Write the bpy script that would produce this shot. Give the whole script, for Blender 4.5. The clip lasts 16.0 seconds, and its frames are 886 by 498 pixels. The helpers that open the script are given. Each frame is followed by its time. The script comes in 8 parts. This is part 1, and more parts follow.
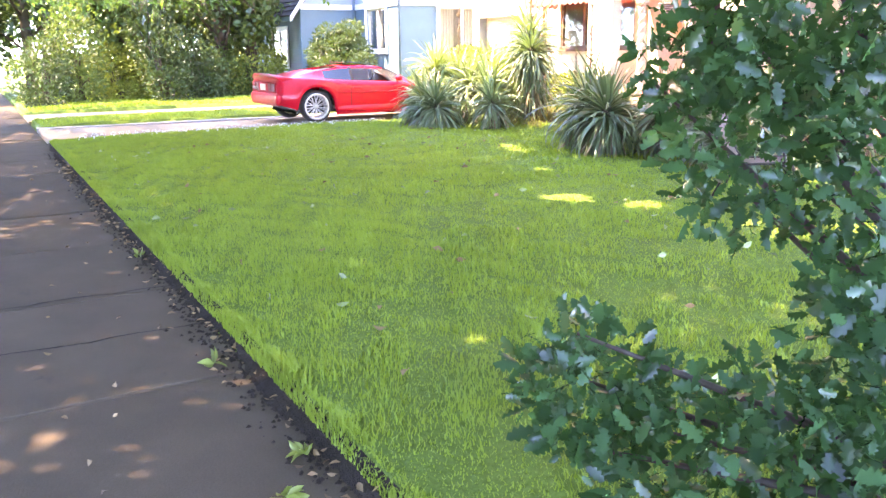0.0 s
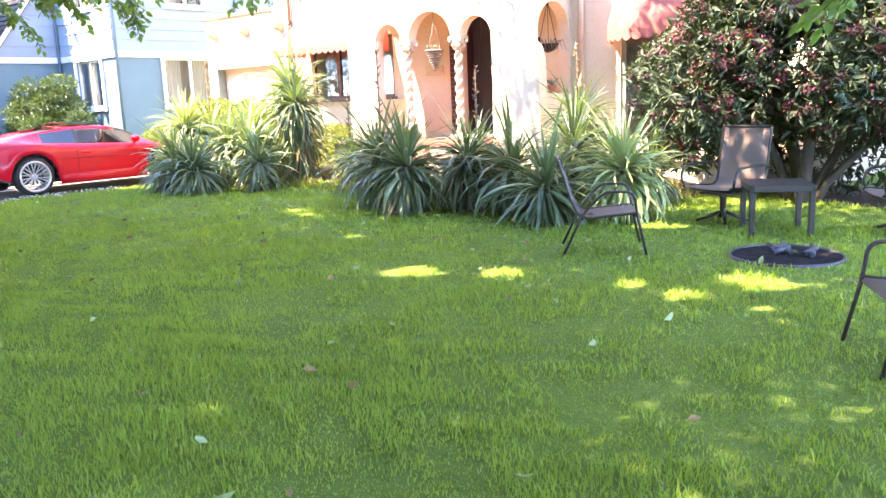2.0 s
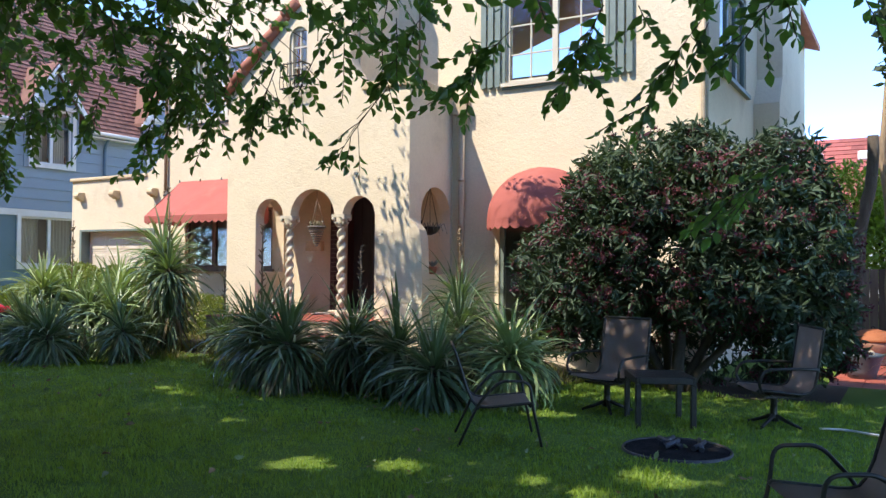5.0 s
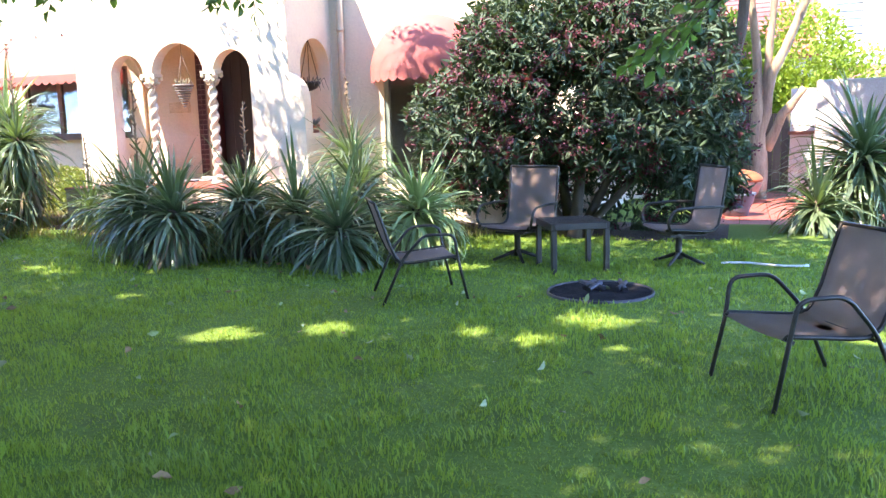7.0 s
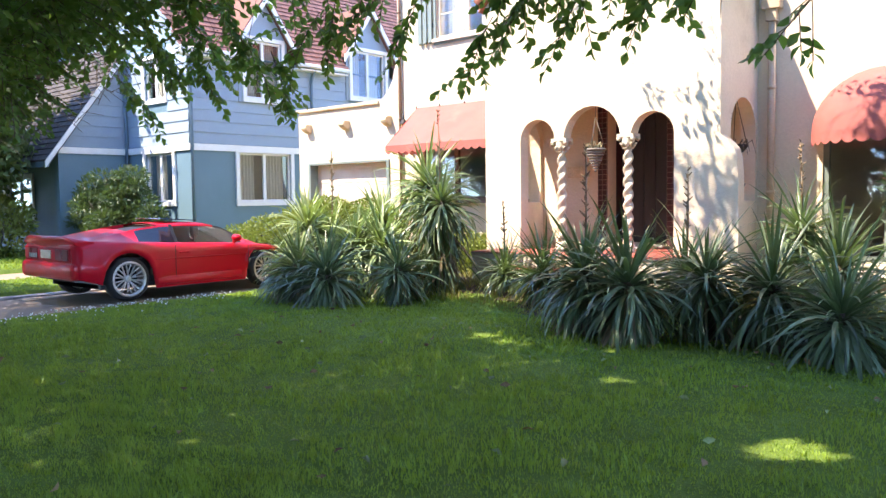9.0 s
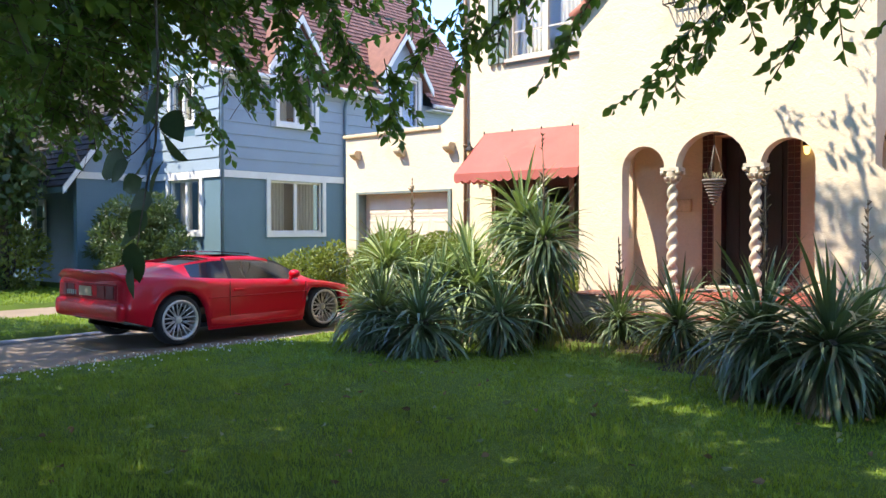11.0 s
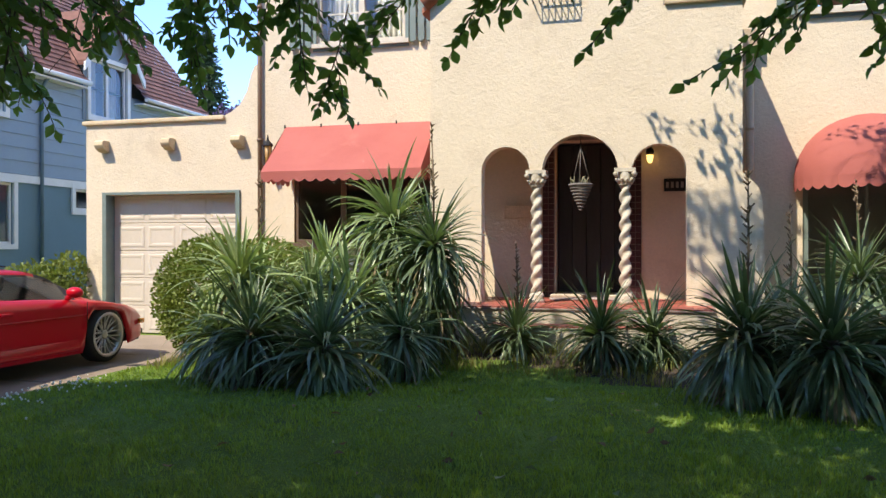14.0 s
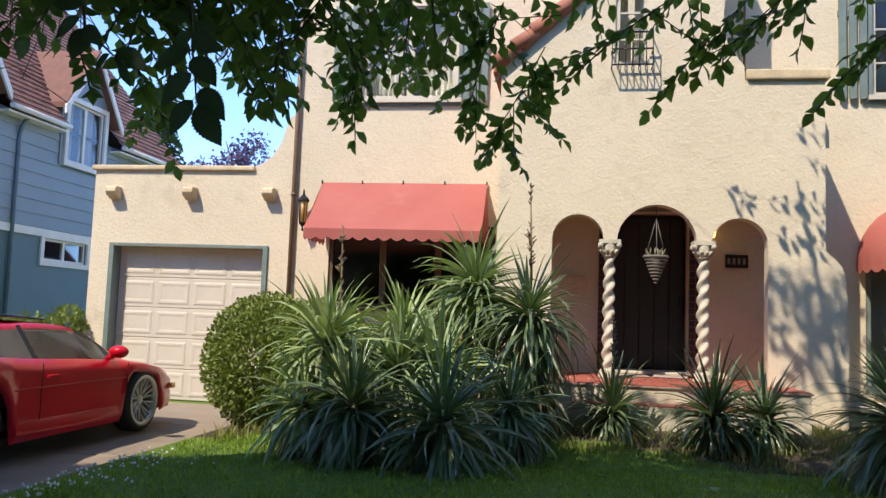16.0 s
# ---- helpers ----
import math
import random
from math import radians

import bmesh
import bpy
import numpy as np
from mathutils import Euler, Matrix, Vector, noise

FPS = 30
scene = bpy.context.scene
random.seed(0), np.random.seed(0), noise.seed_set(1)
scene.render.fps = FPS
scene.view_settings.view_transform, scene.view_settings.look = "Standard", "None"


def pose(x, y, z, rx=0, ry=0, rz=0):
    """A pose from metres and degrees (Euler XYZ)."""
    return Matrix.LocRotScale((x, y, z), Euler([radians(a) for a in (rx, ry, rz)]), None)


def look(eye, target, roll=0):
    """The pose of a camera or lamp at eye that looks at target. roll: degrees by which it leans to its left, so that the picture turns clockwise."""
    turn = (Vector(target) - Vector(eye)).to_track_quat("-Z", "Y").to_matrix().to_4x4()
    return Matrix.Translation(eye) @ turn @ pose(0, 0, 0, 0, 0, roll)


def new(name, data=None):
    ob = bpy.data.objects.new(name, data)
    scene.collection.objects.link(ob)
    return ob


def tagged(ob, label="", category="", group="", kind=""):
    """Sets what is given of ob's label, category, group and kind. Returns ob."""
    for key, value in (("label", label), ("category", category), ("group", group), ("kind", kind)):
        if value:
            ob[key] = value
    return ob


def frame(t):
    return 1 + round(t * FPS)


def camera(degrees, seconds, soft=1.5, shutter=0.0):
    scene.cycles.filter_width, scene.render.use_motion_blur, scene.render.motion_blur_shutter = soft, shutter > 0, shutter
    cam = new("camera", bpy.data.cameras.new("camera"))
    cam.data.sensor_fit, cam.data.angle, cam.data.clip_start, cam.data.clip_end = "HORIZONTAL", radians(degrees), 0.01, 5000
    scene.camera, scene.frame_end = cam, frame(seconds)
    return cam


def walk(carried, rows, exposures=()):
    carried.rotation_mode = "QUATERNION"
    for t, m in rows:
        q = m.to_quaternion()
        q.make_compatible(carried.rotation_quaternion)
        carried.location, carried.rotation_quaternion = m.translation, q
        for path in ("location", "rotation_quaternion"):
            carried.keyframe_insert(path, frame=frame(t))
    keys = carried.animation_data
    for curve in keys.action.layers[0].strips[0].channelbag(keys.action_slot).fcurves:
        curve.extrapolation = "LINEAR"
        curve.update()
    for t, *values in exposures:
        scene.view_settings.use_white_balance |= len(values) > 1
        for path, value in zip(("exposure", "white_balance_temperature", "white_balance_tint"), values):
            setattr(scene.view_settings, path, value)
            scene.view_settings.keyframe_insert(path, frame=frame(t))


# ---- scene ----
from mathutils.geometry import tessellate_polygon

# ---- camera and walk ----
cam = camera(57.7, 16.0, soft=1.45)
PATH = [
    (0, (0.409, 0.234, 1.417), (-1.279, 1.196, 0.942), -0.60),
    (0.5, (0.010, 0.257, 1.379), (-1.563, 1.379, 0.864), -1.69),
    (1, (-0.457, 0.257, 1.356), (-2.000, 1.430, 0.862), -0.19),
    (1.5, (-0.866, 0.300, 1.379), (-2.315, 1.605, 0.933), -1.83),
    (2, (-1.160, 0.352, 1.446), (-2.441, 1.842, 1.072), -2.28),
    (2.5, (-1.426, 0.384, 1.493), (-2.521, 2.043, 1.275), -2.42),
    (3, (-1.473, 0.357, 1.556), (-2.492, 2.078, 1.521), -1.13),
    (3.2, (-1.475, 0.381, 1.565), (-2.485, 2.107, 1.593), -0.80),
    (5.3, (-1.476, 0.305, 1.541), (-2.493, 2.027, 1.580), 0.91),
    (5.5, (-1.483, 0.327, 1.532), (-2.484, 2.059, 1.508), 1.09),
    (6, (-1.555, 0.400, 1.474), (-2.483, 2.163, 1.299), 1.21),
    (6.5, (-1.786, 0.395, 1.448), (-2.627, 2.187, 1.164), 0.43),
    (7, (-2.088, 0.412, 1.449), (-2.780, 2.265, 1.150), -1.61),
    (7.2, (-2.211, 0.430, 1.441), (-2.877, 2.293, 1.150), -2.23),
    (7.5, (-2.447, 0.446, 1.449), (-3.167, 2.290, 1.168), -2.16),
    (8, (-2.934, 0.460, 1.415), (-3.915, 2.187, 1.178), -0.83),
    (8.5, (-3.437, 0.359, 1.493), (-4.608, 1.969, 1.307), -0.86),
    (9, (-3.947, 0.359, 1.505), (-5.258, 1.863, 1.379), -0.77),
    (9.5, (-4.441, 0.411, 1.530), (-5.828, 1.850, 1.470), -0.77),
    (9.7, (-4.629, 0.420, 1.553), (-6.032, 1.844, 1.519), -0.61),
    (12, (-6.928, 0.522, 1.518), (-7.970, 2.227, 1.412), 0.16),
    (12.5, (-7.462, 0.510, 1.505), (-8.328, 2.308, 1.375), 0.03),
    (13, (-7.911, 0.469, 1.480), (-8.645, 2.326, 1.362), -0.46),
    (13.5, (-8.449, 0.524, 1.430), (-9.062, 2.427, 1.363), -0.39),
    (14, (-8.935, 0.489, 1.402), (-9.445, 2.423, 1.398), -0.05),
    (14.5, (-9.455, 0.532, 1.348), (-9.854, 2.490, 1.423), 0.32),
    (15, (-9.875, 0.572, 1.360), (-10.189, 2.542, 1.500), 0.92),
    (15.5, (-10.331, 0.655, 1.378), (-10.600, 2.624, 1.603), 1.92),
    (16, (-10.788, 0.701, 1.344), (-11.104, 2.668, 1.517), 2.13),
]
EXPOSURES = [(0, 5.0, 9300, 32), (0.5, 5.0, 9100, 31), (1.5, 4.65, 8900, 27), (2.5, 4.25, 8200, 20), (3.0, 3.3, 7550, 15), (3.2, 3.05, 7400, 12), (5.3, 1.95, 7100, 9), (5.8, 2.3, 7100, 9), (6.5, 3.65, 7050, 15), (7.5, 3.75, 7250, 19), (8.0, 3.8, 7400, 19), (8.5, 3.35, 7500, 18), (9.7, 2.95, 7450, 13), (12, 2.15, 7350, 10), (13, 2.22, 7300, 9), (14, 1.85, 7250, 9), (16, 1.65, 7200, 9)]
walk(cam, [(t, look(eye, target, roll)) for t, eye, target, roll in PATH], EXPOSURES)

# ---- daylight ----
SUN = Vector((-0.75, -1.225, 1.86)).normalized()
world = bpy.data.worlds.new("daylight")
scene.world = world
world.use_nodes = True
_bg = world.node_tree.nodes["Background"]
_sky = world.node_tree.nodes.new("ShaderNodeTexSky")
_sky.sky_type = "NISHITA"
_sky.sun_disc = False
_sky.air_density, _sky.dust_density, _sky.ozone_density = 0.5, 0.0, 7.0
_sky.altitude = 2400
_sky.sun_elevation = math.asin(SUN.z)
_sky.sun_rotation = math.atan2(SUN.x, SUN.y)
_deep = world.node_tree.nodes.new("ShaderNodeHueSaturation")
_deep.inputs["Saturation"].default_value = 0.99
world.node_tree.links.new(_sky.outputs[0], _deep.inputs["Color"])
world.node_tree.links.new(_deep.outputs[0], _bg.inputs[0])
_bg.inputs[1].default_value = 0.265
_lamp = bpy.data.lights.new("sun", "SUN")
_lamp.energy, _lamp.angle, _lamp.color = 1.9, radians(0.55), (1.0, 0.95, 0.87)
sun = new("sun", _lamp)
sun.matrix_world = look(SUN * 60, (0, 0, 0))


# ---- small helpers ----
def box(bm, x0, y0, z0, x1, y1, z1, m=None):
    """An upright box into bm, bent by m if given."""
    g = bmesh.ops.create_cube(bm, size=1.0, matrix=Matrix.LocRotScale(((x0 + x1) / 2, (y0 + y1) / 2, (z0 + z1) / 2), None, (abs(x1 - x0), abs(y1 - y0), abs(z1 - z0))))
    if m is not None:
        bmesh.ops.transform(bm, matrix=m, verts=g["verts"])
    return g["verts"]


def bevel(bm, w, seg=1):
    bmesh.ops.bevel(bm, geom=list(bm.edges), offset=w, segments=seg, affect="EDGES", profile=0.6)
    return bm


def tube(bm, pts, radii, seg=8, cap=True):
    """A round rod along pts, with a radius or one radius a point."""
    pts = [Vector(p) for p in pts]
    if not isinstance(radii, (list, tuple)):
        radii = [radii] * len(pts)
    rings, side = [], None
    for i, p in enumerate(pts):
        d = (pts[min(i + 1, len(pts) - 1)] - pts[max(i - 1, 0)]).normalized()
        if side is None:
            side = d.cross(Vector((0, 0, 1)) if abs(d.z) < 0.9 else Vector((1, 0, 0))).normalized()
        side = (side - d * side.dot(d)).normalized()
        up = d.cross(side)
        rings.append([bm.verts.new(p + (side * math.cos(a) + up * math.sin(a)) * radii[i]) for a in (2 * math.pi * k / seg for k in range(seg))])
    for a, b in zip(rings, rings[1:]):
        for k in range(seg):
            f = bm.faces.new((a[k], a[(k + 1) % seg], b[(k + 1) % seg], b[k]))
            f.smooth = True
    if cap:
        bm.faces.new(rings[0][::-1])
        bm.faces.new(rings[-1])
    return rings


def lathe(bm, profile, seg=24, at=(0, 0, 0), smooth=True):
    """A turned body from (radius, height) pairs about the upright axis."""
    at = Vector(at)
    rings = [[bm.verts.new(at + Vector((r * math.cos(2 * math.pi * k / seg), r * math.sin(2 * math.pi * k / seg), z))) for k in range(seg)] for r, z in profile]
    for a, b in zip(rings, rings[1:]):
        for k in range(seg):
            f = bm.faces.new((a[k], a[(k + 1) % seg], b[(k + 1) % seg], b[k]))
            f.smooth = smooth
    bm.faces.new(rings[0][::-1])
    bm.faces.new(rings[-1])


def arch(x0, x1, z0, spring, n=14):
    """An opening with a round head, as (u, z) points."""
    c, r = (x0 + x1) / 2, (x1 - x0) / 2
    return [(x0, z0), (x1, z0)] + [(c + r * math.cos(math.pi * k / n), spring + r * math.sin(math.pi * k / n)) for k in range(n + 1)]


def rect(x0, x1, z0, z1):
    return [(x0, z0), (x1, z0), (x1, z1), (x0, z1)]


def slab(bm, outline, holes, place, depth):
    """A plate with openings. place(u, z, d) gives the point at depth d under the face."""
    loops = [outline] + list(holes)
    flat = [p for l in loops for p in l]
    tris = tessellate_polygon([[Vector((u, z, 0)) for u, z in l] for l in loops])
    a = [bm.verts.new(place(u, z, 0)) for u, z in flat]
    b = [bm.verts.new(place(u, z, depth)) for u, z in flat]
    for t in tris:
        try:
            bm.faces.new([a[i] for i in t])
            bm.faces.new([b[i] for i in reversed(t)])
        except ValueError:
            pass
    k = 0
    for l in loops:
        n = len(l)
        for i in range(n):
            j = (i + 1) % n
            bm.faces.new((a[k + i], a[k + j], b[k + j], b[k + i]))
        k += n
    bmesh.ops.recalc_face_normals(bm, faces=list(bm.faces))


def mesh_of(name, bm, material):
    me = bpy.data.meshes.new(name)
    bm.to_mesh(me)
    bm.free()
    for m in material if isinstance(material, (list, tuple)) else [material]:
        me.materials.append(m)
    return me


def placed(ob):
    m = Matrix.Translation(ob.location)
    return m if ob.parent is None else placed(ob.parent) @ ob.matrix_parent_inverse @ m


def part(name, bm, material, parent=None, label="", world=True):
    """One mesh object, as a part of parent, from a bmesh or a ready mesh. Its coordinates are the world's unless world is False."""
    me = bm if isinstance(bm, bpy.types.Mesh) else mesh_of(name, bm, material)
    ob = new(name, me)
    if parent is not None:
        ob.parent = parent
        if world:
            ob.matrix_parent_inverse = placed(parent).inverted()
    if label:
        tagged(ob, label)
    return ob


def thing(name, at, label, category, group="", kind=""):
    """An empty at a thing's base."""
    ob = new(name)
    ob.empty_display_size = 0.1
    ob.location = at
    return tagged(ob, label, category, group, kind)


def nn(tree, kind, **values):
    n = tree.nodes.new("ShaderNode" + kind)
    for k, v in values.items():
        n.inputs[k.replace("_", " ")].default_value = v
    return n


def mat(name, color, color2=None, scale=3.0, fine=60.0, rough=0.6, bump=0.15, metal=0.0, spec=0.5, coat=0.0, stretch=(1, 1, 1), stain=None, dist=0.01, island=0.0, objrand=0.0, translucent=0.0, trans_color=None, grains=0.17, lump=None):
    """A surface with colour at two scales, fine relief and, if wanted, stains, a change from piece to piece, and light through it."""
    m = bpy.data.materials.new(name)
    m.use_nodes = True
    t = m.node_tree
    b = t.nodes["Principled BSDF"]
    L = t.links.new
    co = nn(t, "TexCoord")
    mp = nn(t, "Mapping", Scale=stretch)
    L(co.outputs["Object"], mp.inputs["Vector"])
    n1 = nn(t, "TexNoise", Scale=scale, Detail=6.0, Roughness=0.6)
    n2 = nn(t, "TexNoise", Scale=fine, Detail=4.0, Roughness=0.65)
    L(mp.outputs[0], n1.inputs["Vector"])
    L(mp.outputs[0], n2.inputs["Vector"])
    ramp = nn(t, "MapRange", From_Min=0.3, From_Max=0.7)
    L(n1.outputs["Fac"], ramp.inputs["Value"])
    mix = t.nodes.new("ShaderNodeMix")
    mix.data_type = "RGBA"
    c2 = color2 or tuple(c * 0.8 for c in color)
    mix.inputs[6].default_value, mix.inputs[7].default_value = (*color, 1), (*c2, 1)
    L(ramp.outputs[0], mix.inputs[0])
    grain = nn(t, "MapRange", From_Min=0.25, From_Max=0.75, To_Min=1 - grains, To_Max=1 + grains)
    L(n2.outputs["Fac"], grain.inputs["Value"])
    mul = t.nodes.new("ShaderNodeMix")
    mul.data_type, mul.blend_type = "RGBA", "MULTIPLY"
    mul.inputs[0].default_value = 1.0
    L(mix.outputs[2], mul.inputs[6])
    L(grain.outputs[0], mul.inputs[7])
    out = mul.outputs[2]
    if stain:
        n3 = nn(t, "TexNoise", Scale=stain[1], Detail=8.0, Roughness=0.7)
        L(mp.outputs[0], n3.inputs["Vector"])
        r3 = nn(t, "MapRange", From_Min=stain[2], From_Max=stain[2] + 0.16)
        L(n3.outputs["Fac"], r3.inputs["Value"])
        m3 = t.nodes.new("ShaderNodeMix")
        m3.data_type = "RGBA"
        m3.inputs[7].default_value = (*stain[0], 1)
        L(out, m3.inputs[6])
        L(r3.outputs[0], m3.inputs[0])
        out = m3.outputs[2]
    if island or objrand:
        src = nn(t, "NewGeometry").outputs["Random Per Island"] if island else nn(t, "ObjectInfo").outputs["Random"]
        k = island or objrand
        r4 = nn(t, "MapRange", To_Min=1 - k, To_Max=1 + k)
        L(src, r4.inputs["Value"])
        m4 = t.nodes.new("ShaderNodeMix")
        m4.data_type, m4.blend_type = "RGBA", "MULTIPLY"
        m4.inputs[0].default_value = 1.0
        L(out, m4.inputs[6])
        L(r4.outputs[0], m4.inputs[7])
        out = m4.outputs[2]
    L(out, b.inputs["Base Color"])
    b.inputs["Roughness"].default_value = rough
    b.inputs["Metallic"].default_value = metal
    b.inputs["Specular IOR Level"].default_value = spec
    b.inputs["Coat Weight"].default_value = coat
    b.inputs["Coat Roughness"].default_value = 0.04
    if bump:
        bp = nn(t, "Bump", Strength=bump, Distance=dist)
        height = n2.outputs["Fac"]
        if lump:
            n4 = nn(t, "TexNoise", Scale=lump[0], Detail=2.0, Roughness=0.5, Distortion=0.8)
            L(mp.outputs[0], n4.inputs["Vector"])
            grow = nn(t, "Math")
            grow.operation = "MULTIPLY_ADD"
            grow.inputs[1].default_value = lump[1]
            L(n4.outputs["Fac"], grow.inputs[0])
            L(height, grow.inputs[2])
            height = grow.outputs[0]
        L(height, bp.inputs["Height"])
        L(bp.outputs[0], b.inputs["Normal"])
    if translucent:
        tr = nn(t, "BsdfTranslucent")
        if trans_color:
            tr.inputs[0].default_value = (*trans_color, 1)
        else:
            L(out, tr.inputs[0])
        ms = nn(t, "MixShader", Fac=translucent)
        L(b.outputs[0], ms.inputs[1])
        L(tr.outputs[0], ms.inputs[2])
        L(ms.outputs[0], t.nodes["Material Output"].inputs[0])
    return m


def glass(name, tint=(0.9, 0.95, 0.95)):
    m = bpy.data.materials.new(name)
    m.use_nodes = True
    b = m.node_tree.nodes["Principled BSDF"]
    b.inputs["Base Color"].default_value = (*tint, 1)
    b.inputs["Roughness"].default_value = 0.02
    b.inputs["Transmission Weight"].default_value = 1.0
    b.inputs["IOR"].default_value = 1.45
    return m


def glow(name, color, strength):
    m = bpy.data.materials.new(name)
    m.use_nodes = True
    b = m.node_tree.nodes["Principled BSDF"]
    b.inputs["Base Color"].default_value = (*color, 1)
    b.inputs["Emission Color"].default_value = (*color, 1)
    b.inputs["Emission Strength"].default_value = strength
    return m


# ---- materials ----
STUCCO = mat("cream_stucco", (0.72, 0.605, 0.45), (0.655, 0.545, 0.40), scale=1.1, fine=26, rough=0.9, bump=0.4, spec=0.15, dist=0.025, stain=((0.55, 0.44, 0.315), 0.8, 0.57), grains=0.06, lump=(8.0, 0.8))
STUCCO_CAP = mat("stucco_cap", (0.70, 0.55, 0.36), (0.50, 0.38, 0.24), scale=4, fine=50, rough=0.85, bump=0.3, spec=0.2)
STONE = mat("cast_stone", (0.62, 0.55, 0.43), (0.45, 0.39, 0.30), scale=9, fine=80, rough=0.8, bump=0.3, spec=0.3)
AWNING = mat("faded_red_canvas", (0.50, 0.155, 0.13), (0.44, 0.125, 0.105), scale=1.6, fine=180, rough=0.8, bump=0.12, spec=0.25, translucent=0.18, stain=((0.56, 0.20, 0.16), 1.2, 0.62))
GREEN_TRIM = mat("sage_green_paint", (0.19, 0.235, 0.21), (0.145, 0.185, 0.165), scale=5, fine=90, rough=0.5, bump=0.1)
CREAM_PAINT = mat("cream_window_paint", (0.62, 0.55, 0.44), (0.54, 0.47, 0.37), scale=4, fine=90, rough=0.5, bump=0.06)
BROWN_PIPE = mat("brown_painted_pipe", (0.22, 0.13, 0.075), (0.15, 0.09, 0.05), scale=5, fine=60, rough=0.45, bump=0.08)
TAN_PIPE = mat("tan_painted_pipe", (0.48, 0.37, 0.25), (0.40, 0.30, 0.20), scale=5, fine=60, rough=0.5, bump=0.08)
GARAGE_DOOR = mat("cream_door_paint", (0.64, 0.55, 0.445), (0.58, 0.50, 0.40), scale=2.5, fine=120, rough=0.45, bump=0.06)
WHITE_PAINT = mat("white_paint", (0.78, 0.77, 0.73), (0.68, 0.67, 0.63), scale=4, fine=90, rough=0.5, bump=0.06)
PORCH_TILE = mat("red_quarry_tile", (0.42, 0.115, 0.08), (0.33, 0.09, 0.065), scale=6, fine=90, rough=0.5, bump=0.12, objrand=0.18)
BRICK_TILE = mat("dark_red_glazed_tile", (0.085, 0.026, 0.028), (0.06, 0.020, 0.023), scale=9, fine=60, rough=0.35, bump=0.1, objrand=0.3)
MORTAR = mat("mortar", (0.30, 0.24, 0.20), scale=12, fine=90, rough=0.9, bump=0.3)
DARK_WOOD = mat("dark_stained_wood", (0.046, 0.046, 0.058), (0.034, 0.034, 0.044), scale=4, fine=40, rough=0.4, bump=0.15, stretch=(6, 6, 1))
WINDOW_WOOD = mat("brown_window_wood", (0.16, 0.10, 0.065), (0.11, 0.07, 0.045), scale=5, fine=70, rough=0.5, bump=0.1)
IRON = mat("black_iron", (0.018, 0.018, 0.02), (0.035, 0.028, 0.024), scale=12, fine=90, rough=0.45, bump=0.15, metal=0.6)
CLAY = mat("terracotta_roof_tile", (0.40, 0.15, 0.09), (0.30, 0.10, 0.065), scale=5, fine=60, rough=0.75, bump=0.25, objrand=0.2)
PANE = glass("window_glass")
ROOM = mat("dim_room_wall", (0.34, 0.30, 0.26), scale=1.2, rough=0.8, bump=0.05)
CURTAIN = mat("pale_curtain_cloth", (0.66, 0.62, 0.55), (0.52, 0.49, 0.43), scale=3, fine=120, rough=0.85, bump=0.1, stretch=(6, 6, 0.6), translucent=0.3)
BLUE_SIDING = mat("grey_blue_paint", (0.25, 0.325, 0.385), (0.23, 0.302, 0.36), scale=1.5, fine=80, rough=0.6, bump=0.08, objrand=0.06)
BLUE_DARK = mat("dark_teal_blue_paint", (0.115, 0.20, 0.245), (0.10, 0.18, 0.22), scale=1.5, fine=80, rough=0.6, bump=0.12)
SHINGLE = mat("brown_red_shingle", (0.24, 0.105, 0.075), (0.17, 0.08, 0.06), scale=5, fine=50, rough=0.85, bump=0.3, island=0.25)
SHINGLE_DARK = mat("dark_grey_shingle", (0.06, 0.05, 0.048), (0.045, 0.04, 0.038), scale=5, fine=50, rough=0.85, bump=0.3, island=0.25)
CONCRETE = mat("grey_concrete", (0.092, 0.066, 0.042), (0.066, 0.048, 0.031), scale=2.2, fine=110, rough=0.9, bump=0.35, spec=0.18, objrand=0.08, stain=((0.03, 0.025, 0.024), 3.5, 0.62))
DRIVE = mat("driveway_concrete", (0.29, 0.225, 0.165), (0.22, 0.168, 0.12), scale=1.6, fine=90, rough=0.85, bump=0.25, objrand=0.06, stain=((0.12, 0.095, 0.07), 2.2, 0.62))
ASPHALT = mat("asphalt", (0.055, 0.055, 0.056), (0.042, 0.042, 0.043), scale=1.5, fine=200, rough=0.85, bump=0.4)
EDGE_SOIL = mat("wet_black_soil", (0.026, 0.018, 0.013), (0.042, 0.030, 0.021), scale=9, fine=70, rough=0.95, bump=0.8, dist=0.03, spec=0.2)
SOIL = mat("dark_soil", (0.045, 0.030, 0.020), (0.075, 0.055, 0.036), scale=7, fine=90, rough=0.95, bump=0.6, dist=0.03)
LAWN = mat("lawn_turf", (0.145, 0.226, 0.04), (0.108, 0.172, 0.032), scale=1.3, fine=42, rough=0.85, bump=0.8, spec=0.15, dist=0.04, stain=((0.10, 0.135, 0.045), 1.7, 0.58))
BLADE = mat("grass_blade", (0.280, 0.405, 0.054), (0.200, 0.305, 0.043), scale=1.1, fine=9, rough=0.5, bump=0.0, spec=0.35, translucent=0.42, trans_color=(0.29, 0.40, 0.035), stain=((0.17, 0.27, 0.085), 1.9, 0.56))

# ---- ground, pavements ----
WALK_EDGE, DRIVE_L, DRIVE_R = 1.19, -17.15, -14.42


def smooth(a, b, v):
    t = min(max((v - a) / (b - a), 0.0), 1.0)
    return t * t * (3 - 2 * t)


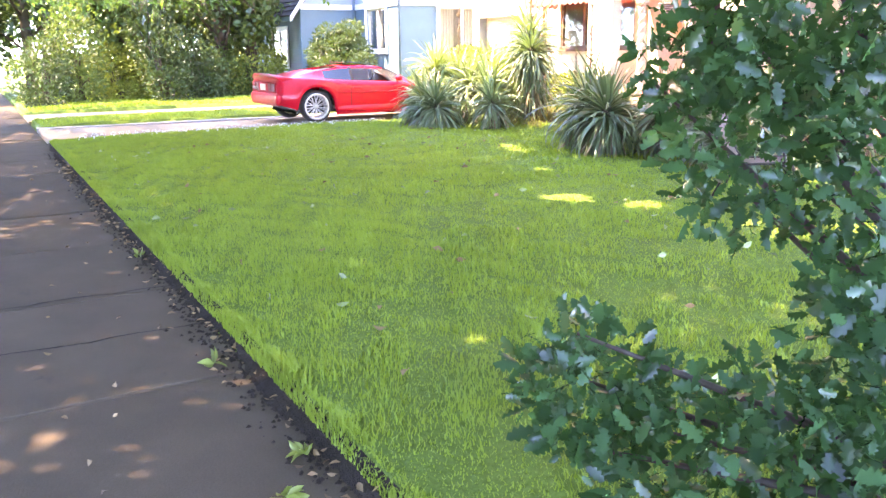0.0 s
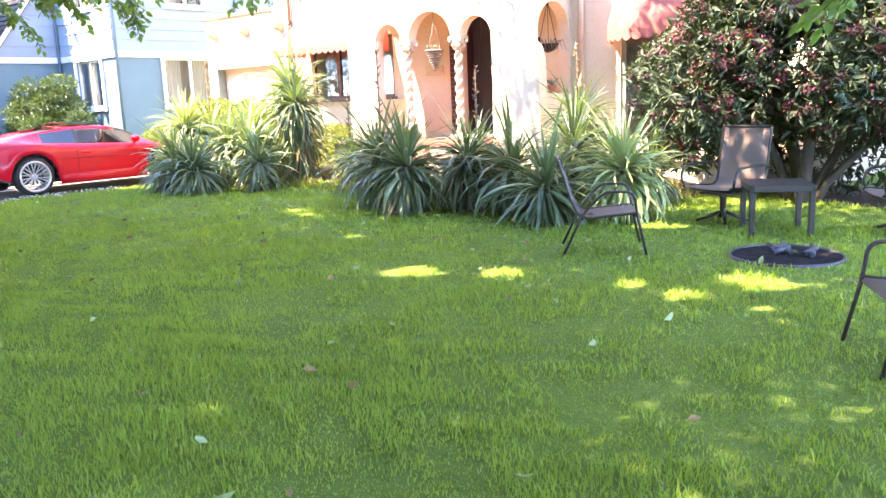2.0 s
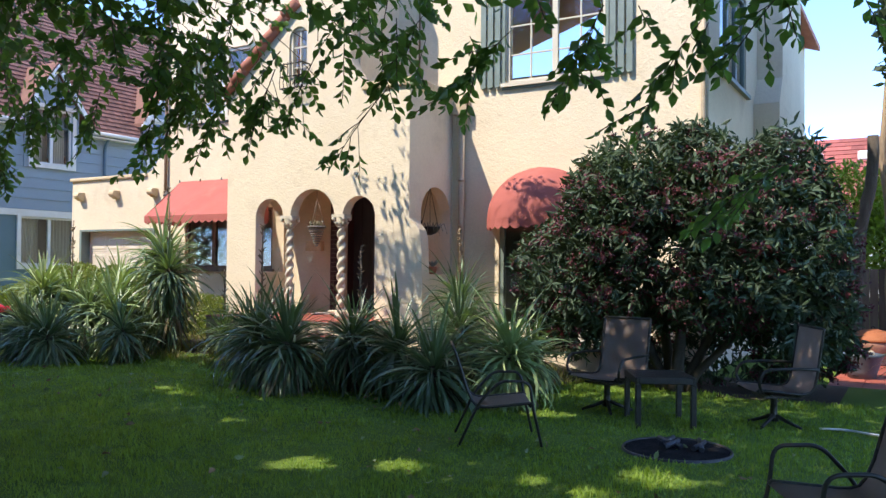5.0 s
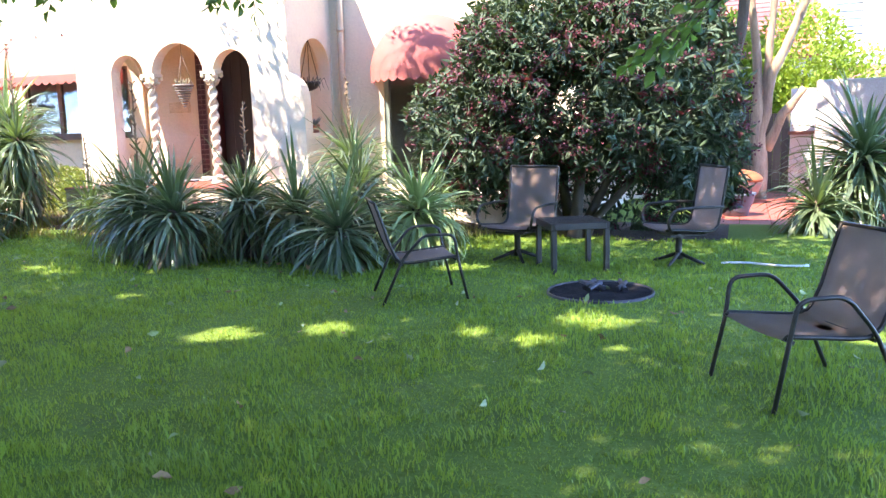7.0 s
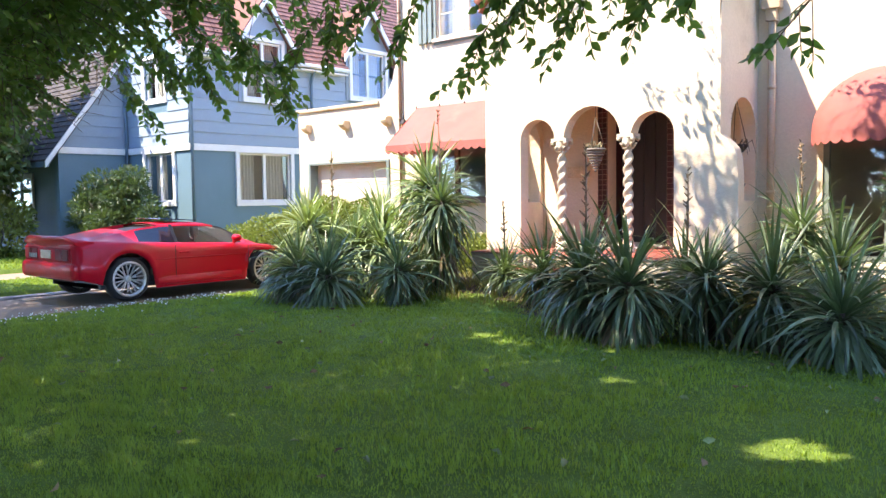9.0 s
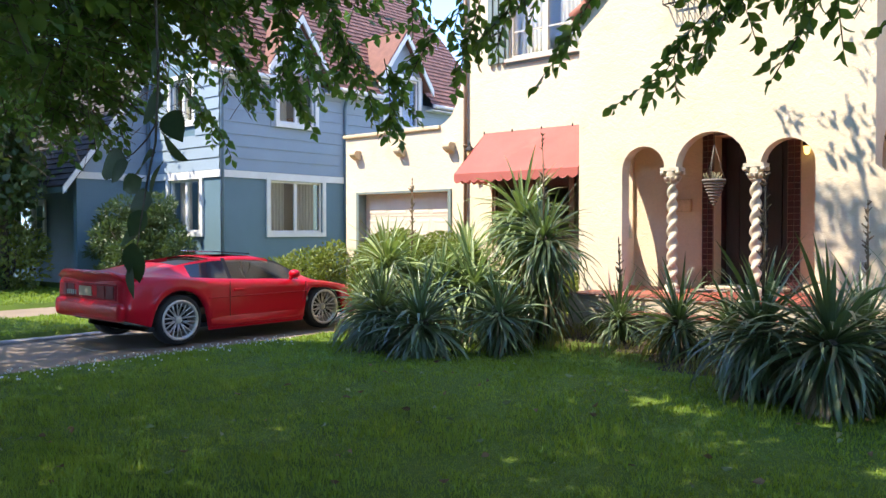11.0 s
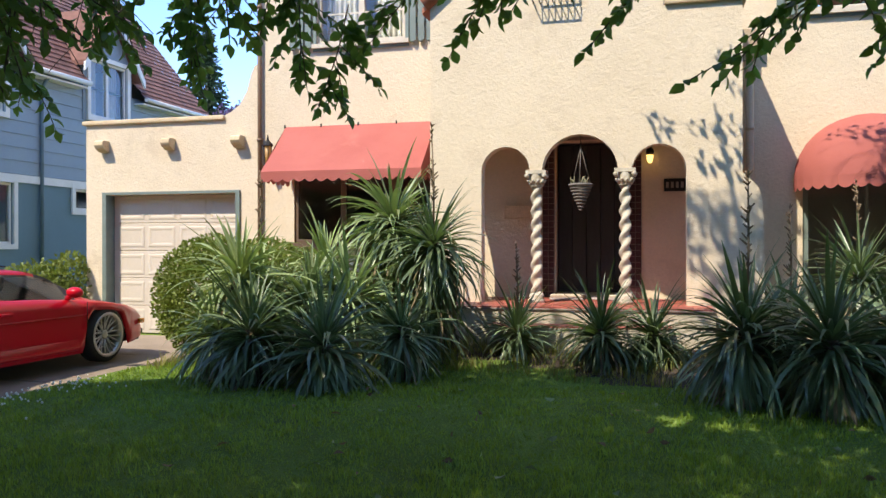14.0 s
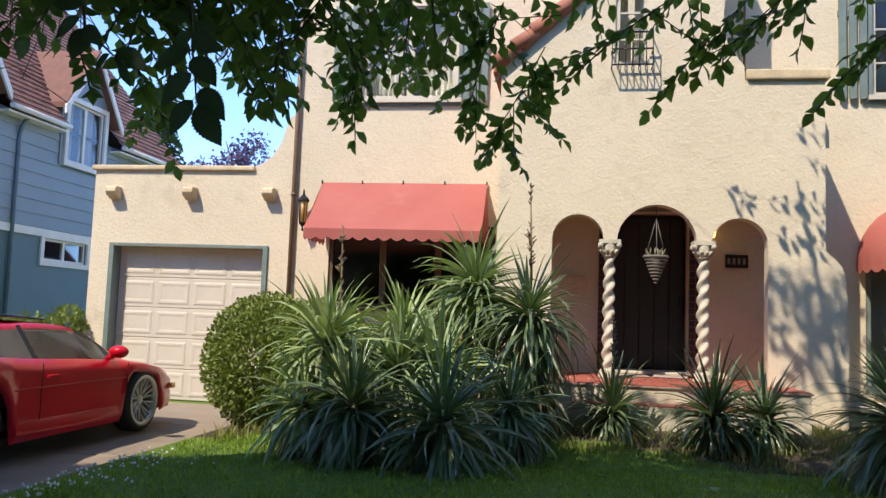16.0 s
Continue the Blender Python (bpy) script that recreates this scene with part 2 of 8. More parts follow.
def ground_z(x, y):
    """Height of the turf and beds."""
    z = 0.06 + 0.05 * smooth(1.2, 2.6, y) + 0.02 * noise.noise((x * 0.5, y * 0.5, 0.3))
    if -14.42 < x < 1.5:
        z += 0.17 * smooth(7.4, 9.4, y) * smooth(-14.4, -13.2, x) * (1 - smooth(-6.4, -5.0, x))
        z += 0.06 * smooth(4.5, 6.5, y) * (1 - smooth(6.8, 8, y)) * smooth(-14, -11, x) * (1 - smooth(-9.5, -7.5, x))
    if y < 1.25:
        z = 0.03
    if -0.42 < y < 1.25 or (-22.0 < x < -19.7 and y > -3) or (DRIVE_L - 0.25 < x < DRIVE_R and -3 < y < 11.6):
        z = -0.06
    if y < -2.6:
        z = -0.2
    if -2.5 < x < 1.3 and 11.4 < y < 17.2:
        z = -0.02
    return z


def bed_edge(x):
    """Where the lawn ends before the house."""
    return 8.3 + 0.3 * math.sin(x * 0.9) + 0.2 * math.sin(x * 2.3) + 1.55 * smooth(-5.9, -4.6, x) - 0.1 * smooth(-11.5, -12.5, -x)


def grid_lines(spans):
    out = []
    for a, b, step in spans:
        n = max(1, round((b - a) / step))
        out += [a + (b - a) * i / n for i in range(n)]
    return out + [spans[-1][1]]


gx = grid_lines([(-700, -60, 160), (-60, -30, 6), (-30, -22.02, 1), (-22.02, -21.98, 0.04), (-21.98, -19.72, 0.75), (-19.72, -19.68, 0.04), (-19.68, -17.42, 0.4), (-17.42, -17.38, 0.04), (-17.38, -14.43, 0.4), (-14.43, -14.40, 0.03), (-14.40, 3, 0.25), (3, 30, 3), (30, 700, 160)])
gy = grid_lines([(-700, -60, 160), (-60, -2.62, 6), (-2.62, -2.58, 0.04), (-2.58, -0.44, 0.4), (-0.44, -0.40, 0.04), (-0.40, 1.235, 0.8), (1.235, 1.26, 0.025), (1.26, 11.39, 0.25), (11.39, 11.41, 0.02), (11.41, 20, 0.6), (20, 60, 5), (60, 700, 160)])
bm = bmesh.new()
rows = [[bm.verts.new((x, y, ground_z(x, y))) for x in gx] for y in gy]
for a, b in zip(rows, rows[1:]):
    for i in range(len(gx) - 1):
        f = bm.faces.new((a[i], a[i + 1], b[i + 1], b[i]))
        c = f.calc_center_median()
        bed = -14.3 < c.x < -2.2 and c.y > bed_edge(c.x) + 0.12
        f.material_index = 1 if bed and c.y < 11.6 else 0
        f.smooth = True
part("ground", mesh_of("ground", bm, [LAWN, SOIL]), None)
tagged(bpy.data.objects["ground"], "green mown lawn with bare dark soil beds by the house", "ground", kind="structure")


def slabs(name, label, category, cells, top, thick, material, gap=0.007):
    """A pavement of separate slabs, one part each."""
    base = tagged(new(name), label, category, kind="structure")
    for x0, y0, x1, y1 in cells:
        b = bmesh.new()
        cx, cy = (x0 + x1) / 2, (y0 + y1) / 2
        box(b, x0 - cx + gap / 2, y0 - cy + gap / 2, -thick, x1 - cx - gap / 2, y1 - cy - gap / 2, 0)
        bevel(b, 0.008)
        ob = part("slab", b, material, base, world=False)
        ob.location = (cx, cy, top + random.uniform(-0.004, 0.004))
        ob.rotation_euler = (random.uniform(-0.003, 0.003), random.uniform(-0.003, 0.003), 0)
    return base


xs = [6 - 1.52 * i + (0.06 if i == 6 else 0) for i in range(44)]
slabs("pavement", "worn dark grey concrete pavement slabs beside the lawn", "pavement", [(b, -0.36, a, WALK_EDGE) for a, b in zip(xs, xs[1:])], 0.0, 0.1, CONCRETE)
ys = [WALK_EDGE + 0.01 + 2.07 * i for i in range(6)]
slabs("driveway", "stained concrete driveway leading to the garage", "driveway", [(DRIVE_L, a, DRIVE_R, b) for a, b in zip(ys, ys[1:])], 0.03, 0.1, DRIVE)
slabs("driveway", "sunlit concrete driveway of the neighbouring house", "driveway", [(-21.99, a, -19.71, b) for a, b in zip(ys, ys[1:])], 0.03, 0.1, DRIVE)
slabs("kerb", "pale concrete edging strip beside the driveway", "kerb", [(DRIVE_L - 0.24, a, DRIVE_L - 0.01, b) for a, b in zip(ys, ys[1:])], 0.06, 0.12, mat("pale_concrete", (0.36, 0.34, 0.32), (0.27, 0.25, 0.24), scale=3, fine=80, rough=0.85, bump=0.25))
slabs("kerb", "concrete street kerb", "kerb", [(12 - 3 * i - 3, -2.6, 12 - 3 * i, -2.45) for i in range(16)], 0.02, 0.25, DRIVE)

# crumbling soil along the lawn's edge
bm = bmesh.new()
prev = None
for i in range(640):
    x = 4 - 18.4 * i / 639
    w = 0.012 + 0.055 * max(0.0, 0.25 + noise.noise((x * 1.3, 7, 0))) + 0.035 * noise.noise((x * 7, 3, 0)) + 0.02 * noise.noise((x * 23, 5, 0))
    a = bm.verts.new((x, WALK_EDGE - w, 0.006))
    c = bm.verts.new((x, WALK_EDGE + 0.02, 0.028 + 0.012 * noise.noise((x * 6, 1, 0))))
    d = bm.verts.new((x, 1.265, 0.062))
    if prev:
        bm.faces.new((prev[0], a, c, prev[1]))
        bm.faces.new((prev[1], c, d, prev[2]))
    prev = (a, c, d)
r = random.Random(21)
for i in range(4200):
    x = r.uniform(-13, 2)
    y = WALK_EDGE + 0.05 - abs(r.gauss(0, 0.085))
    s = r.uniform(0.004, 0.016)
    q = [bm.verts.new((x + s * r.uniform(0.6, 1.2) * math.cos(a), y + s * r.uniform(0.6, 1.2) * math.sin(a), 0.004)) for a in (0, 1.57, 3.14, 4.71)]
    top = bm.verts.new((x, y, 0.005 + s * 0.9))
    for k in range(4):
        bm.faces.new((q[k], q[(k + 1) % 4], top))
tagged(part("soil_edge", bm, EDGE_SOIL), "crumbling dark soil edge between lawn and pavement", "soil", kind="stuff")

# cracks across the pavement
for cx in (-3.86, -4.72, -7.7):
    bm = bmesh.new()
    pts = [(cx + 0.05 * noise.noise((k * 0.7, cx, 0)) + 0.02 * k / 9, 0.1 + 1.08 * k / 9, 0.0045) for k in range(10)]
    for (x0, y0, z0), (x1, y1, z1) in zip(pts, pts[1:]):
        w = 0.006 + 0.006 * random.random()
        bm.faces.new([bm.verts.new(v) for v in ((x0 - w, y0, z0), (x0 + w, y0, z0), (x1 + w, y1, z1), (x1 - w, y1, z1))])
    tagged(part("pavement_crack", bm, EDGE_SOIL), "dark soil-filled crack across a concrete slab", "crack", kind="structure")

# street behind the walk
bm = bmesh.new()
box(bm, -90, -11, -0.3, 60, -2.6, -0.1)
tagged(part("road", bm, ASPHALT), "grey asphalt street", "road", kind="structure")

# ---- red tiled patio beside the house ----
patio = tagged(new("patio"), "pinkish red tiled patio at the side of the house", "patio", kind="structure")
for i in range(9):
    for j in range(14):
        b = bmesh.new()
        box(b, -0.195, -0.195, -0.06, 0.195, 0.195, 0)
        ob = part("tile", b, PORCH_TILE, patio, world=False)
        ob.location = (-2.3 + 0.4 * i, 11.6 + 0.4 * j, 0.07 + random.uniform(-0.002, 0.002))

# ---- the stucco house ----
WALL, TOWER, TL, TR, HR, DECK = 11.545, 10.27, -11.68, -7.965, -3.94, 0.72
house = thing("stucco_house", (-10, 14, 0), "cream stucco house with arched porch, red awnings and twisted columns", "house")


def front(y):
    return lambda u, z, d: (u, y + d, z)


def side(x):
    return lambda u, z, d: (x - d, u, z)


# main wall left of the porch, with two windows
bm = bmesh.new()
slab(bm, rect(-14.72, TL, 0, 7.2), [rect(-14.15, -11.82, 1.47, 2.62), rect(-13.78, -12.40, 4.40, 5.75)], front(WALL), 0.25)
part("wall", bm, STUCCO, house)
# main wall right of the porch, with an arched window below
bm = bmesh.new()
slab(bm, rect(TR, HR, 0, 7.2), [arch(-7.12, -5.62, 0.62, 2.1), rect(-7.02, -5.40, 4.40, 5.75)], front(WALL), 0.25)
part("wall", bm, STUCCO, house)
# wall behind the porch and the terrace, with the doorway
BACK = WALL
bm = bmesh.new()
slab(bm, rect(TL, TR, 0, 7.2), [rect(-10.26, -9.28, DECK, 2.85)], front(WALL), 0.25)
part("wall", bm, STUCCO, house)
# right side wall, back and left, closing the house
bm = bmesh.new()
slab(bm, rect(WALL + 0.25, 22.0, 0, 7.2), [rect(12.25, 14.3, 4.42, 6.0)], side(HR), 0.25)
part("wall", bm, STUCCO, house)
bm = bmesh.new()
slab(bm, rect(WALL + 0.25, 22.0, 0, 7.2), [], side(-14.47), 0.25)
part("wall", bm, STUCCO, house)
bm = bmesh.new()
slab(bm, rect(-14.72, HR, 0, 7.2), [], front(22.0), 0.25)
part("wall", bm, STUCCO, house)
bm = bmesh.new()
box(bm, -14.5, WALL + 0.3, 3.35, HR - 0.3, 21.9, 3.5)
box(bm, -14.5, WALL + 0.3, 0.0, HR - 0.3, 21.9, 0.3)
box(bm, -8.0, WALL + 1.6, 0.3, -4.2, WALL + 3.4, 3.3)
part("floor_slab", bm, ROOM, house)
# low tile roof
bm = bmesh.new()
for sx, a, b in ((0, -15.0, -9.3), (1, -3.6, -9.3)):
    v = [bm.verts.new(p) for p in ((a, WALL - 0.35, 7.15), (a, 22.4, 7.15), (b, 22.4, 9.0), (b, WALL - 0.35, 9.0))]
    w = [bm.verts.new(u.co - Vector((0, 0, 0.12))) for u in v]
    for f in ((v[0], v[1], v[2], v[3]), (w[3], w[2], w[1], w[0]), (v[0], v[3], w[3], w[0]), (v[1], v[0], w[0], w[1]), (v[2], v[1], w[1], w[2])):
        bm.faces.new(f)
v = [bm.verts.new(p) for p in ((-14.72, WALL, 7.18), (HR, WALL, 7.18), (-9.3, WALL, 8.85))]
bm.faces.new(v)
bmesh.ops.recalc_face_normals(bm, faces=list(bm.faces))
part("roof", bm, CLAY, house)
for k in range(24):
    bm = bmesh.new()
    tube(bm, [(-3.72, WALL - 0.3 + 0.44 * k, 7.17), (-4.1, WALL - 0.3 + 0.44 * k, 7.3)], 0.09, 8)
    part("eave_tile", bm, CLAY, house)

# porch block: front with three arches, sides with one each
ARCH_L, ARCH_C, ARCH_R = (-11.02, -10.42), (-10.27, -9.36), (-9.20, -8.58)
bm = bmesh.new()
flare = [(TR + 0.235, 0), (TR + 0.235, 1.15), (TR + 0.225, 1.75), (TR + 0.21, 1.96), (TR + 0.175, 2.08), (TR + 0.11, 2.16), (TR, 2.26)]
head = [(TL, 0)] + flare + [(TR, 4.24), (-8.84, 4.24), (-8.85, 4.41), (-8.94, 4.53), (-9.02, 4.66), (-9.085, 4.80), (-9.08, 5.1), (-9.03, 5.5), (-9.03, 7.2), (-9.3, 7.2), (-10.2, 5.75), (TL, 4.42)]
slab(bm, head, [[(ARCH_L[0], DECK), (ARCH_R[1], DECK)] + arch(*ARCH_R, DECK, 2.31)[2:] + arch(*ARCH_C, DECK, 2.31)[2:] + arch(*ARCH_L, DECK, 2.34)[2:], arch(-10.33, -9.93, 4.44, 5.22)], front(TOWER), 0.2)
part("porch_wall", bm, STUCCO, house)
for x, t in ((TL + 0.2, "l"), (TR, "r")):
    bm = bmesh.new()
    slab(bm, rect(TOWER + 0.2, WALL, 0, 4.24), [arch(10.60, 11.48, 1.42, 2.34)], side(x), 0.2)
    part("porch_wall", bm, STUCCO, house)
# porch ceiling and the walls of the door recess
bm = bmesh.new()
box(bm, TL + 0.2, TOWER + 0.2, 3.0, TR - 0.2, WALL, 3.15)
part("porch_ceiling", bm, STUCCO, house)
bm = bmesh.new()
box(bm, -10.46, WALL + 0.25, DECK - 0.1, -10.26, WALL + 0.6, 3.1)
box(bm, -9.28, WALL + 0.25, DECK - 0.1, -9.08, WALL + 0.6, 3.1)
box(bm, -10.46, WALL + 0.25, 2.85, -9.08, WALL + 0.6, 3.1)
part("door_recess", bm, BRICK_TILE, house)
# terrace floor and parapet cap
bm = bmesh.new()
box(bm, -8.85, TOWER + 0.2, 3.9, TR - 0.2, WALL, 4.0)
part("terrace_floor", bm, STUCCO_CAP, house)
bm = bmesh.new()
box(bm, -8.83, TOWER - 0.05, 4.24, TR + 0.05, TOWER + 0.24, 4.36)
box(bm, TR - 0.24, TOWER + 0.24, 4.24, TR + 0.05, WALL, 4.36)
bevel(bm, 0.02, 2)
part("parapet_cap", bm, STUCCO_CAP, house)
# side of the gable over the terrace, and a thin pipe on the wall behind
bm = bmesh.new()
slab(bm, rect(TOWER + 0.2, WALL, 4.0, 7.2), [], side(-9.035), 0.15)
part("gable_side", bm, STUCCO, house)
bm = bmesh.new()
tube(bm, [(-8.6, WALL - 0.03, 4.0), (-8.6, WALL - 0.03, 7.1)], 0.016, 8)
part("rain_pipe", bm, BROWN_PIPE, house, "thin dark pipe over the terrace")
# clay barrel tiles up the left rake of the gable
for k in range(7):
    bm = bmesh.new()
    a = Vector((TL - 0.08, 0, 4.45)).lerp(Vector((-10.2, 0, 5.8)), k / 7)
    b = Vector((TL - 0.08, 0, 4.45)).lerp(Vector((-10.2, 0, 5.8)), (k + 1.25) / 7)
    tube(bm, [(a.x, TOWER - 0.02, a.z + 0.02), (b.x, TOWER - 0.02, b.z - 0.02)], [0.105, 0.085], 10)
    part("rake_tile", bm, CLAY, house)
bm = bmesh.new()
v = [bm.verts.new(p) for p in ((TL - 0.1, TOWER - 0.02, 4.42), (-10.2, TOWER - 0.02, 5.78), (-10.2, WALL, 5.78), (TL - 0.1, WALL, 4.42))]
w = [bm.verts.new(u.co - Vector((0, 0, 0.07))) for u in v]
for f in (v, w[::-1], (v[0], w[0], w[1], v[1]), (v[3], v[2], w[2], w[3]), (v[0], v[3], w[3], w[0])):
    bm.faces.new(f)
part("porch_roof", bm, CLAY, house)

# the two twisted columns with leafy capitals
def column(cx):
    col = part("column", bmesh_column(cx), STONE, house, "twisted cast stone column with carved capital")
    return col


def bmesh_column(cx):
    b = bmesh.new()
    y, z0, z1, seg, lev = TOWER + 0.085, DECK + 0.12, 2.16, 30, 90
    rings = []
    for i in range(lev + 1):
        z = z0 + (z1 - z0) * i / lev
        ring = []
        for k in range(seg):
            a = 2 * math.pi * k / seg
            r = 0.060 + 0.016 * math.cos(2 * (a - 19 * (z - z0))) - 0.005 * i / lev
            ring.append(b.verts.new((cx + r * math.cos(a), y + r * math.sin(a), z)))
        rings.append(ring)
    for p, q in zip(rings, rings[1:]):
        for k in range(seg):
            f = b.faces.new((p[k], p[(k + 1) % seg], q[(k + 1) % seg], q[k]))
            f.smooth = True
    lathe(b, [(0.105, 0), (0.105, 0.04), (0.085, 0.06), (0.095, 0.09), (0.075, 0.12)], 20, (cx, y, DECK))
    lathe(b, [(0.068, 0), (0.08, 0.015), (0.068, 0.03), (0.075, 0.06), (0.10, 0.15), (0.09, 0.17)], 20, (cx, y, 2.14))
    box(b, cx - 0.125, y - 0.10, 2.30, cx + 0.125, y + 0.10, 2.345)
    for k in range(10):
        a = 2 * math.pi * k / 10
        c, s = math.cos(a), math.sin(a)
        tube(b, [(cx + 0.07 * c, y + 0.07 * s, 2.17), (cx + 0.10 * c, y + 0.10 * s, 2.22), (cx + 0.118 * c, y + 0.118 * s, 2.225)], [0.022, 0.018, 0.008], 6)
    for c in (-1, 1):
        for d in (-1, 1):
            g = bmesh.ops.create_uvsphere(b, u_segments=10, v_segments=6, radius=0.034)
            bmesh.ops.transform(b, matrix=Matrix.Translation((cx + 0.105 * c, y + 0.075 * d, 2.28)), verts=g["verts"])
    return b


column(-10.345)
column(-9.28)

# porch deck of red tiles on a stone base, and a step
bm = bmesh.new()
box(bm, -11.45, 9.62, 0.0, -8.30, BACK - 0.002, DECK - 0.03)
box(bm, -10.75, 9.30, 0.0, -8.75, 9.62, DECK - 0.2)
part("porch_base", bm, STONE, house)
deck = part("porch_deck", mesh_of("porch_deck", bevel((lambda b: (box(b, -11.47, 9.6, DECK - 0.03, -8.28, BACK - 0.002, DECK - 0.012), b)[1])(bmesh.new()), 0.003), MORTAR), MORTAR, house, "red quarry tile porch floor")
for i in range(14):
    for j in range(8):
        b = bmesh.new()
        box(b, -0.108, -0.108, -0.014, 0.108, 0.108, 0)
        ob = part("tile", b, PORCH_TILE, deck, world=False)
        ob.location = Vector((-11.34 + 0.225 * i, 9.72 + 0.225 * j, DECK + 0.002))
for i in range(9):
    b = bmesh.new()
    box(b, -0.108, -0.15, -0.016, 0.108, 0.15, 0)
    ob = part("tile", b, PORCH_TILE, deck, world=False)
    ob.location = Vector((-10.64 + 0.222 * i, 9.46, DECK - 0.184))

# low stone terrace with a cap before the arched window
bm = bmesh.new()
box(bm, -7.55, 10.75, 0.0, -4.35, WALL - 0.003, 0.44)
part("terrace", bm, STUCCO, house)
bm = bmesh.new()
box(bm, -7.60, 10.68, 0.443, -4.30, WALL - 0.003, 0.52)
part("terrace_cap", bevel(bm, 0.012), STONE, house)

# doorway: dark plank door, glazed tile surround, threshold
door = part("door", (lambda b: (box(b, -10.26, BACK + 0.45, DECK + 0.02, -9.28, BACK + 0.47, 2.85), b)[1])(bmesh.new()), DARK_WOOD, house, "dark stained plank front door, closed")
for k in range(5):
    bm = bmesh.new()
    box(bm, -10.26 + 0.196 * k + 0.004, BACK + 0.42, DECK + 0.02, -10.26 + 0.196 * (k + 1) - 0.004, BACK + 0.446, 2.84)
    part("plank", bevel(bm, 0.004), DARK_WOOD, door)
bm = bmesh.new()
tube(bm, [(-9.34, BACK + 0.42, 1.62), (-9.34, BACK + 0.37, 1.62), (-9.34, BACK + 0.37, 1.78), (-9.34, BACK + 0.42, 1.78)], 0.01, 6)
part("door_handle", bm, IRON, door)
sur = part("door_surround", (lambda b: (box(b, -10.43, BACK - 0.02, DECK, -10.265, BACK - 0.004, 2.98), box(b, -9.275, BACK - 0.02, DECK, -9.11, BACK - 0.004, 2.98), box(b, -10.265, BACK - 0.02, 2.86, -9.275, BACK - 0.004, 2.98), b)[3])(bmesh.new()), MORTAR, house, "dark red glazed tile door surround")
tile_me = mesh_of("tile", bevel((lambda b: (box(b, -0.036, -0.012, -0.036, 0.036, 0, 0.036), b)[1])(bmesh.new()), 0.003), BRICK_TILE)
for j in range(28):
    for cx in (-10.39, -10.31, -9.23, -9.15):
        ob = part("tile", tile_me, None, sur, world=False)
        ob.location = Vector((cx, BACK - 0.02, DECK + 0.04 + 0.08 * j))
bm = bmesh.new()
box(bm, -10.3, BACK - 0.24, DECK + 0.008, -9.22, BACK + 0.40, DECK + 0.05)
part("threshold", bevel(bm, 0.01), STONE, house)

# garage: wall, cap, curved sweep up to the house, rafter ends, panelled door
GL = -17.785
bm = bmesh.new()
sweep = [(-15.33, 3.42), (-15.2, 3.47), (-15.05, 3.58), (-14.93, 3.78), (-14.86, 4.02), (-14.80, 4.15), (-14.72, 4.2)]
slab(bm, [(GL, 0), (-14.72, 0)] + sweep[::-1] + [(GL, 3.36)], [rect(-17.43, -15.08, 0, 2.24)], front(WALL), 0.3)
part("garage_wall", bm, STUCCO, house)
bm = bmesh.new()
slab(bm, rect(WALL + 0.3, 18.5, 0, 3.36), [], side(GL + 0.25), 0.25)
box(bm, GL, 18.5, 0, -14.72, 18.7, 3.3)
box(bm, GL + 0.25, WALL + 0.3, 3.0, -14.72, 18.5, 3.12)
box(bm, GL + 0.25, WALL + 2.6, 0, -14.72, WALL + 2.7, 3.0)
part("garage_wall", bm, STUCCO, house)
bm = bmesh.new()
box(bm, GL - 0.05, WALL - 0.05, 3.36, -15.30, WALL + 0.34, 3.43)
bevel(bm, 0.02, 2)
part("parapet_cap", bm, STUCCO_CAP, house, "weathered tan parapet cap")
for vx in (-17.43, -16.24, -15.04):
    bm = bmesh.new()
    prof = [(0.0, 2.92), (0.0, 3.10), (-0.13, 3.10), (-0.17, 3.075), (-0.18, 3.02), (-0.15, 2.97), (-0.10, 2.95), (-0.06, 2.92)]
    ends = [[bm.verts.new((vx + o, WALL + y, z)) for y, z in prof] for o in (-0.08, 0.08)]
    bm.faces.new(ends[0])
    bm.faces.new(ends[1][::-1])
    for k in range(8):
        bm.faces.new((ends[0][k], ends[1][k], ends[1][(k + 1) % 8], ends[0][(k + 1) % 8]))
    bmesh.ops.recalc_face_normals(bm, faces=list(bm.faces))
    bevel(bm, 0.012, 2)
    part("rafter_end", bm, STUCCO_CAP, house, "short stubby stucco rafter end")
bm = bmesh.new()
box(bm, -17.47, WALL - 0.03, 0.03, -17.43, WALL - 0.003, 2.28)
box(bm, -15.08, WALL - 0.03, 0.03, -15.04, WALL - 0.003, 2.28)
box(bm, -17.43, WALL - 0.03, 2.24, -15.08, WALL - 0.003, 2.28)
box(bm, -17.43, WALL - 0.03, 0.03, -17.40, WALL + 0.24, 2.24)
box(bm, -15.11, WALL - 0.03, 0.03, -15.08, WALL + 0.24, 2.24)
part("garage_frame", bm, GREEN_TRIM, house, "sage green painted garage door frame")
gdoor = part("garage_door", (lambda b: (box(b, -17.40, WALL + 0.20, 0.03, -15.11, WALL + 0.25, 2.24), b)[1])(bmesh.new()), GARAGE_DOOR, house, "cream sectional garage door, closed")
